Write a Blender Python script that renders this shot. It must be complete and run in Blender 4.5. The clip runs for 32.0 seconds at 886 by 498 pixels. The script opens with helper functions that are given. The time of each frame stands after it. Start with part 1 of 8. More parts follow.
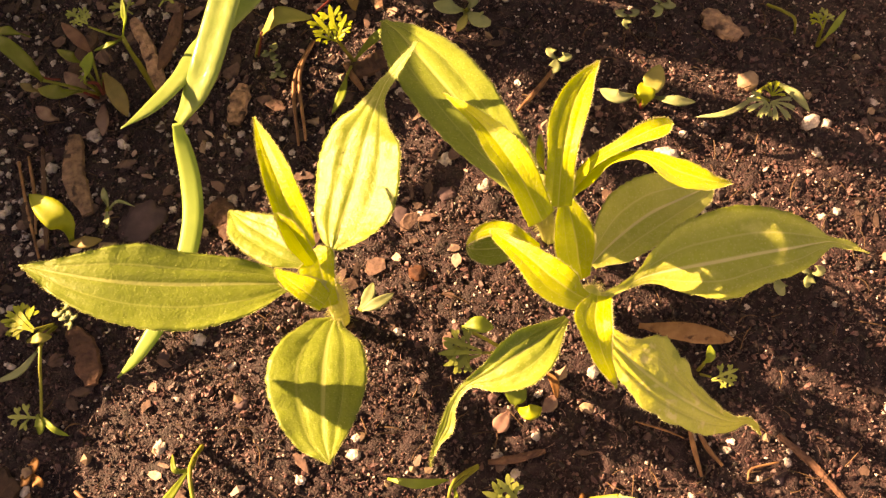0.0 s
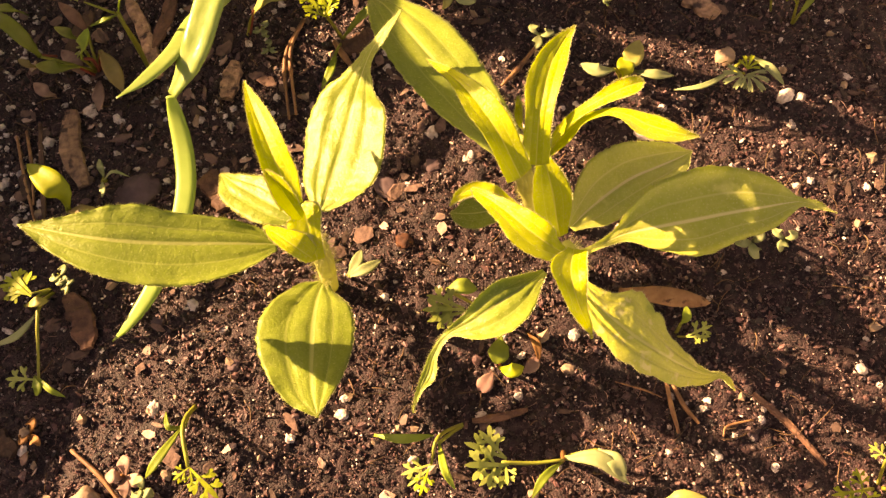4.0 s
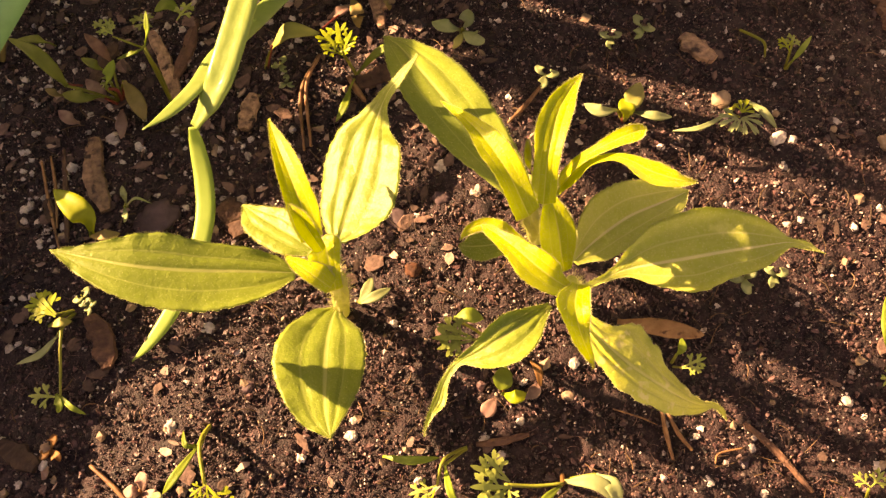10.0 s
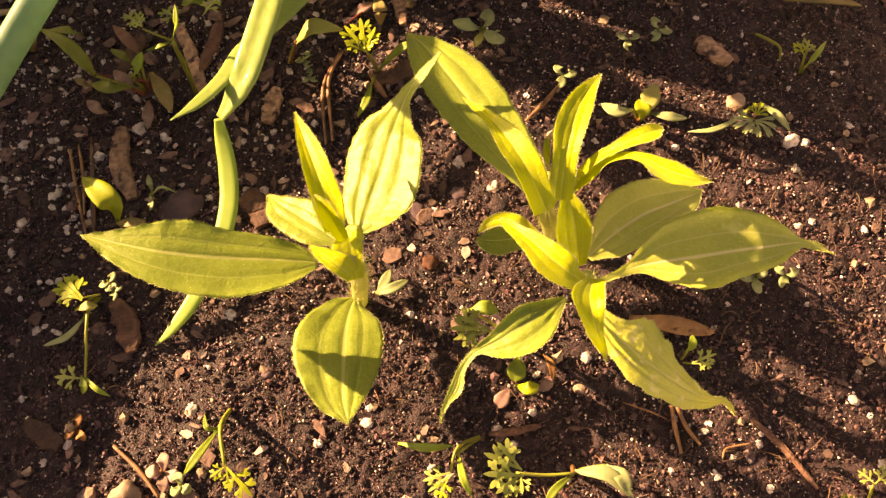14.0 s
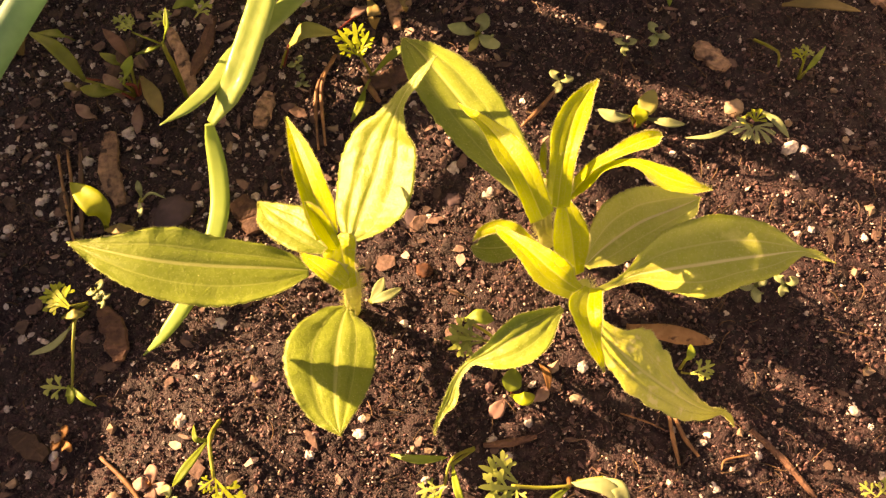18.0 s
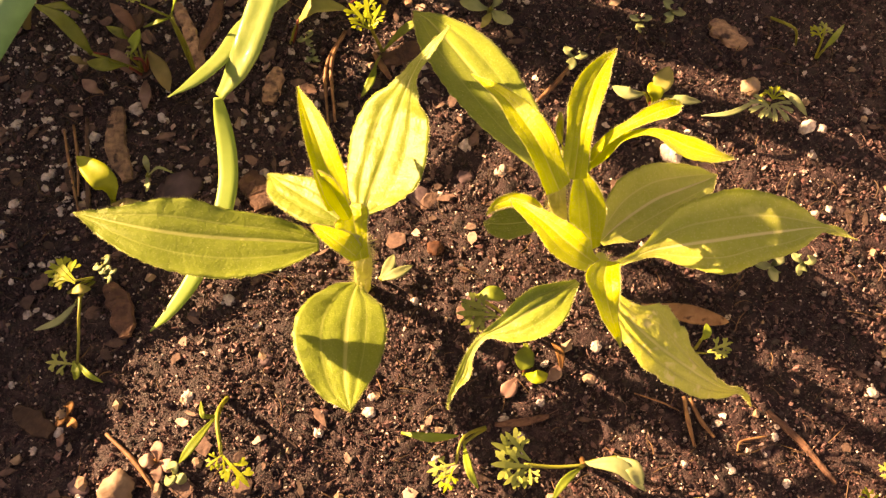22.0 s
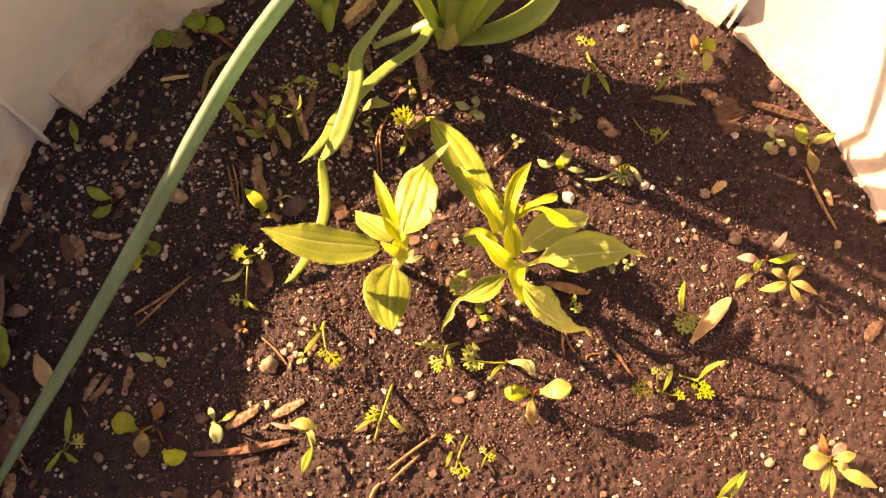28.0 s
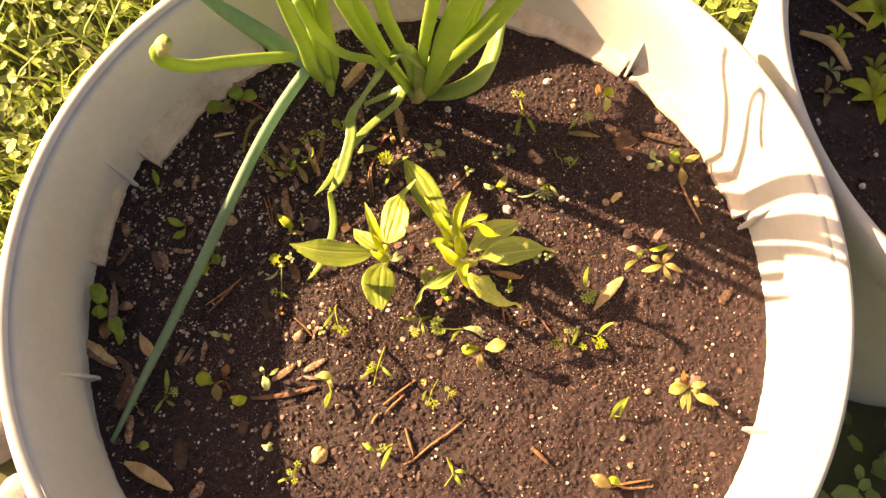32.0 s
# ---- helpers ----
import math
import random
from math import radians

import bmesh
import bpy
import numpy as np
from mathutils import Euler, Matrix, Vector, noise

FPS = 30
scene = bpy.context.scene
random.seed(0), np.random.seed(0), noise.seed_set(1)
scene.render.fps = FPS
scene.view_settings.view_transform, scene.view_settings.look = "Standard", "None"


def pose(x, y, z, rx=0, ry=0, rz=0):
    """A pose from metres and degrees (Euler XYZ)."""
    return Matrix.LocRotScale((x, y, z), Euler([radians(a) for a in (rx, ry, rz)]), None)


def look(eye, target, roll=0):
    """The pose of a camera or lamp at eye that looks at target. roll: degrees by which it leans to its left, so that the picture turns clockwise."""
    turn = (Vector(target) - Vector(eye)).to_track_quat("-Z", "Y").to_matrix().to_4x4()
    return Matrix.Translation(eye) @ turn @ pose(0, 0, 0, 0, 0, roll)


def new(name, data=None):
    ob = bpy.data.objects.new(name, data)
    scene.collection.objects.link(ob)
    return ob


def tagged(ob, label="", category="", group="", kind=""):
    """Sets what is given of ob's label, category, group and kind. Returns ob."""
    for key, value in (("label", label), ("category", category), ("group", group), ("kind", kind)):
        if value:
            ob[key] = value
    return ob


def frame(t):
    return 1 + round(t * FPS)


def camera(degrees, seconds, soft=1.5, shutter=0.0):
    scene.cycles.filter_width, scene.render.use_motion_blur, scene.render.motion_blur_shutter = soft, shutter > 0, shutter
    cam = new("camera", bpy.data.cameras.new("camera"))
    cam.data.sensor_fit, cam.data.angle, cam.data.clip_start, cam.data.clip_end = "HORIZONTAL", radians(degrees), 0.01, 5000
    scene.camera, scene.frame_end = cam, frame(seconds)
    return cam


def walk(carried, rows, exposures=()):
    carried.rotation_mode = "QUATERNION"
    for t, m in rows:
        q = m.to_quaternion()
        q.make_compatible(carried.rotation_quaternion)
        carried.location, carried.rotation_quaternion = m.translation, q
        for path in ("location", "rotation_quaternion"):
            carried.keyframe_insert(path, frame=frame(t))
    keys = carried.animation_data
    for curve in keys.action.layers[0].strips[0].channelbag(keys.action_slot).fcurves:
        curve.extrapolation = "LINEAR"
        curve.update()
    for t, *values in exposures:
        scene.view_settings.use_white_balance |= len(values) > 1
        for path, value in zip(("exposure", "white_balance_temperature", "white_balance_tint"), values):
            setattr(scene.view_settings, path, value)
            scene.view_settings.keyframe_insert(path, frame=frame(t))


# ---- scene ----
cam = camera(53.8, 32.0, soft=1.4)

PATH = [
    (0, (0.01, -0.066, 0.189), (-0.036, 0.687, -1.663), -4.9),
    (0.5, (0.012, -0.069, 0.19), (-0.019, 0.66, -1.672), -3.6),
    (1, (0.014, -0.071, 0.19), (-0.022, 0.653, -1.674), -4.2),
    (1.5, (0.014, -0.071, 0.192), (-0.033, 0.672, -1.664), -5.1),
    (2, (0.011, -0.072, 0.191), (-0.029, 0.689, -1.658), -4.5),
    (2.5, (0.01, -0.074, 0.189), (-0.027, 0.696, -1.656), -4.6),
    (4.5, (0.013, -0.077, 0.194), (-0.027, 0.691, -1.652), -4.5),
    (5, (0.011, -0.076, 0.198), (-0.048, 0.704, -1.643), -5.9),
    (5.5, (0.011, -0.077, 0.197), (-0.039, 0.707, -1.642), -4.8),
    (6, (0.013, -0.075, 0.197), (-0.035, 0.709, -1.643), -4.9),
    (6.5, (0.015, -0.075, 0.195), (-0.038, 0.714, -1.642), -5.3),
    (7, (0.011, -0.075, 0.195), (-0.051, 0.725, -1.637), -5.8),
    (7.5, (0.008, -0.074, 0.194), (-0.05, 0.721, -1.64), -5.2),
    (8, (0.008, -0.074, 0.195), (-0.043, 0.724, -1.639), -4.7),
    (8.5, (0.009, -0.075, 0.196), (-0.028, 0.721, -1.639), -3.4),
    (9, (0.008, -0.076, 0.196), (-0.029, 0.715, -1.64), -3.2),
    (9.5, (0.008, -0.077, 0.2), (-0.021, 0.734, -1.628), -2.6),
    (10, (0.009, -0.078, 0.201), (-0.011, 0.729, -1.629), -2.0),
    (10.5, (0.01, -0.078, 0.201), (-0.018, 0.725, -1.631), -2.5),
    (11, (0.007, -0.08, 0.204), (-0.027, 0.732, -1.623), -2.7),
    (11.5, (0.007, -0.08, 0.206), (-0.025, 0.728, -1.624), -2.3),
    (12, (0.008, -0.078, 0.208), (-0.019, 0.723, -1.625), -1.8),
    (12.5, (0.01, -0.08, 0.206), (-0.012, 0.711, -1.631), -1.4),
    (13, (0.009, -0.081, 0.205), (-0.012, 0.707, -1.633), -1.1),
    (13.5, (0.009, -0.081, 0.204), (-0.017, 0.721, -1.628), -1.2),
    (14, (0.007, -0.081, 0.205), (-0.033, 0.722, -1.626), -2.1),
    (14.5, (0.008, -0.082, 0.205), (-0.027, 0.716, -1.628), -1.7),
    (16.5, (0.007, -0.08, 0.2), (-0.007, 0.72, -1.633), -0.2),
    (17, (0.008, -0.08, 0.201), (-0.012, 0.724, -1.631), -0.6),
    (17.5, (0.009, -0.08, 0.201), (-0.009, 0.73, -1.628), -0.5),
    (18, (0.007, -0.079, 0.202), (-0.021, 0.735, -1.625), -1.2),
    (18.5, (0.008, -0.08, 0.2), (-0.02, 0.724, -1.631), -1.4),
    (19, (0.008, -0.081, 0.2), (-0.024, 0.714, -1.635), -1.8),
    (19.5, (0.008, -0.083, 0.2), (-0.029, 0.719, -1.632), -1.8),
    (20, (0.007, -0.082, 0.198), (-0.028, 0.718, -1.635), -1.7),
    (20.5, (0.007, -0.081, 0.198), (-0.027, 0.724, -1.633), -1.6),
    (21, (0.005, -0.08, 0.198), (-0.032, 0.723, -1.633), -1.7),
    (21.5, (0.006, -0.08, 0.199), (-0.031, 0.725, -1.632), -1.5),
    (22, (0.005, -0.082, 0.197), (-0.03, 0.725, -1.633), -1.3),
    (22.5, (0.006, -0.084, 0.2), (-0.021, 0.721, -1.631), -0.7),
    (23, (0.006, -0.082, 0.196), (-0.021, 0.72, -1.636), -0.5),
    (23.5, (0.006, -0.078, 0.197), (-0.019, 0.724, -1.635), -0.4),
    (24, (0.007, -0.079, 0.196), (-0.008, 0.728, -1.634), 0.2),
    (24.5, (0.006, -0.081, 0.198), (-0.01, 0.725, -1.633), -0.2),
    (25, (0.005, -0.082, 0.226), (0.0, 0.741, -1.597), 0.6),
    (25.5, (0.006, -0.091, 0.256), (-0.008, 0.688, -1.586), 0.6),
    (27.5, (-0.002, -0.124, 0.363), (0.05, 0.554, -1.518), 8.4),
    (28, (-0.003, -0.127, 0.374), (0.026, 0.533, -1.514), 6.0),
    (28.5, (0.0, -0.132, 0.396), (0.036, 0.498, -1.502), 6.4),
    (29, (0.006, -0.144, 0.418), (0.005, 0.467, -1.487), 2.4),
    (29.5, (0.006, -0.145, 0.434), (0.004, 0.413, -1.487), 1.5),
    (30, (0.008, -0.149, 0.455), (-0.028, 0.436, -1.458), -1.6),
    (30.5, (0.011, -0.155, 0.468), (-0.019, 0.411, -1.449), -1.3),
    (31, (0.02, -0.158, 0.494), (-0.019, 0.421, -1.42), -2.3),
    (31.5, (0.023, -0.159, 0.513), (-0.029, 0.376, -1.414), -4.1),
    (32, (0.029, -0.161, 0.535), (-0.008, 0.432, -1.375), -2.1),
]
walk(cam, [(t, look(eye, target, roll)) for t, eye, target, roll in PATH], exposures=[(0.0, 2.2, 11500, 35), (25.0, 2.2, 11500, 35), (28.0, 2.38, 12100, 43), (29.0, 2.38, 12100, 43), (30.2, 2.33, 11500, 38), (31.0, 2.26, 10500, 30), (32.0, 2.28, 10100, 27)])

# ---- world and sun ----
ELEV, AZ = radians(26.5), radians(68)
world = bpy.data.worlds.new("sky")
scene.world = world
world.use_nodes = True
wn = world.node_tree.nodes
sky = wn.new("ShaderNodeTexSky")
sky.sky_type, sky.sun_disc = "NISHITA", False
sky.sun_elevation, sky.sun_rotation = ELEV, -AZ
sky.dust_density, sky.ozone_density = 4.0, 0.3
wn["Background"].inputs[1].default_value = 0.045
world.node_tree.links.new(sky.outputs[0], wn["Background"].inputs[0])
sun = new("sun", bpy.data.lights.new("sun", "SUN"))
sun.data.energy, sun.data.angle, sun.data.color = 5.0, radians(0.55), (1.0, 0.85, 0.60)
sun.matrix_world = look((-0.93 * math.cos(ELEV), 0.37 * math.cos(ELEV), math.sin(ELEV)), (0, 0, 0))


# ---- materials ----
def mat(name, col, col2=None, rough=0.7, scale=60.0, bump=0.2, bump_scale=400.0, spec=0.4, through_light=0.0, island=0.0, obj_random=0.0, spots=None):
    """A procedural surface: two colours mixed by coarse and fine noise, with relief."""
    m = bpy.data.materials.new(name)
    m.use_nodes = True
    n, l = m.node_tree.nodes, m.node_tree.links
    b = n["Principled BSDF"]
    b.inputs["Roughness"].default_value = rough
    b.inputs["Specular IOR Level"].default_value = spec
    tc = n.new("ShaderNodeTexCoord")
    n1, n2 = n.new("ShaderNodeTexNoise"), n.new("ShaderNodeTexNoise")
    n1.inputs["Scale"].default_value, n1.inputs["Detail"].default_value = scale, 5
    n2.inputs["Scale"].default_value, n2.inputs["Detail"].default_value = bump_scale, 4
    l.new(tc.outputs["Object"], n1.inputs["Vector"])
    l.new(tc.outputs["Object"], n2.inputs["Vector"])
    add = n.new("ShaderNodeMath")
    add.operation = "MULTIPLY_ADD"
    add.inputs[1].default_value = 0.5
    l.new(n2.outputs[0], add.inputs[0])
    l.new(n1.outputs[0], add.inputs[2])
    ramp = n.new("ShaderNodeMapRange")
    ramp.inputs[1].default_value, ramp.inputs[2].default_value = 0.5, 1.0
    l.new(add.outputs[0], ramp.inputs[0])
    mix = n.new("ShaderNodeMix")
    mix.data_type = "RGBA"
    mix.inputs[6].default_value = (*col, 1)
    mix.inputs[7].default_value = (*(col2 or [c * 0.6 for c in col]), 1)
    l.new(ramp.outputs[0], mix.inputs[0])
    out = mix.outputs[2]
    if island or obj_random:
        hsv = n.new("ShaderNodeHueSaturation")
        src = n.new("ShaderNodeNewGeometry").outputs["Random Per Island"] if island else n.new("ShaderNodeObjectInfo").outputs["Random"]
        mr = n.new("ShaderNodeMapRange")
        k = island or obj_random
        mr.inputs[3].default_value, mr.inputs[4].default_value = 1 - k, 1 + k
        l.new(src, mr.inputs[0])
        l.new(mr.outputs[0], hsv.inputs["Value"])
        l.new(out, hsv.inputs["Color"])
        out = hsv.outputs[0]
    if spots:
        v = n.new("ShaderNodeTexNoise")
        v.inputs["Scale"].default_value, v.inputs["Detail"].default_value = spots[1], 3
        l.new(tc.outputs["Object"], v.inputs["Vector"])
        sm = n.new("ShaderNodeMapRange")
        sm.inputs[1].default_value, sm.inputs[2].default_value = spots[2], spots[2] + 0.08
        l.new(v.outputs[0], sm.inputs[0])
        mx = n.new("ShaderNodeMix")
        mx.data_type = "RGBA"
        mx.inputs[7].default_value = (*spots[0], 1)
        l.new(sm.outputs[0], mx.inputs[0])
        l.new(out, mx.inputs[6])
        out = mx.outputs[2]
    l.new(out, b.inputs["Base Color"])
    bp = n.new("ShaderNodeBump")
    bp.inputs["Strength"].default_value, bp.inputs["Distance"].default_value = bump, 0.0006
    l.new(n2.outputs[0], bp.inputs["Height"])
    l.new(bp.outputs[0], b.inputs["Normal"])
    if through_light:
        tr = n.new("ShaderNodeBsdfTranslucent")
        mixs = n.new("ShaderNodeMixShader")
        mixs.inputs[0].default_value = through_light
        l.new(out, tr.inputs[0])
        l.new(b.outputs[0], mixs.inputs[1])
        l.new(tr.outputs[0], mixs.inputs[2])
        l.new(mixs.outputs[0], n["Material Output"].inputs[0])
    return m


def leaf_mat(name, col, col2, vein, through_light=0.35, spots=None):
    """Leaf blade with a pale midrib and two long side veins, read from the blade's own UVs."""
    m = mat(name, col, col2, rough=0.40, scale=90, bump=0.25, bump_scale=2200, spec=0.5, through_light=through_light, spots=spots)
    n, l = m.node_tree.nodes, m.node_tree.links
    n["Principled BSDF"].inputs["Sheen Weight"].default_value = 0.15
    n["Principled BSDF"].inputs["Sheen Roughness"].default_value = 0.4
    uv = n.new("ShaderNodeUVMap")
    uv.uv_map = "UVMap"
    sep = n.new("ShaderNodeSeparateXYZ")
    l.new(uv.outputs[0], sep.inputs[0])

    def math_node(op, a, b):
        k = n.new("ShaderNodeMath")
        k.operation = op
        for i, v in enumerate((a, b)):
            if isinstance(v, float):
                k.inputs[i].default_value = v
            else:
                l.new(v, k.inputs[i])
        return k.outputs[0]
    s = math_node("ABSOLUTE", math_node("SUBTRACT", sep.outputs[1], 0.5), 0.0)
    mid = n.new("ShaderNodeMapRange")
    mid.inputs[1].default_value, mid.inputs[2].default_value, mid.inputs[3].default_value, mid.inputs[4].default_value = 0.012, 0.032, 1.0, 0.0
    l.new(s, mid.inputs[0])
    side = n.new("ShaderNodeMapRange")
    side.inputs[1].default_value, side.inputs[2].default_value, side.inputs[3].default_value, side.inputs[4].default_value = 0.004, 0.018, 0.4, 0.0
    l.new(math_node("ABSOLUTE", math_node("SUBTRACT", s, 0.24), 0.0), side.inputs[0])
    warp = n.new("ShaderNodeTexNoise")
    warp.inputs["Scale"].default_value = 260
    tc = n["Texture Coordinate"]
    l.new(tc.outputs["Object"], warp.inputs["Vector"])
    bent = n.new("ShaderNodeVectorMath")
    bent.operation = "MULTIPLY_ADD"
    bent.inputs[1].default_value = (0.0022, 0.0022, 0.0022)
    l.new(warp.outputs["Color"], bent.inputs[0])
    l.new(tc.outputs["Object"], bent.inputs[2])
    net = n.new("ShaderNodeTexVoronoi")
    net.feature = "DISTANCE_TO_EDGE"
    net.inputs["Scale"].default_value = 480
    l.new(bent.outputs[0], net.inputs["Vector"])
    fine = n.new("ShaderNodeTexVoronoi")
    fine.feature = "DISTANCE_TO_EDGE"
    fine.inputs["Scale"].default_value = 1300
    l.new(bent.outputs[0], fine.inputs["Vector"])
    puff = n.new("ShaderNodeMapRange")
    puff.inputs[1].default_value, puff.inputs[2].default_value = 0.0, 0.22
    l.new(net.outputs["Distance"], puff.inputs[0])
    puff2 = n.new("ShaderNodeMapRange")
    puff2.inputs[1].default_value, puff2.inputs[2].default_value = 0.0, 0.2
    l.new(fine.outputs["Distance"], puff2.inputs[0])
    relief = math_node("ADD", puff.outputs[0], math_node("MULTIPLY", puff2.outputs[0], 0.4))
    quilt = n.new("ShaderNodeBump")
    quilt.inputs["Strength"].default_value, quilt.inputs["Distance"].default_value = 0.2, 0.00012
    l.new(relief, quilt.inputs["Height"])
    l.new(n["Bump"].outputs[0], quilt.inputs["Normal"])
    l.new(quilt.outputs[0], n["Principled BSDF"].inputs["Normal"])
    # Pale dots in the base colour stand in for glints on the hairs.
    glint = n.new("ShaderNodeTexVoronoi")
    glint.inputs["Scale"].default_value = 1500
    l.new(tc.outputs["Object"], glint.inputs["Vector"])
    dots = n.new("ShaderNodeMapRange")
    dots.inputs[1].default_value, dots.inputs[2].default_value, dots.inputs[3].default_value, dots.inputs[4].default_value = 0.20, 0.32, 0.30, 0.0
    l.new(glint.outputs["Distance"], dots.inputs[0])
    web = math_node("MAXIMUM", math_node("MULTIPLY", math_node("SUBTRACT", 1.0, puff.outputs[0]), 0.10), dots.outputs[0])
    mask = math_node("MAXIMUM", math_node("MAXIMUM", mid.outputs[0], side.outputs[0]), web)
    b = n["Principled BSDF"]
    old = b.inputs["Base Color"].links[0].from_socket
    mx = n.new("ShaderNodeMix")
    mx.data_type = "RGBA"
    mx.inputs[7].default_value = (*vein, 1)
    l.new(old, mx.inputs[6])
    l.new(mask, mx.inputs[0])
    l.new(mx.outputs[2], b.inputs["Base Color"])
    l.new(mx.outputs[2], n["Translucent BSDF"].inputs[0])
    return m


SOIL = mat("soil", (0.046, 0.0200, 0.0222), (0.0065, 0.003, 0.0033), rough=0.65, scale=300, bump=1.0, bump_scale=2200, spec=0.4)
CRUMB = mat("soil_crumbs", (0.092, 0.042, 0.041), (0.021, 0.0100, 0.0100), rough=0.5, scale=200, bump=0.8, bump_scale=1500, spec=0.55, island=0.9)
FIBRE = mat("fibres", (0.13, 0.075, 0.04), (0.06, 0.035, 0.02), rough=0.8, scale=100, island=0.6)
PEAT = mat("peat", (0.24, 0.145, 0.13), (0.10, 0.058, 0.05), rough=0.6, scale=300, bump=0.5, bump_scale=900, island=0.7)
PERLITE = mat("perlite", (0.66, 0.57, 0.52), (0.30, 0.24, 0.21), rough=0.9, scale=420, bump=0.9, bump_scale=1300, island=0.25)
STONE_TAN = mat("tan_stone", (0.38, 0.27, 0.19), (0.20, 0.13, 0.085), rough=0.7, scale=260, bump=0.7, obj_random=0.25)
STONE_GREY = mat("grey_stone", (0.115, 0.072, 0.078), (0.05, 0.03, 0.034), rough=0.75, scale=180, bump=0.6, obj_random=0.25)
RUST = mat("rust_crumb", (0.12, 0.040, 0.016), (0.05, 0.018, 0.010), rough=0.85, scale=200, bump=1.0)
CHIP_TAN = mat("tan_wood", (0.42, 0.25, 0.155), (0.08, 0.042, 0.032), rough=0.7, scale=420, bump=1.0, bump_scale=900, obj_random=0.35, spots=((0.05, 0.026, 0.02), 300, 0.60))
# The dark spots put the shade across this leaf into its colour.
TAN_LEAF = mat("tan_dry_leaf", (0.46, 0.26, 0.13), (0.26, 0.12, 0.05), rough=0.65, scale=220, bump=0.6, bump_scale=700, through_light=0.2, spots=((0.12, 0.055, 0.03), 380, 0.60))
CHIP_PALE = mat("pale_wood", (0.58, 0.42, 0.22), (0.36, 0.22, 0.10), rough=0.7, scale=120, bump=0.6, bump_scale=600)
BARK = mat("bark", (0.10, 0.055, 0.035), (0.035, 0.02, 0.016), rough=0.85, scale=200, bump=1.0, bump_scale=500, obj_random=0.4)
BARK_RED = mat("red_bark", (0.17, 0.085, 0.052), (0.06, 0.028, 0.022), rough=0.8, scale=240, bump=1.0, bump_scale=800, obj_random=0.3)
NEEDLE = mat("pine_needle", (0.32, 0.165, 0.075), (0.11, 0.05, 0.028), rough=0.6, scale=320, bump=0.5, obj_random=0.3)
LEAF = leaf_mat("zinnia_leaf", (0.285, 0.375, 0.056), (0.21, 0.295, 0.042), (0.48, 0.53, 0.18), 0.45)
LEAF_YOUNG = leaf_mat("young_zinnia_leaf", (0.56, 0.63, 0.034), (0.45, 0.53, 0.028), (0.68, 0.70, 0.16), 0.55)
# Lighter copy of LEAF for the shaded leaves; its colour lifts their shade.
LEAF_SHADED = leaf_mat("shaded_zinnia_leaf", (0.56, 0.63, 0.14), (0.46, 0.53, 0.105), (0.86, 0.82, 0.46), 0.5, spots=((0.66, 0.70, 0.22), 150, 0.66))
# Mottled, ragged leaf; base and spots are also lightened for sun on it.
LEAF_WORN_LIT = leaf_mat("worn_lit_zinnia_leaf", (0.58, 0.62, 0.11), (0.38, 0.43, 0.06), (0.66, 0.66, 0.22), 0.28, spots=((0.64, 0.62, 0.24), 320, 0.57))
PETAL_DARK = mat("browned_petal", (0.24, 0.12, 0.085), (0.13, 0.06, 0.045), rough=0.6, scale=200, bump=0.4, through_light=0.2)
ZSTEM = mat("zinnia_stem", (0.58, 0.60, 0.20), (0.44, 0.48, 0.12), rough=0.6, scale=200, through_light=0.4)
HAIR = mat("stem_hair", (0.60, 0.60, 0.30), (0.50, 0.50, 0.20), rough=0.5, through_light=0.4)
GREEN = mat("seedling_green", (0.28, 0.38, 0.055), (0.20, 0.28, 0.04), rough=0.5, scale=200, bump=0.2, through_light=0.38, obj_random=0.25)
YELLOW = mat("seedling_yellow_green", (0.38, 0.45, 0.035), (0.27, 0.33, 0.025), rough=0.5, scale=200, bump=0.2, through_light=0.38, obj_random=0.2)
PALE = mat("seedling_pale", (0.46, 0.43, 0.14), (0.32, 0.33, 0.09), rough=0.5, scale=150, bump=0.2, through_light=0.35, obj_random=0.2)
FERN = mat("feathery_leaf", (0.40, 0.45, 0.13), (0.29, 0.35, 0.08), rough=0.5, scale=200, bump=0.2, through_light=0.4, obj_random=0.2)
SAGE = mat("seedling_sage", (0.30, 0.34, 0.17), (0.22, 0.27, 0.11), rough=0.55, scale=200, bump=0.2, through_light=0.25, obj_random=0.2)
DRYGREEN = mat("seedling_olive", (0.28, 0.21, 0.075), (0.17, 0.13, 0.05), rough=0.6, scale=120, bump=0.3, through_light=0.25, obj_random=0.25)
OLIVE = mat("olive_leaf", (0.24, 0.29, 0.05), (0.17, 0.19, 0.035), rough=0.45, scale=160, bump=0.4, through_light=0.35, obj_random=0.2)
DRY = mat("dry_leaf", (0.34, 0.16, 0.05), (0.20, 0.09, 0.035), rough=0.7, scale=120, bump=0.4, through_light=0.25, obj_random=0.25)
PETAL = mat("dry_petal", (0.42, 0.28, 0.22), (0.25, 0.14, 0.12), rough=0.65, scale=200, bump=0.4, through_light=0.3, obj_random=0.25)
STEM = mat("seedling_stem", (0.28, 0.31, 0.05), (0.22, 0.22, 0.04), rough=0.5, scale=200, through_light=0.25)
RED = mat("red_stem", (0.30, 0.055, 0.045), (0.20, 0.05, 0.03), rough=0.5, scale=200, through_light=0.2)
LEEK = mat("leek_green", (0.35, 0.49, 0.11), (0.25, 0.40, 0.08), rough=0.42, scale=40, bump=0.12, bump_scale=300, spec=0.5, through_light=0.4)
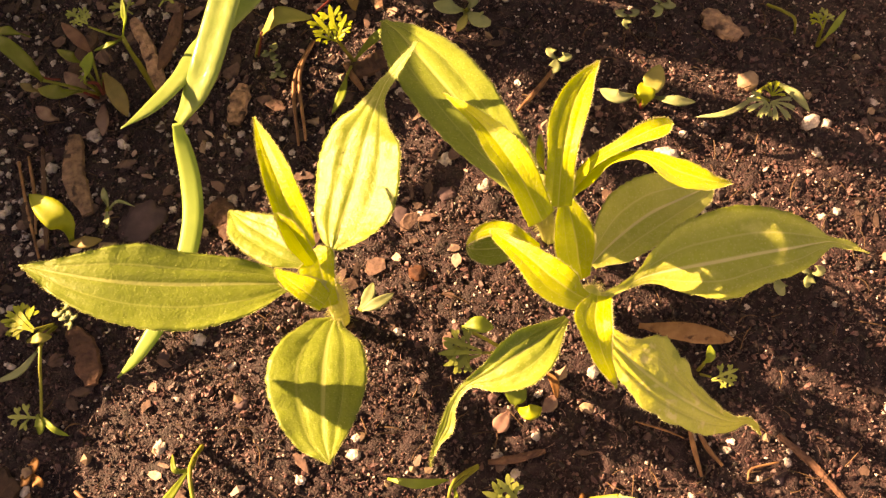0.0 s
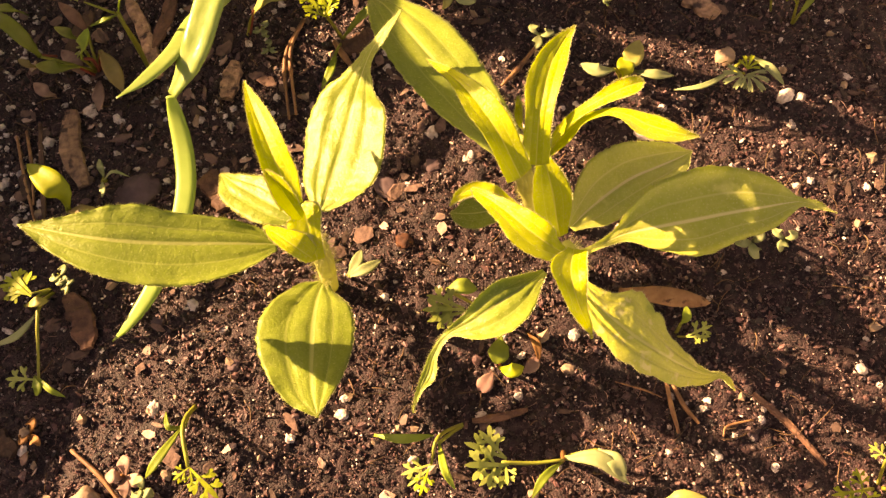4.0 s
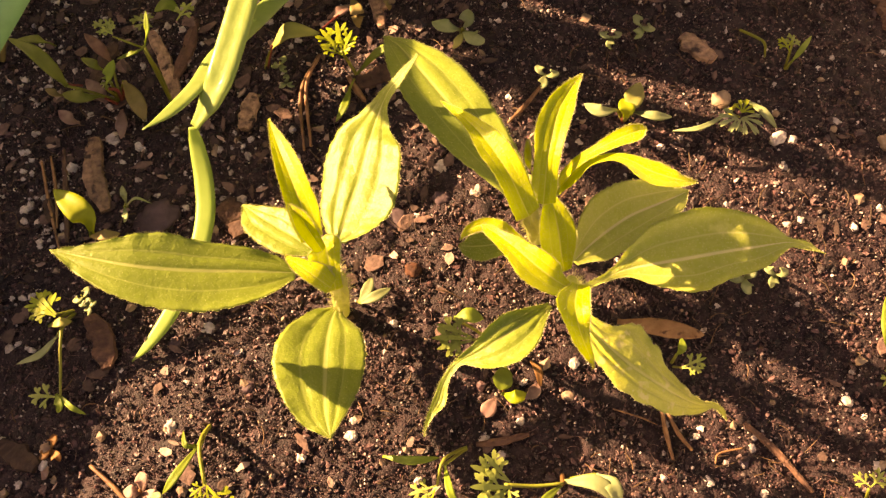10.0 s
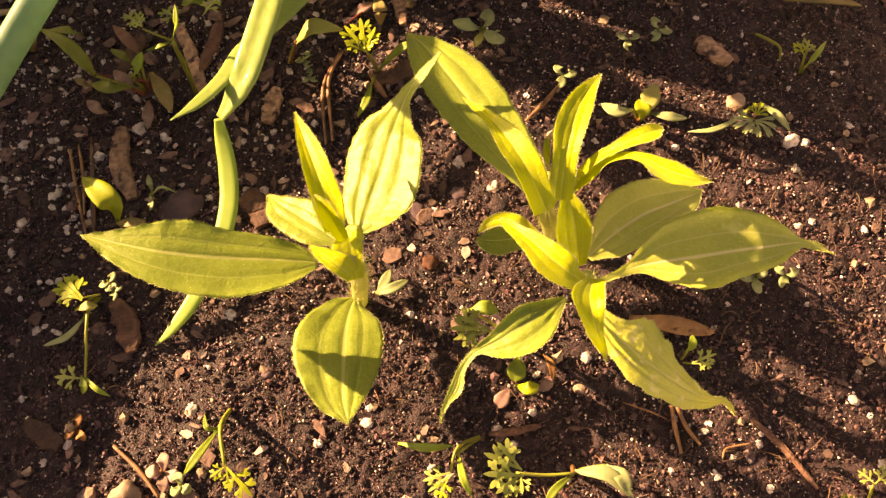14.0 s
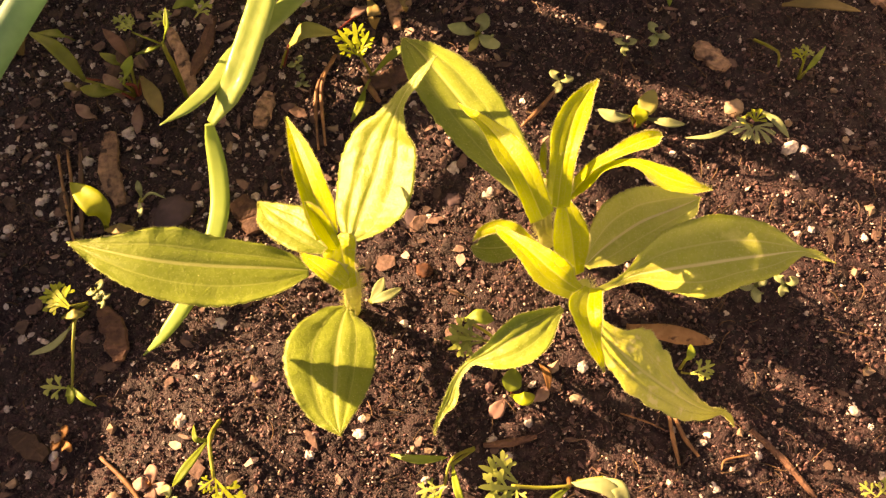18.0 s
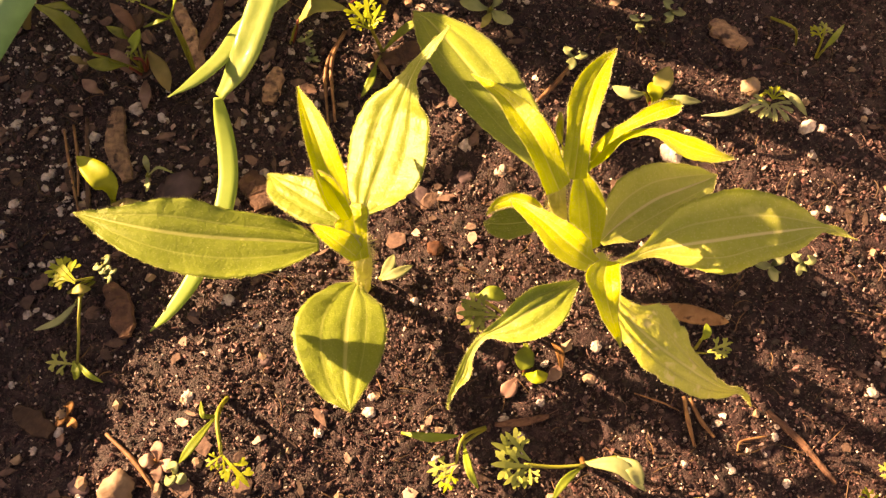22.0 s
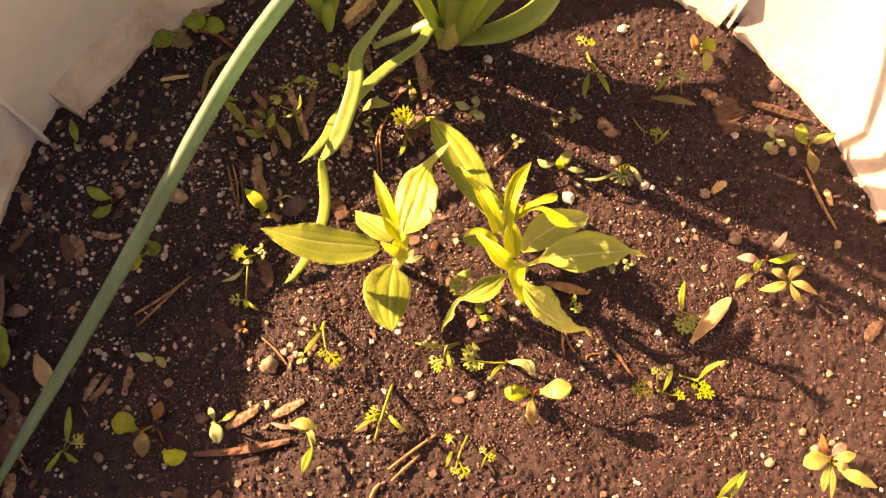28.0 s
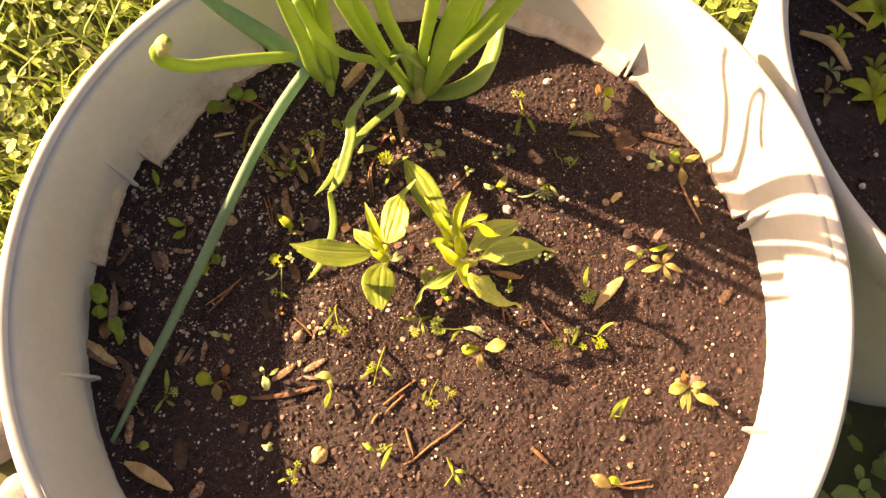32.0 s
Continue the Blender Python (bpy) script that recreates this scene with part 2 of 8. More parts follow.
LEEK_BLUE = mat("leek_blue_green", (0.245, 0.41, 0.265), (0.165, 0.30, 0.19), rough=0.5, scale=30, bump=0.12, bump_scale=300, spec=0.5, through_light=0.5)
LEEK_PALE = mat("leek_pale_green", (0.34, 0.45, 0.14), (0.24, 0.36, 0.09), rough=0.32, scale=160, bump=0.4, bump_scale=420, spec=0.6, through_light=0.35)
LEEK_WHITE = mat("leek_white", (0.55, 0.52, 0.25), (0.45, 0.45, 0.15), rough=0.5, scale=60, through_light=0.25)
TUB = mat("tub_plastic", (0.53, 0.53, 0.525), (0.43, 0.43, 0.42), rough=0.55, scale=14, bump=0.08, bump_scale=160, spec=0.4, spots=((0.50, 0.48, 0.42), 45, 0.66))
LEDGE = mat("dirty_ledge", (0.56, 0.50, 0.45), (0.38, 0.31, 0.26), rough=0.8, scale=60, bump=0.4, bump_scale=300)
GRASS = mat("grass", (0.28, 0.35, 0.08), (0.18, 0.26, 0.05), rough=0.5, scale=60, through_light=0.35, island=0.45)
CLOVER = mat("ground_cover", (0.30, 0.37, 0.11), (0.20, 0.28, 0.07), rough=0.5, scale=80, through_light=0.3, island=0.4)
EARTH = mat("earth", (0.075, 0.092, 0.036), (0.075, 0.055, 0.032), rough=0.9, scale=9, bump=0.8, bump_scale=120)
ROCK = mat("rock", (0.30, 0.27, 0.26), (0.18, 0.16, 0.17), rough=0.8, scale=25, bump=0.6, bump_scale=200, obj_random=0.3)


# ---- builders ----
def part(name, bm, material, parent, label="", smooth=True):
    me = bpy.data.meshes.new(name)
    if smooth:
        for f in bm.faces:
            f.smooth = True
    bm.to_mesh(me)
    bm.free()
    me.materials.append(material)
    ob = new(name, me)
    ob.parent = parent
    if parent is not None:
        ob.matrix_parent_inverse = parent.matrix_basis.inverted()
    if label:
        ob["label"] = label
    return ob


def empty(name, place, label, category, group="", kind=""):
    e = new(name)
    e.empty_display_size = 0.01
    e.matrix_basis = Matrix.Translation(place)
    return tagged(e, label, category, group, kind)


def ground(x, y):
    """Height of the soil's soft swells."""
    return 0.0024 * noise.noise((x * 22, y * 22, 0.3)) + 0.0010 * noise.noise((x * 70, y * 70, 4.1))


def spline(pts, n):
    """n + 1 points on a smooth curve through pts."""
    p = [Vector(q) for q in pts]
    p = [p[0] * 2 - p[1], *p, p[-1] * 2 - p[-2]]
    segs = len(p) - 3
    out = []
    for i in range(n + 1):
        u = i / n * segs
        k = min(int(u), segs - 1)
        f = u - k
        a, b, c, d = p[k:k + 4]
        out.append(0.5 * (2 * b + (c - a) * f + (2 * a - 5 * b + 4 * c - d) * f * f + (3 * b - a - 3 * c + d) * f ** 3))
    return out


def tangents(pts):
    return [(pts[min(i + 1, len(pts) - 1)] - pts[max(i - 1, 0)]).normalized() for i in range(len(pts))]


def tube(pts, radii, sides=8, n=12, flat=1.0):
    """A closed tube along a curve; radii are spread evenly over its length; flat squeezes it across."""
    bm = bmesh.new()
    c = spline(pts, n)
    t = tangents(c)
    rings = []
    up = Vector((0, 0, 1)) if abs(t[0].z) < 0.9 else Vector((0, 1, 0))
    for i, (q, d) in enumerate(zip(c, t)):
        u = i / n * (len(radii) - 1)
        k = min(int(u), len(radii) - 2)
        r = radii[k] + (radii[k + 1] - radii[k]) * (u - k)
        s = d.cross(up).normalized()
        up = s.cross(d).normalized()
        rings.append([bm.verts.new(q + (s * math.cos(a) + up * (math.sin(a) * flat)) * r) for a in (j * math.tau / sides for j in range(sides))])
    for a, b in zip(rings, rings[1:]):
        for j in range(sides):
            bm.faces.new((a[j], a[(j + 1) % sides], b[(j + 1) % sides], b[j]))
    bm.faces.new(rings[0][::-1])
    bm.faces.new(rings[-1])
    return bm


def blade(pts, width, n=22, m=10, base=0.2, shape=0.5, fold=0.15, roll=0.0, petiole=0.0, tail=0.0, veins=1.0, serr=0.05, thick=0.00035, seed=0, blunt=0.8):
    """A leaf blade: a curved midrib, an ovate outline, a keel along it, long veins pressed in and puffed fields between them."""
    bm = bmesh.new()
    uvl = bm.loops.layers.uv.new("UVMap")
    c = spline(pts, n)
    t = tangents(c)
    tops, lows = [], []
    half = width / 2
    for i, (q, d) in enumerate(zip(c, t)):
        u = i / n
        v = max(0.0, (u - petiole) / (1 - petiole)) if petiole else u
        end = 1 - tail
        if v <= end:
            x = v / end if tail else v
            k = math.log(0.5) / math.log(shape)
            w = max(0.0, math.sin(math.pi * x ** k)) ** (blunt if x > shape else 0.8) if 0 < x < 1 else 0.0
            w = max(w, base * (1 - x) ** 2.2) if x < shape else w
            if tail:
                w = max(w, 0.22 if x > shape else 0)
        else:
            w = 0.22 * max(0.0, 1 - (v - end) / tail) ** 0.6
        if petiole and u < petiole:
            w = 0.07
        w = max(w, 0.02)
        side = d.cross(Vector((0, 0, 1)))
        side = side.normalized() if side.length > 0.05 else Vector((1, 0, 0))
        side = Matrix.Rotation(radians(roll), 3, d) @ side
        up = side.cross(d).normalized()
        row, low = [], []
        for j in range(m + 1):
            s = 2 * j / m - 1
            ragged = 1 + serr * noise.noise((u * 26, s * 3 + seed, seed * 1.7)) * abs(s) + 0.05 * noise.noise((u * 5, seed, s)) + 0.35 * serr * s * s * math.sin(u * 95 + seed)
            x = s * half * w * ragged
            lift = fold * abs(x) - 0.9 * x * x / max(width, 1e-5) * (0.55 - fold)
            groove = math.exp(-(s / 0.13) ** 2) + 0.7 * math.exp(-((abs(s) - 0.48) / 0.13) ** 2)
            lift -= veins * 0.042 * width * groove * min(1, w * 1.5) * (1 - abs(s) ** 6)
            lift += veins * 0.018 * width * noise.noise((u * 9 + seed, s * 4, 2.2)) * w
            lift += veins * 0.011 * width * math.sin(u * 60 - abs(s) * 9) * w * (1 - abs(s)) * min(1, abs(s) * 5)
            lift += veins * 0.015 * width * noise.noise((u * 24 + seed, s * 8, 5.2)) * w
            lift += 0.05 * width * noise.noise((u * 4, seed + 3.1, s)) * abs(s) * w
            p = q + side * x + up * lift
            row.append(bm.verts.new(p))
            low.append(bm.verts.new(p - up * thick))
        tops.append(row)
        lows.append(low)
    uvs = {}
    for i in range(n + 1):
        for j in range(m + 1):
            uvs[tops[i][j]] = uvs[lows[i][j]] = (i / n, j / m)
    for i in range(n):
        for j in range(m):
            bm.faces.new((tops[i][j], tops[i][j + 1], tops[i + 1][j + 1], tops[i + 1][j]))
            bm.faces.new((lows[i][j], lows[i + 1][j], lows[i + 1][j + 1], lows[i][j + 1]))
        for j in (0, m):
            bm.faces.new((tops[i][j], tops[i + 1][j], lows[i + 1][j], lows[i][j]))
    for i in (0, n):
        for j in range(m):
            bm.faces.new((tops[i][j], lows[i][j], lows[i][j + 1], tops[i][j + 1]))
    for f in bm.faces:
        for lp in f.loops:
            lp[uvl].uv = uvs[lp.vert]
    bmesh.ops.recalc_face_normals(bm, faces=bm.faces)
    return bm


SEED = [0]


def rnd_seed():
    SEED[0] += 1
    return SEED[0] * 3.71


def zinnia(label, stem):
    z = empty("zinnia_plant", stem[0], label, "plant", "young zinnias in the tub")
    pts = [(stem[0][0], stem[0][1], -0.004), *stem]
    part("stem", tube(pts, [0.0018, 0.0019, 0.0020, 0.0020, 0.0012], 12, 20), ZSTEM, z, "pale green hairy stem")
    rng = random.Random(int(stem[0][0] * 1e5))
    bm = bmesh.new()
    c = spline(stem, 20)
    for _ in range(520):
        q = c[rng.randrange(2, 17)]
        a = rng.uniform(0, math.tau)
        d = Vector((math.cos(a), math.sin(a), rng.uniform(-0.3, 0.5))).normalized()
        s = d.cross(Vector((0, 0, 1))).normalized() * 0.00006
        tip = q + d * rng.uniform(0.0030, 0.0042)
        v = [bm.verts.new(p) for p in (q + d * 0.0014 + s, q + d * 0.0014 - s, q + d * 0.0014 + Vector((0, 0, 0.0001)), tip)]
        for f in ((0, 1, 3), (1, 2, 3), (2, 0, 3)):
            bm.faces.new([v[k] for k in f])
    part("stem_hairs", bm, HAIR, z, "fine pale hairs", smooth=False)["kind"] = "stuff"
    return z


def between(values, u):
    """A value read from an even row of values, eased from one to the next."""
    k = u * (len(values) - 1)
    i = min(int(k), len(values) - 2)
    p, a, b, q = values[max(i - 1, 0)], values[i], values[i + 1], values[min(i + 2, len(values) - 1)]
    f = k - i
    return 0.5 * (2 * a + (b - p) * f + (2 * p - 5 * a + 4 * b - q) * f * f + (3 * a - p - 3 * b + q) * f ** 3)


def zinnia_blade(mid, left, right, rise_left, rise_right, veins, curl, ragged, seed, n=84, m=22):
    """A zinnia leaf: a midrib, the half widths on both sides of it, how far each margin rises, three sunken long veins and puffed fields between them."""
    bm = bmesh.new()
    uvl = bm.loops.layers.uv.new("UVMap")
    c = spline(mid, n)
    t = tangents(c)
    wide = max(max(left), max(right))
    rows, lows = [], []
    side = Vector((1, 0, 0))
    for i, (q, d) in enumerate(zip(c, t)):
        u = i / n
        flat = Vector((d.x, d.y, 0))
        if flat.length > 0.1:
            side = Vector((-flat.y, flat.x, 0)).normalized()
        row, low = [], []
        for j in range(m + 1):
            s = 2 * j / m - 1
            w = max(between(left if s < 0 else right, u), 0.00012)
            k = w / wide
            tooth = 1 + (0.014 * math.sin(u * 150 + seed) + 0.030 * noise.noise((u * 40, seed, s)) + ragged * 0.22 * noise.noise((u * 17, seed + 4, s * 0.5))) * abs(s) ** 3
            a = abs(s)
            lift = (rise_left if s < 0 else rise_right) * k * (0.65 * a + 0.35 * a * a)
            lift += curl * k * max(0.0, a - 0.7) ** 2 * 11 * (1 + 0.8 * noise.noise((u * 8, seed, 6.0)))
            ends = min(1.0, k * 1.6)
            groove = math.exp(-(a / 0.07) ** 2) + 0.85 * math.exp(-((a - 0.46) / 0.07) ** 2)
            lift -= veins * 0.055 * wide * groove * ends
            lift += veins * 0.10 * wide * noise.noise((u * 6 + seed, s * 2.2, 2.2)) * k * (0.3 + a)
            lift += veins * 0.022 * wide * noise.noise((u * 30 + seed, s * 9, 5.2)) * k
            lift += veins * 0.018 * wide * noise.noise((u * 70 + seed, s * 18, 1.2)) * k
            lift += 0.07 * wide * noise.noise((u * 13, seed + 3.1, 0.0 if s < 0 else 9.0)) * a ** 3
            p = q - side * (s * w * tooth) + Vector((0, 0, lift))
            row.append(bm.verts.new(p))
            low.append(bm.verts.new(p - Vector((0, 0, 0.0003)) - d * 0.00002))
        rows.append(row)
        lows.append(low)
    uvs = {}
    for i in range(n + 1):
        for j in range(m + 1):
            uvs[rows[i][j]] = uvs[lows[i][j]] = (i / n, j / m)
    for i in range(n):
        for j in range(m):
            bm.faces.new((rows[i][j], rows[i + 1][j], rows[i + 1][j + 1], rows[i][j + 1]))
            bm.faces.new((lows[i][j], lows[i][j + 1], lows[i + 1][j + 1], lows[i + 1][j]))
        for j in (0, m):
            bm.faces.new((rows[i][j], lows[i][j], lows[i + 1][j], rows[i + 1][j]))
    for i in (0, n):
        for j in range(m):
            bm.faces.new((rows[i][j], rows[i][j + 1], lows[i][j + 1], lows[i][j]))
    for f in bm.faces:
        for lp in f.loops:
            lp[uvl].uv = uvs[lp.vert]
    bmesh.ops.recalc_face_normals(bm, faces=bm.faces)
    margins = [[[r[j].co.copy() for r in rows], [r[o].co.copy() for r in rows]] for j, o in ((0, 2), (m, m - 2))]
    return bm, margins, [[v.co.copy() for v in r] for r in rows]


def bristle(bm, p, d, length, r):
    """One fine tapering hair."""
    s = d.cross(Vector((0.13, 0.2, 1))).normalized() * r
    e = d.cross(s).normalized() * r
    q = [bm.verts.new(v) for v in (p + s, p - s * 0.5 + e, p - s * 0.5 - e, p + d.normalized() * length)]
    for t in ((0, 1, 3), (1, 2, 3), (2, 0, 3)):
        bm.faces.new([q[i] for i in t])


def zleaf(z, mid, left, right, material, rise_left, rise_right, veins=0.6, curl=0.0, ragged=0.0):
    sd = rnd_seed()
    bm, margins, rows = zinnia_blade(mid, left, right, rise_left, rise_right, veins, curl, ragged, sd)
    rng = random.Random(sd)
    hb = bmesh.new()
    for edge, inner in margins:
        for k in range(3, len(edge)):
            for _ in range(4):
                f = rng.random()
                p, o = edge[k].lerp(edge[k - 1], f), inner[k].lerp(inner[k - 1], f)
                d = (p - o).normalized() + Vector((rng.uniform(-0.5, 0.5), rng.uniform(-0.5, 0.5), rng.uniform(-0.1, 0.5)))
                bristle(hb, p, d, rng.uniform(0.00015, 0.0006), 0.00004)
    for _ in range(260):
        p = rows[rng.randrange(3, len(rows) - 2)][rng.randrange(2, 21)]
        d = Vector((rng.uniform(-0.7, 0.7), rng.uniform(-0.7, 0.7), 1))
        bristle(hb, p, d, rng.uniform(0.0002, 0.0005), 0.000035)
    ob = part("leaf", bm, material, z)
    part("leaf_hairs", hb, HAIR, ob, "fine pale hairs along the margin", smooth=False)["kind"] = "stuff"
    return ob


def seedling(label, group, base):
    s = empty("seedling", base, label, "seedling", group)
    return s


def sstem(s, pts, r, material):
    pts = [(x, y, z + ground(x, y) - (0.003 if i == 0 and z < 0.003 else 0)) for i, (x, y, z) in enumerate(pts)]
    part("stem", tube(pts, [r * 1.1, r, r * 0.8], 6, 8), material, s)


def sleaf(s, pts, width, material):
    b = s.matrix_basis.translation
    first = Vector(pts[0])
    sd = rnd_seed()
    if (first.xy - b.xy).length < 0.012 and material not in (DRY, PETAL):
        root = Vector((b.x, b.y, ground(b.x, b.y) - 0.002))
        part("petiole", tube([root, (root + first) / 2 + Vector((0, 0, 0.001)), first], [0.0005, 0.0004, 0.0004], 5, 4), STEM, s)
    elif material in (DRY, PETAL):
        pts = [(x, y, z - 0.002 + ground(x, y)) for x, y, z in pts]
    long = (Vector(pts[0]) - Vector(pts[-1])).length / width
    part("leaf", blade(pts, width, 12, 6, base=0.3, fold=0.2, veins=0.5, serr=0.06, shape=0.5 if long > 2.5 else 0.56, seed=sd, thick=0.0003), material, s)


def frond(s, pts, material):
    """A finely cut leaf: a thin rib with pairs of narrow lobes that split at their ends."""
    a, b = Vector(pts[0]), Vector(pts[1])
    rng = random.Random(int(a.x * 1e6) ^ int(b.y * 1e6))
    d = b - a
    size = d.length
    side = d.cross(Vector((0, 0, 1))).normalized()
    bm = bmesh.new()

    def lobe(p, q, w):
        sv = (q - p).cross(Vector((0, 0, 1))).normalized() * w
        dn = Vector((0, 0, -0.00014))
        arch = 0.06 * (q - p).length
        line = [(0.0, 0.35), (0.35, 0.6), (0.68, 1.0), (0.88, 0.75), (1.0, 0.12)]
        spine = [p.lerp(q, u) + Vector((0, 0, arch * math.sin(u * 3.1))) for u, _ in line]
        loop = [c + sv * k for c, (_, k) in zip(spine, line)] + [c - sv * k for c, (_, k) in reversed(list(zip(spine, line)))]
        up = [bm.verts.new(v) for v in loop]
        lo = [bm.verts.new(v + dn) for v in loop]
        m = len(loop)
        for i in range(len(line) - 1):
            bm.faces.new((up[i], up[i + 1], up[m - 2 - i], up[m - 1 - i]))
            bm.faces.new((lo[i + 1], lo[i], lo[m - 1 - i], lo[m - 2 - i]))
        for i in range(m):
            bm.faces.new((up[i], lo[i], lo[(i + 1) % m], up[(i + 1) % m]))
    w = max(0.0003, size * 0.068)
    lobe(a, b, w)
    ahead = d.normalized()
    for u, ln, spread in ((0.30, 0.46, 1.15), (0.58, 0.38, 0.85)):
        p = a.lerp(b, u)
        for sg in (1, -1):
            way = (side * sg * spread * rng.uniform(0.85, 1.1) + ahead * rng.uniform(0.7, 1.0)).normalized()
            q = p + way * ln * size * rng.uniform(0.85, 1.1) + Vector((0, 0, rng.uniform(-0.0005, 0.0008)))
            lobe(p, q, w * rng.uniform(0.75, 1.0))
            turn = Matrix.Rotation(-sg * rng.uniform(0.6, 0.9), 3, "Z")
            lobe(p.lerp(q, 0.4), p.lerp(q, 0.4) + turn @ way * ln * size * 0.5, w * 0.75)
    part("leaf", bm, material, s, smooth=False)


def fan(s, base, degrees, size, material):
    """A palmate leaf: five flat lobes, notched at their ends, spread like fingers."""
    bm = bmesh.new()
    b = Vector(base)
    for k, turn in enumerate((-64, -32, 0, 32, 64)):
        a = radians(degrees + turn)
        d = Vector((math.cos(a), math.sin(a), 0))
        c = Vector((-d.y, d.x, 0))
        ln = size * (1.0 - 0.12 * abs(k - 2))
        line = [(0.0, 0.04), (0.4, 0.06), (0.72, 0.12), (0.95, 0.11), (1.0, 0.06)]
        top = [b + d * ln * u + Vector((0, 0, 0.16 * ln * math.sin(u * 2.6))) for u, _ in line]
        loop = [p + c * ln * w for p, (_, w) in zip(top, line)] + [top[-1] - d * ln * 0.13] + [p - c * ln * w for p, (_, w) in reversed(list(zip(top, line)))]
        up = [bm.verts.new(p) for p in loop]
        lo = [bm.verts.new(p - Vector((0, 0, 0.00015))) for p in loop]
        bm.faces.new(up)
        bm.faces.new(lo[::-1])
        for i in range(len(loop)):
            bm.faces.new((up[i], lo[i], lo[(i + 1) % len(loop)], up[(i + 1) % len(loop)]))
    bmesh.ops.recalc_face_normals(bm, faces=bm.faces)
    part("leaf", bm, material, s, smooth=False)


def flat_piece(pts, width, thick, n=8, ragged=0.2, seed=0.0, taper=0.6):
    """A curved flake with an uneven outline and a rounded back."""
    bm = bmesh.new()
    c = spline(pts, n)
    t = tangents(c)
    rings = []
    for i, (q, d) in enumerate(zip(c, t)):
        u = i / n
        side = d.cross(Vector((0, 0, 1))).normalized()
        w = width / 2 * (1 - taper * abs(2 * u - 1) ** 2.5) * (1 + ragged * noise.noise((u * 5 + seed, seed, 0)) + 0.5 * ragged * noise.noise((u * 19 + seed, 2, 0)))
        w2 = width / 2 * (1 - taper * abs(2 * u - 1) ** 2.5) * (1 + ragged * noise.noise((u * 5 - seed, 5, seed)) + 0.5 * ragged * noise.noise((u * 19 - seed, 7, 0)))
        zz = Vector((0, 0, 0.3 * thick * noise.noise((u * 5, seed, 3))))
        up = Vector((0, 0, 1))
        rings.append([bm.verts.new(q + zz + v) for v in (side * w * 0.98, side * w * 0.85 + up * thick * 0.75, up * thick * (1.0 + 0.5 * noise.noise((u * 9, seed, 9))),
                                                          -side * w2 * 0.85 + up * thick * 0.7, -side * w2 * 0.98, -up * thick * 0.4)])
    for a, b in zip(rings, rings[1:]):
        for j in range(6):
            bm.faces.new((a[j], a[(j + 1) % 6], b[(j + 1) % 6], b[j]))
    bm.faces.new(rings[0][::-1])
    bm.faces.new(rings[-1])
    return bm


def on_soil(pts, h=0.0):
    return [(x, y, ground(x, y) + h) for x, y, z in pts]


def thing(name, bm, material, label, category, group="", smooth=True):
    ob = part(name, bm, material, None, smooth=smooth)
    return tagged(ob, label, category, group)


def chip(label, pts, width, material):
    blunt = 0.2 if width > 0.6 * (Vector(pts[0]) - Vector(pts[-1])).length else 0.5
    thing("bark_chip", flat_piece(on_soil(pts, 0.0006), width, min(0.0015, 0.2 * width + 0.0004), 16, 0.42, rnd_seed(), blunt), material, label, "bark chip", "bark chips on the soil", smooth=False)


def stick(label, pts, width, material):
    thing("stick", flat_piece(on_soil(pts, 0.0008), width, width * 0.55, 14, 0.3, rnd_seed(), 0.4), material, label, "stick", "sticks on the soil", smooth=False)


def dry_leaf(label, pts, width, material):
    q = on_soil(pts, 0.0016)
    q[len(q) // 2] = (*q[len(q) // 2][:2], q[len(q) // 2][2] + 0.002)
    thing("dry_leaf", blade(q, width, 20, 8, base=0.3, fold=0.05, veins=0.5, serr=0.08, seed=rnd_seed(), thick=0.0005, blunt=0.6), material, label, "dry leaf", "dry leaves on the soil")


def needle(label, pts, width, material):
    q = on_soil(pts, 0.0008 + width * 0.4)
    thing("pine_needle", tube(q, [width * 0.35, width * 0.5, width * 0.3], 6, 10), material, label, "pine needle", "dry needles on the soil")


def rock(label, place, r):
    bm = bmesh.new()
    bmesh.ops.create_icosphere(bm, subdivisions=3, radius=1)
    sd = rnd_seed()
    for v in bm.verts:
        k = 1 + 0.4 * noise.noise(v.co * 1.1 + Vector((sd, 0, 0))) + 0.12 * noise.noise(v.co * 3.5 + Vector((0, sd, 0)))
        v.co = Vector((v.co.x * r * k, v.co.y * r * 0.8 * k, v.co.z * r * 0.6 * k)) + Vector(place)
    thing("rock", bm, ROCK, label, "rock", "rocks on the ground")


def pebble(label, place, r, material):
    bm = bmesh.new()
    bmesh.ops.create_icosphere(bm, subdivisions=3, radius=1)
    sd = rnd_seed()
    rng = random.Random(sd)
    r *= 0.85 if material is PERLITE else 1
    sx, sy, sz = r * rng.uniform(0.9, 1.15), r * rng.uniform(0.75, 1.0), r * (rng.uniform(0.5, 0.75) if material is not STONE_GREY else 0.3)
    a = rng.uniform(0, math.pi)
    for v in bm.verts:
        k = 1 + 0.35 * noise.noise(v.co * 1.3 + Vector((sd, 0, 0))) + 0.22 * noise.noise(v.co * 2.7 + Vector((0, sd, 0))) + 0.14 * noise.noise(v.co * 6 + Vector((0, 0, sd))) + 0.09 * noise.noise(v.co * 14 + Vector((sd, 0, sd)))
        v.co = Matrix.Rotation(a, 3, "Z") @ Vector((v.co.x * sx * k, v.co.y * sy * k, v.co.z * sz * k)) + Vector((*place, ground(*place) + sz * 0.35))
    thing("pebble", bm, material, label, "pebble", "pebbles in the soil")


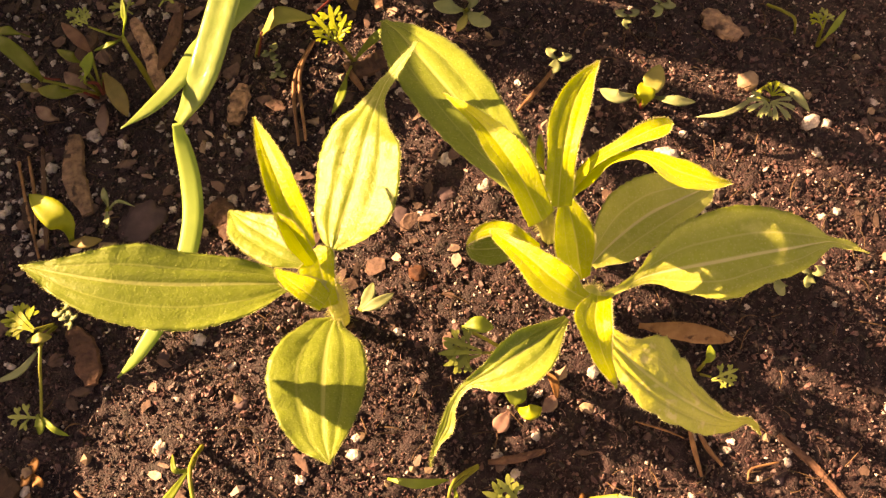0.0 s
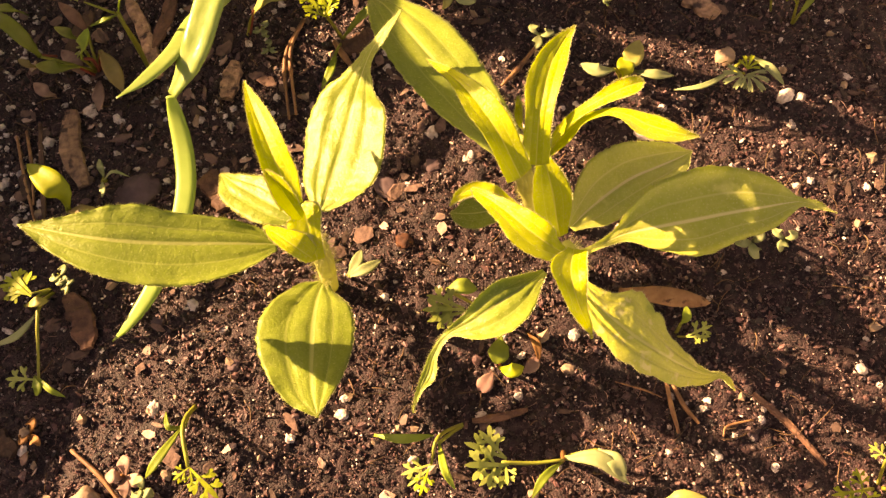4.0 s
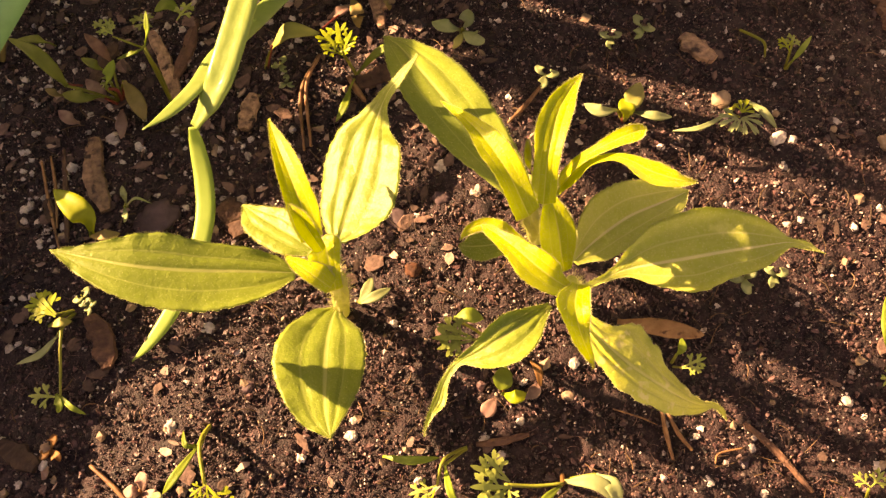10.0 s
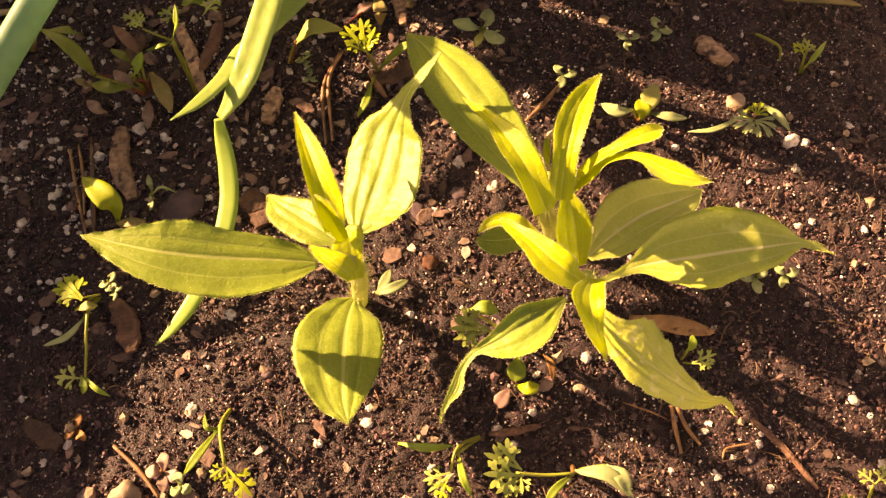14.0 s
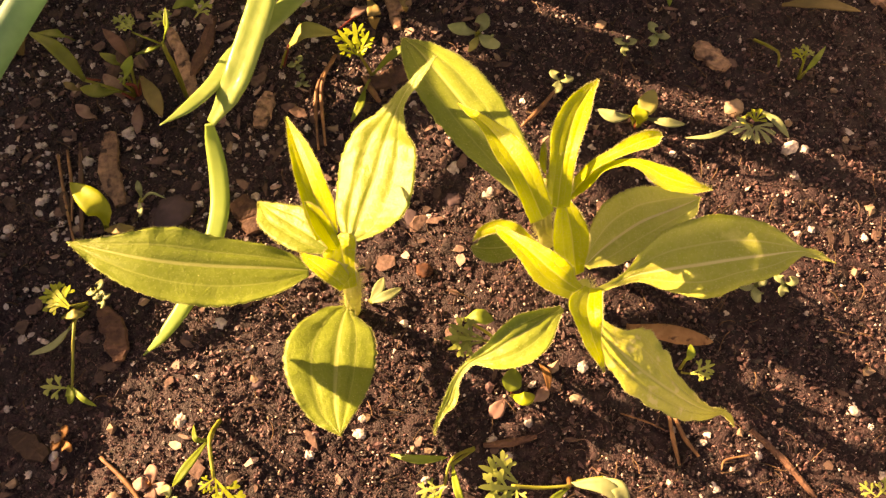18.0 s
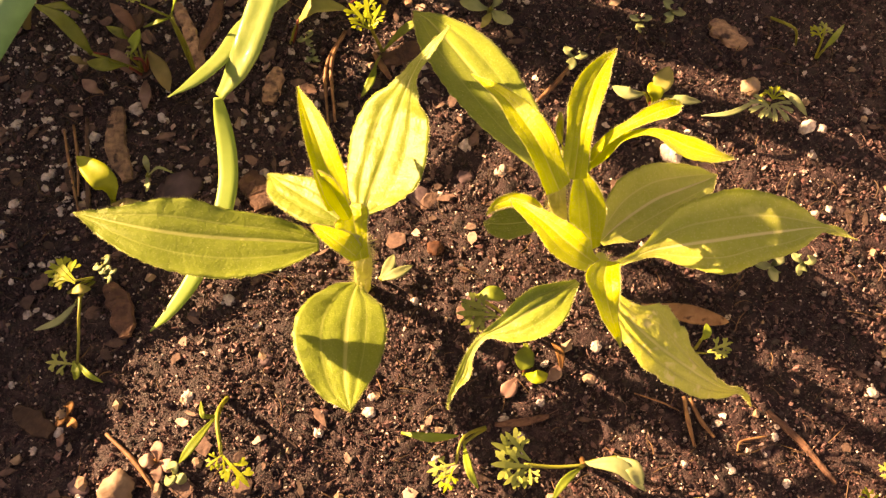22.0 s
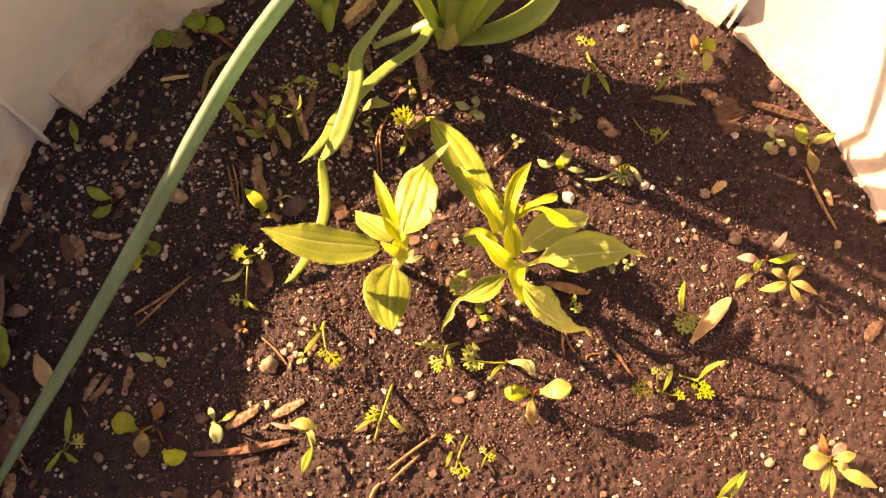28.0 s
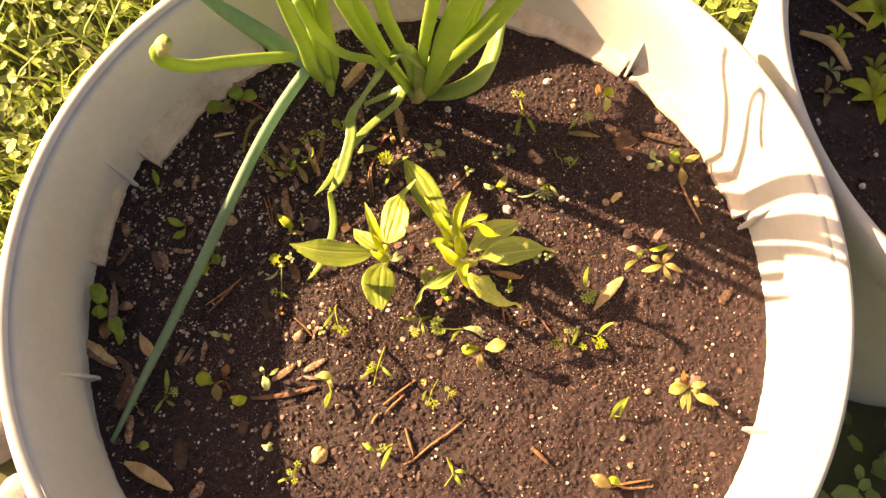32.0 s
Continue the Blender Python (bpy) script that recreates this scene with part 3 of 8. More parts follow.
def leek(label, base):
    return empty("leek", base, label, "leek", "leeks in the tub")


def tube_leaf(o, pts, r, material, flat=0.8, tip=0, taper=0):
    shape = {0: (0.55, 0.85, 1.05, 1.0, 0.75, 0.35), 1: (0.7, 0.8, 1.0, 1.0, 0.9, 0.4), 2: (0.7, 1.0, 0.8, 0.5, 0.32, 0.06), 3: (0.30, 0.40, 0.75, 1.0, 0.8, 0.35)}[taper]
    rad = [r * k for k in ((0.6, 1, 1, 1, 1.05, 0.5) if tip else shape)]
    part("leaf", tube(pts, rad, 14, 40, flat), material, o)


def strap_leaf(o, pts, radii, material, flat, groove):
    """A flattened, channelled leek leaf: a soft tube with a furrow along its upper side."""
    bm = bmesh.new()
    n, sides = 60, 20
    c = spline(pts, n)
    t = tangents(c)
    rings = []
    sd = rnd_seed()
    for i, (q, d) in enumerate(zip(c, t)):
        r = max(0.0001, between(radii, i / n))
        s = d.cross(Vector((0, 0, 1)))
        s = s.normalized() if s.length > 0.05 else Vector((1, 0, 0))
        up = s.cross(d).normalized()
        ring = []
        for j in range(sides):
            a = j * math.tau / sides
            h = math.sin(a) * flat
            if h > 0:
                h -= groove * math.exp(-((a - math.pi / 2) / 0.5) ** 2)
            k = 1 + 0.07 * noise.noise((i * 0.16, math.cos(a) * 0.7 + sd, sd))
            ring.append(bm.verts.new(q + (s * math.cos(a) + up * h) * r * k))
        rings.append(ring)
    for a, b in zip(rings, rings[1:]):
        for j in range(sides):
            bm.faces.new((a[j], a[(j + 1) % sides], b[(j + 1) % sides], b[j]))
    bm.faces.new(rings[0][::-1])
    bm.faces.new(rings[-1])
    part("leaf", bm, material, o)


# ---- the tub, the soil and the ground ----
CX, CY, SOIL_R = 0.009, -0.030, 0.2115


def revolve(profile, seg, wobble=0.0):
    bm = bmesh.new()
    rings = []
    for k, (r, z) in enumerate(profile):
        rings.append([bm.verts.new(((r + wobble * noise.noise((math.cos(a) * 2, math.sin(a) * 2, 1.0))) * math.cos(a), (r + wobble * noise.noise((math.cos(a) * 2, math.sin(a) * 2, 1.0))) * math.sin(a), z)) for a in (j * math.tau / seg for j in range(seg))])
    for a, b in zip(rings, rings[1:]):
        for j in range(seg):
            bm.faces.new((a[j], a[(j + 1) % seg], b[(j + 1) % seg], b[j]))
    bmesh.ops.recalc_face_normals(bm, faces=bm.faces)
    return bm


def tub(place, label, scale=1.0, ribs=(), drop=0.0):
    t = empty("planter_tub", (place[0], place[1], -0.29), label, "planter", "round planter tubs")
    k, high = scale, 1.09
    rim = [(0.2262, 0.0680), (0.2276, 0.0692), (0.2292, 0.0700), (0.2308, 0.0702), (0.2322, 0.0698), (0.2335, 0.0688), (0.2343, 0.0672), (0.2350, 0.0600), (0.2345, 0.0400), (0.2325, 0.0375), (0.2275, 0.0370), (0.2285, 0.0620), (0.2262, 0.0680)]
    bm = revolve([(r * k, z * high - drop) for r, z in rim], 180)
    bmesh.ops.translate(bm, verts=bm.verts, vec=(place[0], place[1], 0))
    part("rim", bm, TUB, t, "rounded plastic rim")
    prof = [(0.02 * k, -0.275), (0.180 * k, -0.275), (0.2085 * k, -0.02), (0.2130 * k, 0.003), (0.2150 * k, 0.022), (0.2173 * k, 0.042), (0.2188 * k, 0.0535), (0.2206 * k, 0.0590), (0.2232 * k, 0.0640), (0.2262 * k, 0.0680),
            (0.2280 * k, 0.0630), (0.2258 * k, 0.0385), (0.2240 * k, 0.0), (0.193 * k, -0.283), (0.188 * k, -0.289), (0.02 * k, -0.289)]
    bm = revolve([(r, (z * high if z > 0.01 else z) - (drop if z > -0.1 else 0)) for r, z in prof], 180)
    bmesh.ops.translate(bm, verts=bm.verts, vec=(place[0], place[1], 0))
    part("wall", bm, TUB, t, "weathered pale grey plastic wall")
    for deg in ribs:
        a = radians(deg)
        d, s = Vector((math.cos(a), math.sin(a), 0)), Vector((-math.sin(a), math.cos(a), 0)) * 0.0009
        o = Vector((place[0], place[1], 0))
        bm = bmesh.new()
        out = [(0.2085, -0.012), (0.2062, -0.006), (0.2058, 0.003), (0.2074, 0.010), (0.2125, 0.026), (0.2182, 0.040), (0.2182, -0.012)]
        f = [bm.verts.new(o + d * r + s + Vector((0, 0, z))) for r, z in out]
        b = [bm.verts.new(o + d * r - s + Vector((0, 0, z))) for r, z in out]
        bm.faces.new(f)
        bm.faces.new(b[::-1])
        for i in range(len(out)):
            bm.faces.new((f[i], b[i], b[(i + 1) % len(out)], f[(i + 1) % len(out)]))
        bmesh.ops.recalc_face_normals(bm, faces=bm.faces)
        part("rib", bm, TUB, t, "thin plastic rib", smooth=False)
    for a0, a1, w in LEDGES if ribs else ():
        bm = bmesh.new()
        n = 26
        rows = []
        for i in range(n + 1):
            u = i / n
            a = radians(a0 + (a1 - a0) * u)
            inn = w * (1 + 0.25 * noise.noise((u * 6, a0, 0)) + 0.12 * noise.noise((u * 22, a0, 3))) * (1 if a1 > a0 + 20 else 1 - 0.8 * (1 - u))
            d = Vector((math.cos(a), math.sin(a), 0))
            o = Vector((place[0], place[1], 0))
            zz = 0.0035 + 0.0012 * noise.noise((u * 5, a0, 8))
            rows.append([bm.verts.new(o + d * r + Vector((0, 0, z))) for r, z in ((0.2150, 0.013), (0.2125 - inn * 0.4, zz + 0.003), (0.2125 - inn, zz), (0.2125 - inn, zz - 0.006), (0.2150, -0.004))])
        for p, q in zip(rows, rows[1:]):
            for j in range(5):
                bm.faces.new((p[j], p[(j + 1) % 5], q[(j + 1) % 5], q[j]))
        bm.faces.new(rows[0])
        bm.faces.new(rows[-1][::-1])
        bmesh.ops.recalc_face_normals(bm, faces=bm.faces)
        part("ledge", bm, LEDGE, t, "narrow dirty plastic ledge", smooth=False)
    return t


LEDGES = [(17, 50, 0.007), (52, 86, 0.009), (88, 122, 0.010), (124, 154, 0.013), (161, 175, 0.006)]
tub((CX, CY), "round pale grey plastic planter tub full of dark soil", 1.0, [15 + 36 * i for i in range(10)])
tub((0.441, 0.131), "second pale grey plastic planter tub standing against the first", 0.944, drop=0.015)


def soil_sheet(name, cx, cy, radius, step, zoff, label):
    n = int(radius / step) + 1
    ids = -np.ones((2 * n + 1, 2 * n + 1), int)
    verts, faces = [], []
    for i in range(-n, n + 1):
        for j in range(-n, n + 1):
            x, y = i * step, j * step
            if x * x + y * y <= radius * radius:
                X, Y = x + cx, y + cy
                h = ground(X, Y) if zoff == 0 else 0.004 * noise.noise((X * 30, Y * 30, 1))
                h += 0.0008 * noise.noise((X * 210, Y * 210, 7)) + 0.0012 * noise.noise((X * 520, Y * 520, 2))
                ids[i + n, j + n] = len(verts)
                verts.append((X, Y, h + zoff))
    for i in range(2 * n):
        for j in range(2 * n):
            q = (ids[i, j], ids[i + 1, j], ids[i + 1, j + 1], ids[i, j + 1])
            if min(q) >= 0:
                faces.append(tuple(int(v) for v in q))
    me = bpy.data.meshes.new(name)
    me.from_pydata(verts, [], faces)
    me.shade_smooth()
    me.materials.append(SOIL)
    return tagged(new(name, me), label, "soil", kind="structure")


soil_sheet("soil", CX, CY, 0.2135, 0.0010, 0.0, "dark crumbly potting soil filling the tub")
soil_sheet("soil_second_tub", 0.441, 0.131, 0.201, 0.002, -0.02, "dark soil in the second tub")


def scatter(name, n, size, zsink, material, label, area, squash=(0.6, 1.0), seed=1, power=3.0, fine=1, z0=0.0):
    """Many small rough grains joined into one mesh."""
    rng = np.random.default_rng(seed)
    bm = bmesh.new()
    bmesh.ops.create_icosphere(bm, subdivisions=fine, radius=1)
    base = np.array([v.co for v in bm.verts])
    tri = np.array([[v.index for v in f.verts] for f in bm.faces])
    bm.free()
    spots = np.array([area(rng) for _ in range(n)])
    high = np.array([ground(x, y) for x, y in spots])
    s = size[0] + (size[1] - size[0]) * rng.random(n) ** power
    q = base[None] * (1 + rng.uniform(-0.55, 0.45, (n, len(base), 1)) / fine ** 0.6)
    q = q * rng.uniform(squash[0], squash[1], (n, 1, 3)) * s[:, None, None]
    w, x, y, z = (lambda g: g / np.linalg.norm(g, axis=0))(rng.normal(size=(4, n)))
    turn = np.array([[1 - 2 * (y * y + z * z), 2 * (x * y - z * w), 2 * (x * z + y * w)], [2 * (x * y + z * w), 1 - 2 * (x * x + z * z), 2 * (y * z - x * w)],
                     [2 * (x * z - y * w), 2 * (y * z + x * w), 1 - 2 * (x * x + y * y)]])
    q = np.einsum("ijn,nvj->nvi", turn, q) + np.column_stack([spots, z0 + high + s * zsink])[:, None, :]
    faces = tri[None] + (np.arange(n) * len(base))[:, None, None]
    me = bpy.data.meshes.new(name)
    me.from_pydata(q.reshape(-1, 3).tolist(), [], faces.reshape(-1, 3).tolist())
    me.materials.append(material)
    return tagged(new(name, me), label, "soil", kind="stuff")


def in_tub(rng, r=0.209):
    while True:
        x, y = rng.uniform(-r, r, 2)
        if x * x + y * y < r * r:
            return x + CX, y + CY


def near_plants(rng):
    return rng.uniform(-0.13, 0.15), rng.uniform(-0.085, 0.11)


def perlite_area(rng):
    while True:
        x, y = in_tub(rng)
        clump = noise.noise((x * 90, y * 90, 6.0)) + 0.6 * noise.noise((x * 260, y * 260, 1.0))
        if rng.random() < (0.14 + (0.75 if x < -0.02 and y > 0.008 else 0.0) + (0.35 if x < -0.085 else 0)) * max(0.06, 0.25 + 1.6 * clump):
            return x, y


scatter("soil_crumbs", 70000, (0.00035, 0.0014), 0.3, CRUMB, "dark brown soil crumbs", in_tub, (0.12, 1.0), seed=2, power=5.0)
scatter("soil_crumbs", 90000, (0.0002, 0.0008), 0.6, CRUMB, "fine dark brown soil crumbs", near_plants, (0.14, 1.0), seed=3, power=3)
scatter("perlite_grains", 4200, (0.00025, 0.0014), 0.2, PERLITE, "scattered white perlite grains", perlite_area, (0.5, 1.0), seed=4, power=4.0, fine=2)
CLUMPS = ((-0.132, 0.041), (-0.135, 0.019), (-0.130, 0.012), (-0.122, 0.003), (-0.169, 0.013), (-0.166, -0.003), (-0.143, -0.000), (-0.158, -0.019), (-0.166, -0.017), (-0.150, -0.023), (-0.060, 0.086), (-0.076, 0.045), (-0.040, 0.025), (-0.105, 0.032), (-0.123, 0.049), (-0.071, 0.075), (-0.140, -0.052), (-0.114, -0.049), (-0.149, -0.035), (-0.099, 0.076))


def clumps(rng):
    x, y = CLUMPS[rng.integers(len(CLUMPS))]
    return x + rng.normal() * 0.007, y + rng.normal() * 0.007


scatter("perlite_grains", 240, (0.0004, 0.0014), 0.3, PERLITE, "clusters of white perlite grains in the shaded soil", clumps, (0.6, 1.0), seed=41, power=1.6, fine=2)
# Pale specks: partly grit, partly added to imitate sparkle on the lit soil.
scatter("fine_grit", 6000, (0.00012, 0.00045), 1.2, PERLITE, "fine pale specks for grit and sparkle in the soil", near_plants, (0.7, 1.0), seed=6, power=2.0)
scatter("tan_grit", 500, (0.0006, 0.0022), 0.3, STONE_TAN, "scattered tan grit", in_tub, (0.6, 1.0), seed=5)


def fibres(name, n, area, seed, material=None, longest=0.007, label="thin brown root fibres on the soil"):
    rng = np.random.default_rng(seed)
    vs, fs = [], []
    for _ in range(n):
        x, y = area(rng)
        a, ln, bend, w = rng.uniform(0, 6.28), rng.uniform(longest * 0.2, longest), rng.uniform(-0.7, 0.7), rng.uniform(0.00005, 0.00016) * min(1, longest / 0.006)
        o = len(vs)
        for i in range(5):
            u = i / 4
            b = a + bend * u
            X, Y = x + math.cos(b) * ln * u, y + math.sin(b) * ln * u
            z = ground(X, Y) + 0.0004 + (0.05 + 0.13 * math.sin(math.pi * u)) * longest
            sx, sy = -math.sin(b) * w, math.cos(b) * w
            vs += [(X + sx, Y + sy, z), (X - sx, Y - sy, z), (X, Y, z + 1.6 * w)]
        for i in range(4):
            p = o + 3 * i
            for j in range(3):
                k = (j + 1) % 3
                fs.append((p + j, p + k, p + 3 + k, p + 3 + j))
    me = bpy.data.meshes.new(name)
    me.from_pydata(vs, [], fs)
    me.materials.append(material or FIBRE)
    tagged(new(name, me), label, "soil", kind="stuff")


def in_second_tub(rng):
    while True:
        x, y = rng.uniform(0.24, 0.46), rng.uniform(0.0, 0.32)
        if math.hypot(x - 0.441, y - 0.131) < 0.196:
            return x, y


scatter("soil_crumbs", 7000, (0.0004, 0.0022), 0.25, CRUMB, "dark brown crumbs in the second tub", in_second_tub, (0.35, 1.0), seed=12, power=3.0, z0=-0.019)
scatter("perlite_grains", 220, (0.0005, 0.0019), 0.3, PERLITE, "white grains on the soil of the second tub", in_second_tub, (0.6, 1.0), seed=13, power=3.0, z0=-0.018)
fibres("root_fibres", 500, near_plants, 8)
fibres("root_fibres", 350, in_tub, 9)
fibres("peat_fibres", 2600, near_plants, 14, PEAT, 0.0028, "short tan peat fibres in the soil")
fibres("peat_fibres", 1800, in_tub, 15, PEAT, 0.0030, "short tan peat fibres in the soil")
scatter("peat_grains", 13000, (0.00012, 0.00042), 1.3, PEAT, "small pinkish tan grains of peat", near_plants, (0.5, 1.0), seed=16, power=2.2)
scatter("peat_grains", 6000, (0.00014, 0.0006), 1.0, PEAT, "small pinkish tan grains of peat", in_tub, (0.5, 1.0), seed=17, power=2.2)


def flakes(name, n, area, material, label, size, seed):
    """Small flat bits of bark and dead leaf lying about."""
    rng = np.random.default_rng(seed)
    vs, fs = [], []
    for _ in range(n):
        x, y = area(rng)
        ln, a, asp = rng.uniform(*size), rng.uniform(0, 6.28), rng.uniform(0.25, 0.9)
        tx, ty = rng.uniform(-0.25, 0.25, 2)
        o, th = len(vs), ln * rng.uniform(0.08, 0.16)
        for k, dz in ((0, th), (1, 0)):
            for i in range(7):
                b = i * math.tau / 7
                u, v = ln * math.cos(b) * rng.uniform(0.45, 1.1), ln * asp * math.sin(b) * rng.uniform(0.4, 1.1)
                X, Y = u * math.cos(a) - v * math.sin(a), u * math.sin(a) + v * math.cos(a)
                vs.append((x + X, y + Y, ground(x, y) + 0.0007 + dz + X * tx + Y * ty))
        fs.append(tuple(o + i for i in range(7)))
        fs.append(tuple(o + 13 - i for i in range(7)))
        fs += [(o + i, o + 7 + i, o + 7 + (i + 1) % 7, o + (i + 1) % 7) for i in range(7)]
    me = bpy.data.meshes.new(name)
    me.from_pydata(vs, [], fs)
    me.materials.append(material)
    tagged(new(name, me), label, "mulch", kind="stuff")


def upper_left(rng):
    while True:
        x, y = in_tub(rng)
        if x < 0.02 and rng.random() < 0.25 + 0.75 * (y > 0.0):
            return x, y


PALE_BITS = mat("leaf_bits", (0.46, 0.32, 0.26), (0.22, 0.13, 0.10), rough=0.75, scale=200, bump=0.6, bump_scale=700, island=0.5)
BITS = mat("bark_bits", (0.15, 0.088, 0.068), (0.05, 0.028, 0.024), rough=0.8, scale=150, bump=0.8, bump_scale=600, island=0.65)
flakes("bark_bits", 620, upper_left, BITS, "small flakes of bark and dead leaf in the soil", (0.0008, 0.0034), 31)
flakes("leaf_bits", 280, upper_left, PALE_BITS, "small pale pinkish bits of dead leaf and bark", (0.0006, 0.0022), 33)
flakes("bark_bits", 320, in_tub, BITS, "small scattered flakes of bark", (0.0008, 0.0028), 32)

# ground outside, one sheet out to the horizon
bm = bmesh.new()
size = [-400, -60, -12, -4, -2, -1.2, -0.8, -0.5, -0.2, 0.1, 0.4, 0.7, 1.0, 1.6, 3, 8, 40, 400]
grid = [[bm.verts.new((x, y, -0.29)) for y in size] for x in size]
for i in range(len(size) - 1):
    for j in range(len(size) - 1):
        bm.faces.new((grid[i][j], grid[i + 1][j], grid[i + 1][j + 1], grid[i][j + 1]))
tagged(part("ground", bm, EARTH, None), "brown garden earth with thin moss under the grass", "ground", kind="structure")


def grass(name, n, area, material, label, height, width, seed):
    rng = np.random.default_rng(seed)
    vs, fs = [], []
    for _ in range(n):
        x, y = area(rng)
        a, h, w = rng.uniform(0, 6.28), rng.uniform(*height), rng.uniform(*width)
        lean = rng.uniform(0.2, 0.9)
        o = len(vs)
        for i in range(4):
            u = i / 3
            X, Y, Z = x + math.cos(a) * lean * h * u * u, y + math.sin(a) * lean * h * u * u, -0.29 + h * u * (1 - 0.3 * lean * u)
            ww = w * (1 - u) ** 0.6 + 0.0002
            vs += [(X - math.sin(a) * ww, Y + math.cos(a) * ww, Z), (X + math.sin(a) * ww, Y - math.cos(a) * ww, Z + 0.0006)]
        for i in range(3):
            p = o + 2 * i
            fs.append((p, p + 1, p + 3, p + 2))
    me = bpy.data.meshes.new(name)
    me.from_pydata(vs, [], fs)
    me.materials.append(material)
    tagged(new(name, me), label, "grass", kind="stuff")


def clover(name, n, area, material, label, height, size, seed):
    """Low round-leaved ground cover: small cupped leaves on the tops of thin stems."""
    rng = np.random.default_rng(seed)
    vs, fs = [], []
    for _ in range(n):
        x, y = area(rng)
        z, r, a = -0.29 + rng.uniform(*height), rng.uniform(*size), rng.uniform(0, 6.28)
        tx, ty = rng.uniform(-0.5, 0.5, 2)
        o = len(vs)
        vs.append((x, y, z - 0.2 * r))
        for i in range(7):
            b = a + i * math.tau / 7
            q = r * (1 + 0.25 * math.cos(2 * (b - a)))
            vs.append((x + q * math.cos(b), y + q * math.sin(b), z + q * (tx * math.cos(b) + ty * math.sin(b))))
        for i in range(7):
            fs.append((o, o + 1 + i, o + 1 + (i + 1) % 7))
        vs += [(x - 0.0006, y, z - 0.2 * r), (x + 0.0006, y, z - 0.2 * r), (x, y, -0.292)]
        fs.append((o + 8, o + 9, o + 10))
    me = bpy.data.meshes.new(name)
    me.from_pydata(vs, [], fs)
    me.materials.append(material)
    tagged(new(name, me), label, "ground cover", kind="stuff")


def clear_of_tubs(x, y, gap):
    return math.hypot(x - CX, y - CY) > gap and math.hypot(x - 0.441, y - 0.131) > gap


def lawn(rng):
    """Thick grass close round the tubs, with a bare patch of earth beside the first one."""
    while True:
        a, d = rng.uniform(0, math.tau), 1.15 * rng.random() ** 0.62
        x, y = 0.05 + math.cos(a) * d, 0.12 + math.sin(a) * d
        bare = math.hypot((x + 0.38) / 0.19, (y + 0.17) / 0.17) < 1 + 0.25 * math.sin(x * 31 + y * 17)
        if clear_of_tubs(x, y, 0.235) and not bare and not (x > 0.12 and y < -0.02):
            return x, y


def meadow(rng):
    while True:
        a, d = rng.uniform(0, math.tau), 0.7 + 3.8 * rng.random() ** 1.5
        x, y = math.cos(a) * d, math.sin(a) * d
        if clear_of_tubs(x, y, 0.3):
            return x, y


def corner(rng):
    while True:
        x, y = rng.uniform(0.15, 0.8), rng.uniform(-0.7, -0.05)
        if math.hypot(x - CX, y - CY) > 0.24:
            return x, y


grass("grass", 14000, lawn, GRASS, "bright green grass beside the tub", (0.03, 0.12), (0.0012, 0.003), 21)
clover("ground_cover", 19000, lawn, CLOVER, "low sunlit round-leaved ground cover", (0.02, 0.07), (0.003, 0.007), 22)
grass("grass", 16000, meadow, GRASS, "rough green grass farther out round the tubs", (0.05, 0.15), (0.004, 0.009), 24)
clover("ground_cover", 900, corner, CLOVER, "low round-leaved weeds beside the tubs", (0.01, 0.04), (0.005, 0.013), 23)

# ---- leeks ----
o = leek("large green leek with upright tubular leaves and a white base", (0.0007, 0.1111, 0))
tube_leaf(o, [(0.0018, 0.1124, 0.0000), (0.0134, 0.1056, 0.0600), (0.0223, 0.0960, 0.1200), (0.0355, 0.0753, 0.2000), (0.0407, 0.0604, 0.2500)], 0.0063, LEEK)
tube_leaf(o, [(0.0045, 0.1133, 0.0000), (0.0218, 0.1114, 0.0500), (0.0412, 0.1051, 0.1000), (0.0588, 0.0942, 0.1600), (0.0695, 0.0921, 0.1900)], 0.0062, LEEK)
tube_leaf(o, [(0.0065, 0.1122, 0.0040), (0.0256, 0.1084, 0.0200), (0.0399, 0.1104, 0.0350), (0.0473, 0.1227, 0.0450), (0.0511, 0.1367, 0.0520), (0.0569, 0.1607, 0.0500)], 0.0082, LEEK_PALE, flat=0.45)
tube_leaf(o, [(-0.0021, 0.1140, 0.0000), (-0.0179, 0.1162, 0.0400), (-0.0285, 0.1084, 0.1100), (-0.0328, 0.0953, 0.1700)], 0.0042, LEEK)
tube_leaf(o, [(0.0006, 0.1141, 0.0000), (0.0050, 0.1074, 0.0700), (0.0121, 0.0934, 0.1400), (0.0195, 0.0664, 0.2200), (0.0236, 0.0470, 0.2700)], 0.0037, LEEK)
tube_leaf(o, [(0.0033, 0.1142, 0.0000), (0.0182, 0.1152, 0.0500), (0.0328, 0.1067, 0.1200), (0.0460, 0.0917, 0.1900)], 0.0050, LEEK)
tube_leaf(o, [(-0.0013, 0.1149, 0.0000), (-0.0065, 0.1090, 0.0600), (-0.0148, 0.1023, 0.1200), (-0.0167, 0.0875, 0.1900), (-0.0170, 0.0750, 0.2300)], 0.0039, LEEK)
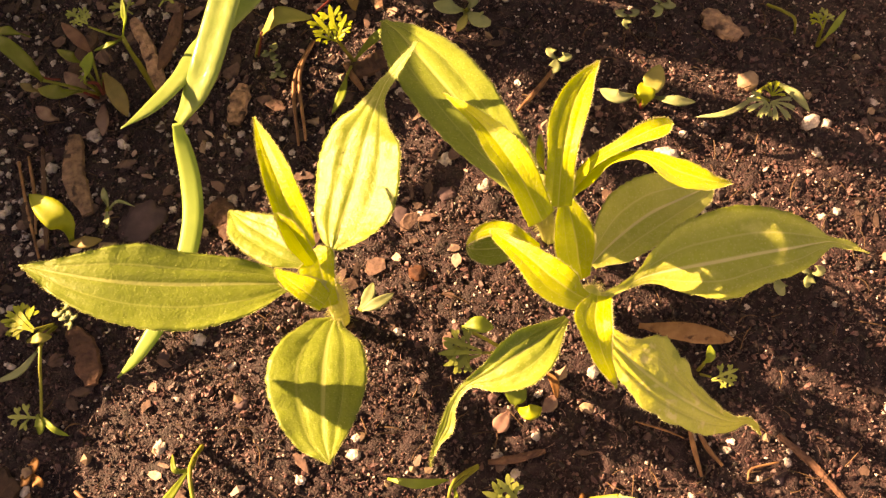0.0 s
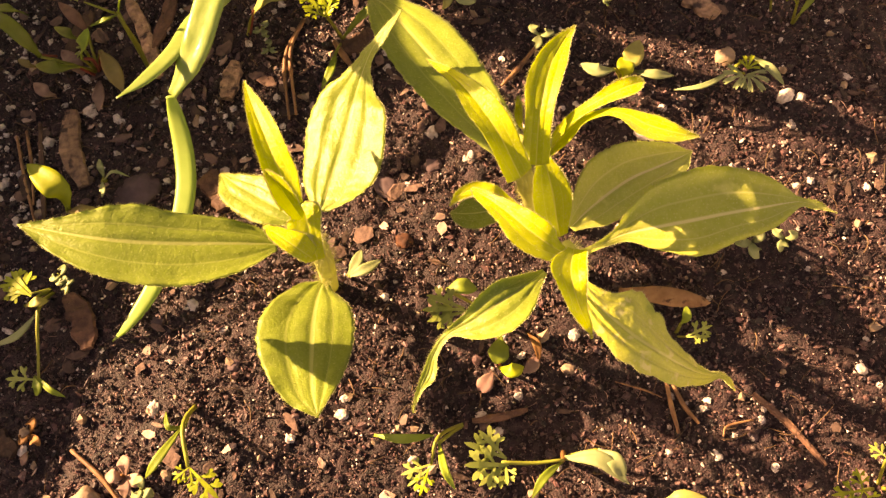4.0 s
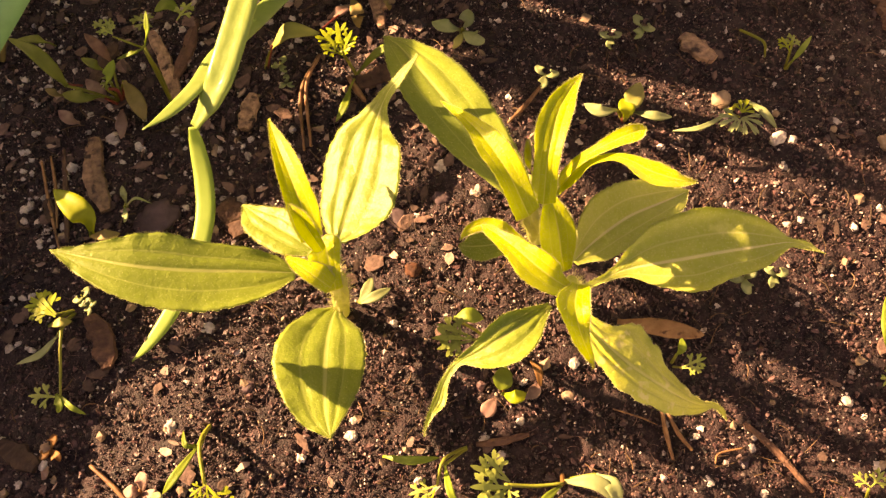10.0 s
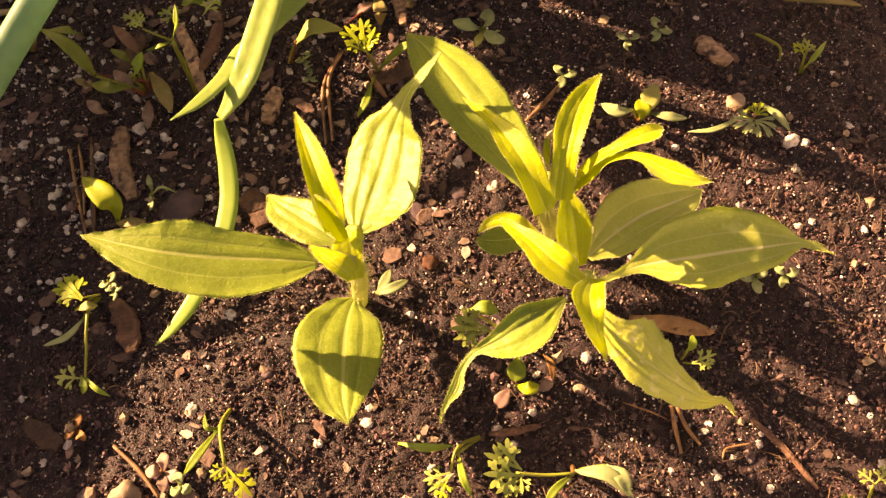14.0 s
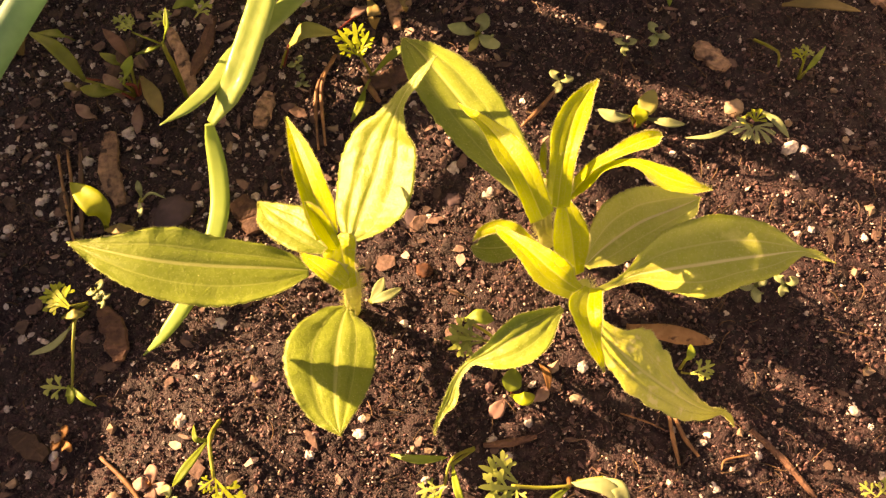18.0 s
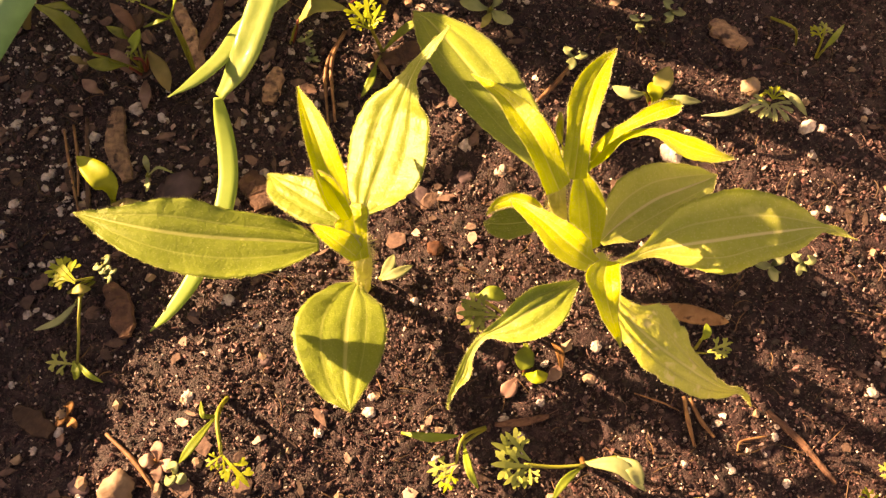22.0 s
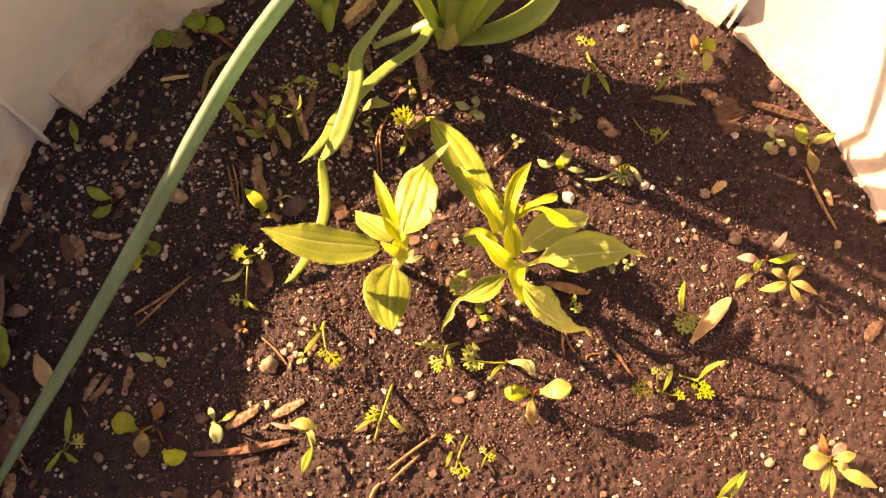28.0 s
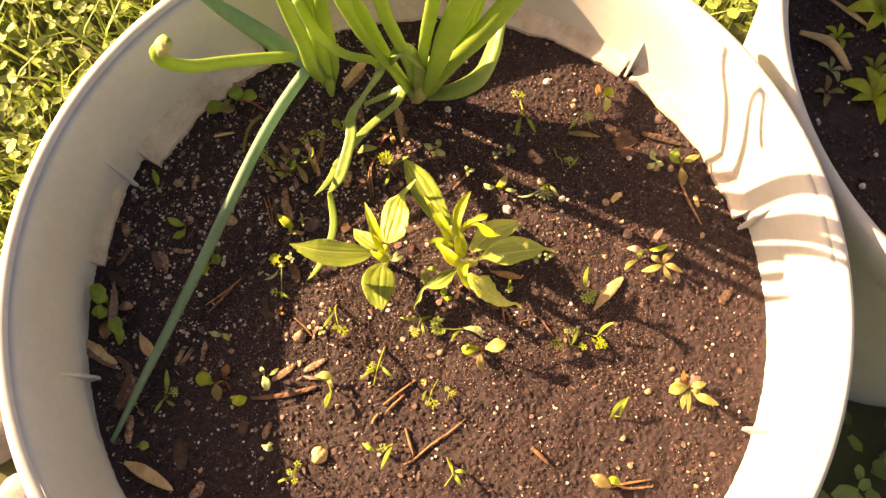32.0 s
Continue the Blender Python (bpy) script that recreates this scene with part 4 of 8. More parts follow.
strap_leaf(o, [(0.0008, 0.1118, 0.0040), (-0.0026, 0.1115, 0.0120), (-0.0092, 0.1077, 0.0190), (-0.0147, 0.0973, 0.0190), (-0.0289, 0.0841, 0.0180), (-0.0409, 0.0691, 0.0180), (-0.0491, 0.0548, 0.0210), (-0.0525, 0.0441, 0.0240), (-0.0567, 0.0351, 0.0270), (-0.0617, 0.0285, 0.0295)], (0.0022, 0.0030, 0.0028, 0.0024, 0.0027, 0.0028, 0.0026, 0.0021, 0.0016, 0.0002), LEEK_PALE, 0.4, 0.12)
strap_leaf(o, [(-0.0366, 0.1030, 0.0060), (-0.0230, 0.1069, 0.0120), (-0.0084, 0.1099, 0.0210)], (0.0016, 0.0024, 0.0026), LEEK_PALE, 0.5, 0.1)
tube_leaf(o, [(-0.0028, 0.1113, -0.0040), (-0.0002, 0.1126, 0.0060), (0.0033, 0.1146, 0.0220), (0.0067, 0.1179, 0.0420)], 0.0062, LEEK_WHITE, flat=0.95, taper=1)
strap_leaf(o, [(-0.0000, 0.1126, 0.0100), (0.0017, 0.1096, 0.0350), (0.0005, 0.1075, 0.0580), (-0.0044, 0.1075, 0.0700), (-0.0109, 0.1066, 0.0700), (-0.0161, 0.1056, 0.0580)], (0.0040, 0.0050, 0.0052, 0.0050, 0.0044, 0.0030), LEEK_PALE, 0.5, 0.1)
strap_leaf(o, [(-0.0053, 0.1102, 0.0080), (-0.0138, 0.1085, 0.0400), (-0.0213, 0.1041, 0.0700), (-0.0283, 0.0974, 0.1050), (-0.0326, 0.0912, 0.1400), (-0.0327, 0.0862, 0.1650)], (0.0035, 0.0046, 0.0050, 0.0050, 0.0046, 0.0038), LEEK, 0.6, 0.1)
# Two added leaves, mostly out of view, routed to cast shadows on the wall.
strap_leaf(o, [(0.0035, 0.1150, 0.0100), (0.0230, 0.1200, 0.0600), (0.0320, 0.1370, 0.1020), (0.0250, 0.1550, 0.1370), (0.0190, 0.1760, 0.1610)], (0.0034, 0.0034, 0.0030, 0.0027, 0.0024), LEEK, 0.6, 0.1)
strap_leaf(o, [(0.0040, 0.1140, 0.0100), (0.0260, 0.1170, 0.0600), (0.0380, 0.1240, 0.1080), (0.0370, 0.1380, 0.1400), (0.0350, 0.1500, 0.1590), (0.0360, 0.1480, 0.1630), (0.0400, 0.1360, 0.1530), (0.0425, 0.1250, 0.1420)], (0.0040, 0.0042, 0.0040, 0.0026, 0.0022, 0.0022, 0.0026, 0.0036), LEEK, 0.6, 0.1)
o = leek("smaller leek with bent and folded blue-green leaves", (-0.0610, 0.1205, 0))
tube_leaf(o, [(-0.0610, 0.1205, 0.0000), (-0.0638, 0.1033, 0.0500), (-0.0628, 0.0982, 0.0930), (-0.0647, 0.0933, 0.1380), (-0.0642, 0.0850, 0.1880)], 0.0044, LEEK)
tube_leaf(o, [(-0.0618, 0.1205, 0.0000), (-0.0663, 0.1080, 0.0500), (-0.0866, 0.1141, 0.0660), (-0.1121, 0.1228, 0.0850), (-0.1286, 0.1278, 0.1000)], 0.0065, LEEK_BLUE)
tube_leaf(o, [(-0.0615, 0.1214, 0.0000), (-0.0678, 0.1114, 0.0520), (-0.0868, 0.1020, 0.0680), (-0.1077, 0.0876, 0.0880), (-0.1214, 0.0758, 0.1040), (-0.1289, 0.0696, 0.1180), (-0.1314, 0.0686, 0.1280), (-0.1282, 0.0705, 0.1340), (-0.1229, 0.0709, 0.1380)], 0.0045, LEEK, tip=1)
tube_leaf(o, [(-0.1314, 0.0686, 0.1280), (-0.1282, 0.0705, 0.1340), (-0.1229, 0.0709, 0.1380)], 0.0046, LEEK_WHITE, tip=1)
tube_leaf(o, [(-0.0618, 0.1205, 0.0000), (-0.0648, 0.1073, 0.0500), (-0.0665, 0.1048, 0.0530), (-0.0958, 0.0643, 0.0350), (-0.1338, -0.0220, 0.0170), (-0.1602, -0.0842, 0.0090), (-0.1755, -0.1218, 0.0050)], 0.0044, LEEK_BLUE)
tube_leaf(o, [(-0.0606, 0.1206, 0.0000), (-0.0595, 0.1126, 0.0450), (-0.0601, 0.1154, 0.0800), (-0.0589, 0.1160, 0.1300)], 0.0050, LEEK)
tube_leaf(o, [(-0.0602, 0.1206, 0.0000), (-0.0539, 0.1155, 0.0400), (-0.0530, 0.1163, 0.0850), (-0.0493, 0.1093, 0.1400), (-0.0470, 0.1038, 0.1800)], 0.0042, LEEK)
tube_leaf(o, [(-0.0639, 0.1152, 0.0100), (-0.0580, 0.1090, 0.0280), (-0.0574, 0.1057, 0.0140)], 0.0035, LEEK, tip=1)
strap_leaf(o, [(-0.0602, 0.1206, 0.0000), (-0.0600, 0.1185, 0.0500), (-0.0632, 0.1120, 0.1150), (-0.0585, 0.1084, 0.0950), (-0.0512, 0.1052, 0.0800), (-0.0409, 0.1048, 0.0680), (-0.0283, 0.1077, 0.0580), (-0.0237, 0.1076, 0.0500)], (0.0026, 0.0032, 0.0036, 0.0036, 0.0034, 0.0030, 0.0026), LEEK, 0.5, 0.1)
strap_leaf(o, [(-0.0241, 0.1077, 0.0540), (-0.0231, 0.1048, 0.0480), (-0.0332, 0.0951, 0.0360), (-0.0415, 0.0833, 0.0300), (-0.0411, 0.0680, 0.0300), (-0.0455, 0.0473, 0.0270), (-0.0489, 0.0411, 0.0230), (-0.0536, 0.0361, 0.0185)], (0.0026, 0.0028, 0.0018, 0.0030, 0.0036, 0.0036, 0.0032, 0.0014), LEEK_PALE, 0.38, 0.22)
strap_leaf(o, [(-0.0540, 0.0358, 0.0185), (-0.0536, 0.0327, 0.0145), (-0.0521, 0.0251, 0.0110), (-0.0514, 0.0152, 0.0090), (-0.0535, 0.0039, 0.0070), (-0.0582, -0.0076, 0.0055), (-0.0628, -0.0146, 0.0040), (-0.0671, -0.0184, 0.0020)], (0.0011, 0.0019, 0.0024, 0.0024, 0.0024, 0.0020, 0.0013, 0.0002), LEEK, 0.45, 0.10)

# ---- zinnias, seedlings, bark and pebbles ----
z = zinnia("single young zinnia plant with broad yellow-green leaves, rooted in dark soil", [(-0.0180, -0.0056, 0.0000), (-0.0154, -0.0100, 0.0240), (-0.0143, -0.0128, 0.0400), (-0.0143, -0.0143, 0.0500)])
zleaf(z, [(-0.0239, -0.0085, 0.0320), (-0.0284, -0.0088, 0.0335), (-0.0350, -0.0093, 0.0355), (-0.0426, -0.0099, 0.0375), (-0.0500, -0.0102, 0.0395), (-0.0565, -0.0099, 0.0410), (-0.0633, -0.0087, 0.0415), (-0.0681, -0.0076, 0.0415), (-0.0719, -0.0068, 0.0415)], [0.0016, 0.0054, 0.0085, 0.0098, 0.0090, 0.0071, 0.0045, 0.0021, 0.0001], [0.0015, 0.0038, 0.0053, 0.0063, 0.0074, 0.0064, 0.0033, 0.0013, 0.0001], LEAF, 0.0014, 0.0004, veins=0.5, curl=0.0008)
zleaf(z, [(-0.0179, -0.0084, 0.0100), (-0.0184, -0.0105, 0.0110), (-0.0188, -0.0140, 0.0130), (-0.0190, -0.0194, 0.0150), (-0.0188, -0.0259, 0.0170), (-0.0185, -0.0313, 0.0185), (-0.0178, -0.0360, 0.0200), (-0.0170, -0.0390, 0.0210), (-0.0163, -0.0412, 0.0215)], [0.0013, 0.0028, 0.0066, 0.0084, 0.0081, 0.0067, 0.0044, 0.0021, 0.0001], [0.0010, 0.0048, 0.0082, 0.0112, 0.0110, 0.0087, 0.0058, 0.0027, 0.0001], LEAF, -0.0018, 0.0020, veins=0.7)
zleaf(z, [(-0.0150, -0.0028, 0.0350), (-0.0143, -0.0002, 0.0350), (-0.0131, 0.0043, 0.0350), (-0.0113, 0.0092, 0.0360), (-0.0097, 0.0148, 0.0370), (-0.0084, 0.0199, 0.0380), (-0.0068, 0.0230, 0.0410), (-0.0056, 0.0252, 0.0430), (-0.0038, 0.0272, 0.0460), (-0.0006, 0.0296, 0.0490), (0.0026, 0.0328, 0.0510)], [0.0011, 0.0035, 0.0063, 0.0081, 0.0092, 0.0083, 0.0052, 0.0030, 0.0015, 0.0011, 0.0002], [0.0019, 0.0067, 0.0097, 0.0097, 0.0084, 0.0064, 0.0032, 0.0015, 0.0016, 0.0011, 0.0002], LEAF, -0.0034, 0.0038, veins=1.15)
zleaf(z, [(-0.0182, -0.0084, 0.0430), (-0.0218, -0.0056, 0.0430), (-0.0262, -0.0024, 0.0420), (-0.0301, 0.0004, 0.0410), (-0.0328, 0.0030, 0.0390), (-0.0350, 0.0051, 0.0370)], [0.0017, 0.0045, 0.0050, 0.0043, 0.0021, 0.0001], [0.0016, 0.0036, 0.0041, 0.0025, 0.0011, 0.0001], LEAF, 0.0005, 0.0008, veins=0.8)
zleaf(z, [(-0.0176, -0.0078, 0.0470), (-0.0190, -0.0042, 0.0500), (-0.0207, -0.0003, 0.0520), (-0.0226, 0.0044, 0.0530), (-0.0247, 0.0095, 0.0530), (-0.0263, 0.0137, 0.0520), (-0.0276, 0.0173, 0.0510)], [0.0026, 0.0030, 0.0026, 0.0022, 0.0014, 0.0007, 0.0001], [0.0019, 0.0029, 0.0029, 0.0027, 0.0019, 0.0009, 0.0001], LEAF_YOUNG, 0.0012, 0.0022, veins=0.5)
zleaf(z, [(-0.0139, -0.0185, 0.0490), (-0.0162, -0.0173, 0.0510), (-0.0191, -0.0151, 0.0510), (-0.0212, -0.0133, 0.0500), (-0.0229, -0.0114, 0.0480)], [0.0014, 0.0017, 0.0016, 0.0009, 0.0001], [0.0023, 0.0030, 0.0018, 0.0009, 0.0001], LEAF_YOUNG, 0.0010, -0.0006, veins=0.4)
zleaf(z, [(-0.0132, -0.0178, 0.0460), (-0.0136, -0.0156, 0.0490), (-0.0142, -0.0132, 0.0510), (-0.0146, -0.0113, 0.0520), (-0.0156, -0.0095, 0.0515)], [0.0017, 0.0032, 0.0038, 0.0029, 0.0008], [0.0015, 0.0017, 0.0024, 0.0027, 0.0010], LEAF_YOUNG, -0.0006, 0.0016, veins=0.6)
zleaf(z, [(-0.0152, -0.0123, 0.0520), (-0.0169, -0.0102, 0.0545), (-0.0186, -0.0078, 0.0560), (-0.0202, -0.0061, 0.0565), (-0.0212, -0.0046, 0.0560)], [0.0016, 0.0021, 0.0016, 0.0008, 0.0001], [0.0009, 0.0013, 0.0011, 0.0006, 0.0001], LEAF_YOUNG, 0.0026, 0.0024, veins=0.3)
z = zinnia("young zinnia plant with upright twisted yellow-green leaves and a hairy stem", [(0.0302, 0.0133, 0.0000), (0.0278, 0.0104, 0.0160), (0.0257, 0.0072, 0.0320), (0.0243, 0.0030, 0.0500)])
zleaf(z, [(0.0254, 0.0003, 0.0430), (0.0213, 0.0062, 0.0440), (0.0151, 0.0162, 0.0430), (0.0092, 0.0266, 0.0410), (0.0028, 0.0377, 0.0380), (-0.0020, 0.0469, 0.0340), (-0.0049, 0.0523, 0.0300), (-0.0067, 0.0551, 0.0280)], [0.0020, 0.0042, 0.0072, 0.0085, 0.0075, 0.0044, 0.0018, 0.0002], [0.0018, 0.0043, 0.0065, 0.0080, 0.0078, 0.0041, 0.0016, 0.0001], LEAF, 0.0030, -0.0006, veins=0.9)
zleaf(z, [(0.0238, -0.0051, 0.0510), (0.0200, 0.0011, 0.0560), (0.0169, 0.0063, 0.0570), (0.0135, 0.0119, 0.0560), (0.0102, 0.0178, 0.0520), (0.0071, 0.0229, 0.0480)], [0.0029, 0.0027, 0.0030, 0.0017, 0.0010, 0.0001], [0.0023, 0.0028, 0.0025, 0.0015, 0.0007, 0.0001], LEAF_YOUNG, 0.0010, 0.0020, veins=0.5)
zleaf(z, [(0.0268, -0.0021, 0.0500), (0.0273, 0.0038, 0.0560), (0.0284, 0.0088, 0.0580), (0.0302, 0.0145, 0.0580), (0.0325, 0.0188, 0.0580), (0.0338, 0.0207, 0.0580), (0.0351, 0.0229, 0.0570)], [0.0027, 0.0025, 0.0034, 0.0027, 0.0015, 0.0007, 0.0001], [0.0023, 0.0023, 0.0026, 0.0027, 0.0014, 0.0007, 0.0001], LEAF_YOUNG, 0.0012, 0.0014, veins=0.8)
zleaf(z, [(0.0285, 0.0041, 0.0400), (0.0302, 0.0040, 0.0480), (0.0328, 0.0042, 0.0550), (0.0363, 0.0041, 0.0600), (0.0396, 0.0049, 0.0620), (0.0423, 0.0056, 0.0630), (0.0440, 0.0062, 0.0630), (0.0450, 0.0064, 0.0630)], [0.0006, 0.0007, 0.0008, 0.0009, 0.0014, 0.0013, 0.0009, 0.0001], [0.0016, 0.0019, 0.0016, 0.0014, 0.0018, 0.0022, 0.0013, 0.0002], LEAF_YOUNG, 0.0010, 0.0010, veins=0.4)
zleaf(z, [(0.0291, 0.0042, 0.0380), (0.0315, 0.0036, 0.0480), (0.0349, 0.0037, 0.0550), (0.0385, 0.0018, 0.0610), (0.0414, -0.0008, 0.0640), (0.0437, -0.0038, 0.0660), (0.0467, -0.0057, 0.0670), (0.0493, -0.0065, 0.0670), (0.0519, -0.0064, 0.0660)], [0.0014, 0.0016, 0.0015, 0.0010, 0.0018, 0.0027, 0.0022, 0.0011, 0.0001], [0.0022, 0.0026, 0.0019, 0.0013, 0.0020, 0.0035, 0.0033, 0.0016, 0.0002], LEAF_YOUNG, -0.0008, 0.0022, veins=0.4)
zleaf(z, [(0.0256, 0.0057, 0.0450), (0.0245, 0.0055, 0.0520), (0.0240, 0.0071, 0.0550), (0.0239, 0.0088, 0.0560)], [0.0007, 0.0013, 0.0007, 0.0001], [0.0001, 0.0002, 0.0004, 0.0001], LEAF_YOUNG, 0.0012, 0.0010, veins=0.2)
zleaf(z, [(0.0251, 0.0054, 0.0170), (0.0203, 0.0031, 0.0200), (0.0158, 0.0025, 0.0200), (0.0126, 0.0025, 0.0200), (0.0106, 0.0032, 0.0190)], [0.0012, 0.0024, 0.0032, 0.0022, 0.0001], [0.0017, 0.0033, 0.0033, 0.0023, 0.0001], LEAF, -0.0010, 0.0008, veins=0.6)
zleaf(z, [(0.0251, -0.0018, 0.0300), (0.0203, -0.0024, 0.0380), (0.0163, -0.0007, 0.0380), (0.0128, -0.0008, 0.0360), (0.0107, -0.0022, 0.0340)], [0.0007, 0.0009, 0.0010, 0.0008, 0.0001], [0.0007, 0.0012, 0.0010, 0.0007, 0.0001], LEAF_YOUNG, -0.0010, 0.0014, veins=0.4)
zleaf(z, [(0.0360, -0.0025, 0.0220), (0.0401, 0.0022, 0.0200), (0.0453, 0.0070, 0.0180), (0.0510, 0.0112, 0.0170), (0.0577, 0.0149, 0.0150), (0.0631, 0.0180, 0.0130), (0.0667, 0.0201, 0.0120)], [0.0016, 0.0042, 0.0072, 0.0072, 0.0056, 0.0031, 0.0001], [0.0013, 0.0052, 0.0064, 0.0068, 0.0051, 0.0034, 0.0001], LEAF_SHADED, 0.0042, 0.0004, veins=0.7)
z = zinnia("young zinnia plant with drooping mottled leaves beside an upright one", [(0.0393, -0.0039, 0.0000), (0.0363, -0.0096, 0.0200), (0.0333, -0.0145, 0.0360), (0.0320, -0.0159, 0.0440)])
zleaf(z, [(0.0355, -0.0140, 0.0350), (0.0401, -0.0115, 0.0340), (0.0437, -0.0099, 0.0340), (0.0466, -0.0091, 0.0340), (0.0518, -0.0083, 0.0345), (0.0582, -0.0074, 0.0350), (0.0653, -0.0062, 0.0350), (0.0718, -0.0052, 0.0350), (0.0769, -0.0040, 0.0340), (0.0803, -0.0034, 0.0330), (0.0841, -0.0040, 0.0320), (0.0879, -0.0051, 0.0310)], [0.0008, 0.0007, 0.0017, 0.0042, 0.0073, 0.0083, 0.0081, 0.0059, 0.0029, 0.0009, 0.0007, 0.0001], [0.0008, 0.0007, 0.0012, 0.0026, 0.0057, 0.0078, 0.0059, 0.0050, 0.0026, 0.0010, 0.0008, 0.0001], LEAF_SHADED, 0.0030, -0.0010, veins=0.6, curl=0.0016)
zleaf(z, [(0.0351, -0.0214, 0.0380), (0.0374, -0.0249, 0.0380), (0.0407, -0.0280, 0.0370), (0.0452, -0.0311, 0.0350), (0.0501, -0.0334, 0.0320), (0.0548, -0.0348, 0.0280), (0.0595, -0.0351, 0.0230), (0.0639, -0.0342, 0.0180), (0.0665, -0.0347, 0.0150), (0.0683, -0.0360, 0.0120)], [0.0014, 0.0036, 0.0079, 0.0082, 0.0055, 0.0034, 0.0018, 0.0008, 0.0008, 0.0001], [0.0010, 0.0030, 0.0044, 0.0047, 0.0043, 0.0033, 0.0016, 0.0006, 0.0006, 0.0001], LEAF_WORN_LIT, -0.0034, -0.0030, veins=1.5, ragged=1.0)
zleaf(z, [(0.0329, -0.0173, 0.0460), (0.0316, -0.0225, 0.0500), (0.0318, -0.0264, 0.0500), (0.0331, -0.0292, 0.0470), (0.0347, -0.0309, 0.0430), (0.0357, -0.0322, 0.0400)], [0.0023, 0.0025, 0.0022, 0.0012, 0.0007, 0.0001], [0.0011, 0.0036, 0.0025, 0.0019, 0.0009, 0.0001], LEAF_YOUNG, 0.0016, 0.0016, veins=0.4)
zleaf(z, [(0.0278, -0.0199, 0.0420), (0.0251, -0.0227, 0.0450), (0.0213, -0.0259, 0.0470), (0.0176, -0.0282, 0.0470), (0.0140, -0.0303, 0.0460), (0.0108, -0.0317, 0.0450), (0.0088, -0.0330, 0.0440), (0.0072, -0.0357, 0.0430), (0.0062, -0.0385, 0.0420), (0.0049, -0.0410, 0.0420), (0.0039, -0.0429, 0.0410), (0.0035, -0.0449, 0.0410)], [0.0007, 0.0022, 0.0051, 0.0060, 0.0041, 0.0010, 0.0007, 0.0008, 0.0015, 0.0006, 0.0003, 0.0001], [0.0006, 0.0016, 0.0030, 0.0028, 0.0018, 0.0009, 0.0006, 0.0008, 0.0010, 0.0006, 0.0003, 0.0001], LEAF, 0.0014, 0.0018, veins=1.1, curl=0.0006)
zleaf(z, [(0.0316, -0.0113, 0.0380), (0.0308, -0.0090, 0.0415), (0.0302, -0.0061, 0.0445), (0.0294, -0.0034, 0.0470), (0.0287, -0.0009, 0.0485), (0.0283, 0.0016, 0.0485)], [0.0020, 0.0037, 0.0041, 0.0032, 0.0017, 0.0001], [0.0016, 0.0028, 0.0032, 0.0024, 0.0012, 0.0001], LEAF_YOUNG, 0.0014, 0.0016, veins=0.6)
zleaf(z, [(0.0328, -0.0175, 0.0430), (0.0288, -0.0179, 0.0490), (0.0250, -0.0154, 0.0505), (0.0215, -0.0117, 0.0500), (0.0184, -0.0085, 0.0490), (0.0163, -0.0059, 0.0470), (0.0150, -0.0039, 0.0450)], [0.0013, 0.0033, 0.0044, 0.0031, 0.0021, 0.0013, 0.0001], [0.0009, 0.0024, 0.0028, 0.0020, 0.0011, 0.0007, 0.0001], LEAF_YOUNG, 0.0016, 0.0020, veins=0.5)
s = seedling("feathery green seedling with finely cut leaves and strap cotyledons", "weed seedlings in the soil", (-0.0835, -0.0040, 0))
sstem(s, [(-0.0835, -0.0040, 0.0000), (-0.0822, -0.0118, 0.0080), (-0.0821, -0.0220, 0.0050), (-0.0817, -0.0276, 0.0040)], 0.0004, STEM)
sleaf(s, [(-0.0846, -0.0128, 0.0050), (-0.0880, -0.0173, 0.0050), (-0.0938, -0.0192, 0.0035)], 0.0018, SAGE)
sleaf(s, [(-0.0855, -0.0114, 0.0080), (-0.0818, -0.0115, 0.0110), (-0.0798, -0.0106, 0.0090)], 0.0024, PALE)
frond(s, [(-0.0830, -0.0102, 0.0110), (-0.0902, -0.0048, 0.0100)], YELLOW)
frond(s, [(-0.0831, -0.0099, 0.0110), (-0.0903, -0.0079, 0.0100)], YELLOW)
frond(s, [(-0.0828, -0.0097, 0.0110), (-0.0891, -0.0036, 0.0100)], YELLOW)
sstem(s, [(-0.0797, -0.0078, 0.0080), (-0.0828, -0.0097, 0.0110)], 0.0003, STEM)
frond(s, [(-0.0822, -0.0273, 0.0040), (-0.0898, -0.0267, 0.0030)], FERN)
sleaf(s, [(-0.0829, -0.0265, 0.0040), (-0.0815, -0.0293, 0.0050), (-0.0824, -0.0307, 0.0030)], 0.0022, GREEN)
sleaf(s, [(-0.0823, -0.0265, 0.0040), (-0.0785, -0.0299, 0.0050), (-0.0756, -0.0312, 0.0030)], 0.0013, GREEN)
s = seedling("feathery green seedling with finely cut leaves and strap cotyledons", "weed seedlings in the soil", (-0.0475, -0.0327, 0))
sstem(s, [(-0.0473, -0.0321, 0.0000), (-0.0462, -0.0398, 0.0100), (-0.0440, -0.0486, 0.0110)], 0.0005, STEM)
sleaf(s, [(-0.0476, -0.0398, 0.0080), (-0.0509, -0.0466, 0.0110), (-0.0538, -0.0501, 0.0090)], 0.0020, GREEN)
frond(s, [(-0.0440, -0.0483, 0.0110), (-0.0476, -0.0508, 0.0100)], YELLOW)
frond(s, [(-0.0440, -0.0486, 0.0110), (-0.0379, -0.0547, 0.0100)], YELLOW)
frond(s, [(-0.0440, -0.0486, 0.0110), (-0.0431, -0.0529, 0.0100)], YELLOW)
sleaf(s, [(-0.0468, -0.0394, 0.0080), (-0.0493, -0.0401, 0.0110), (-0.0509, -0.0364, 0.0090)], 0.0012, GREEN)
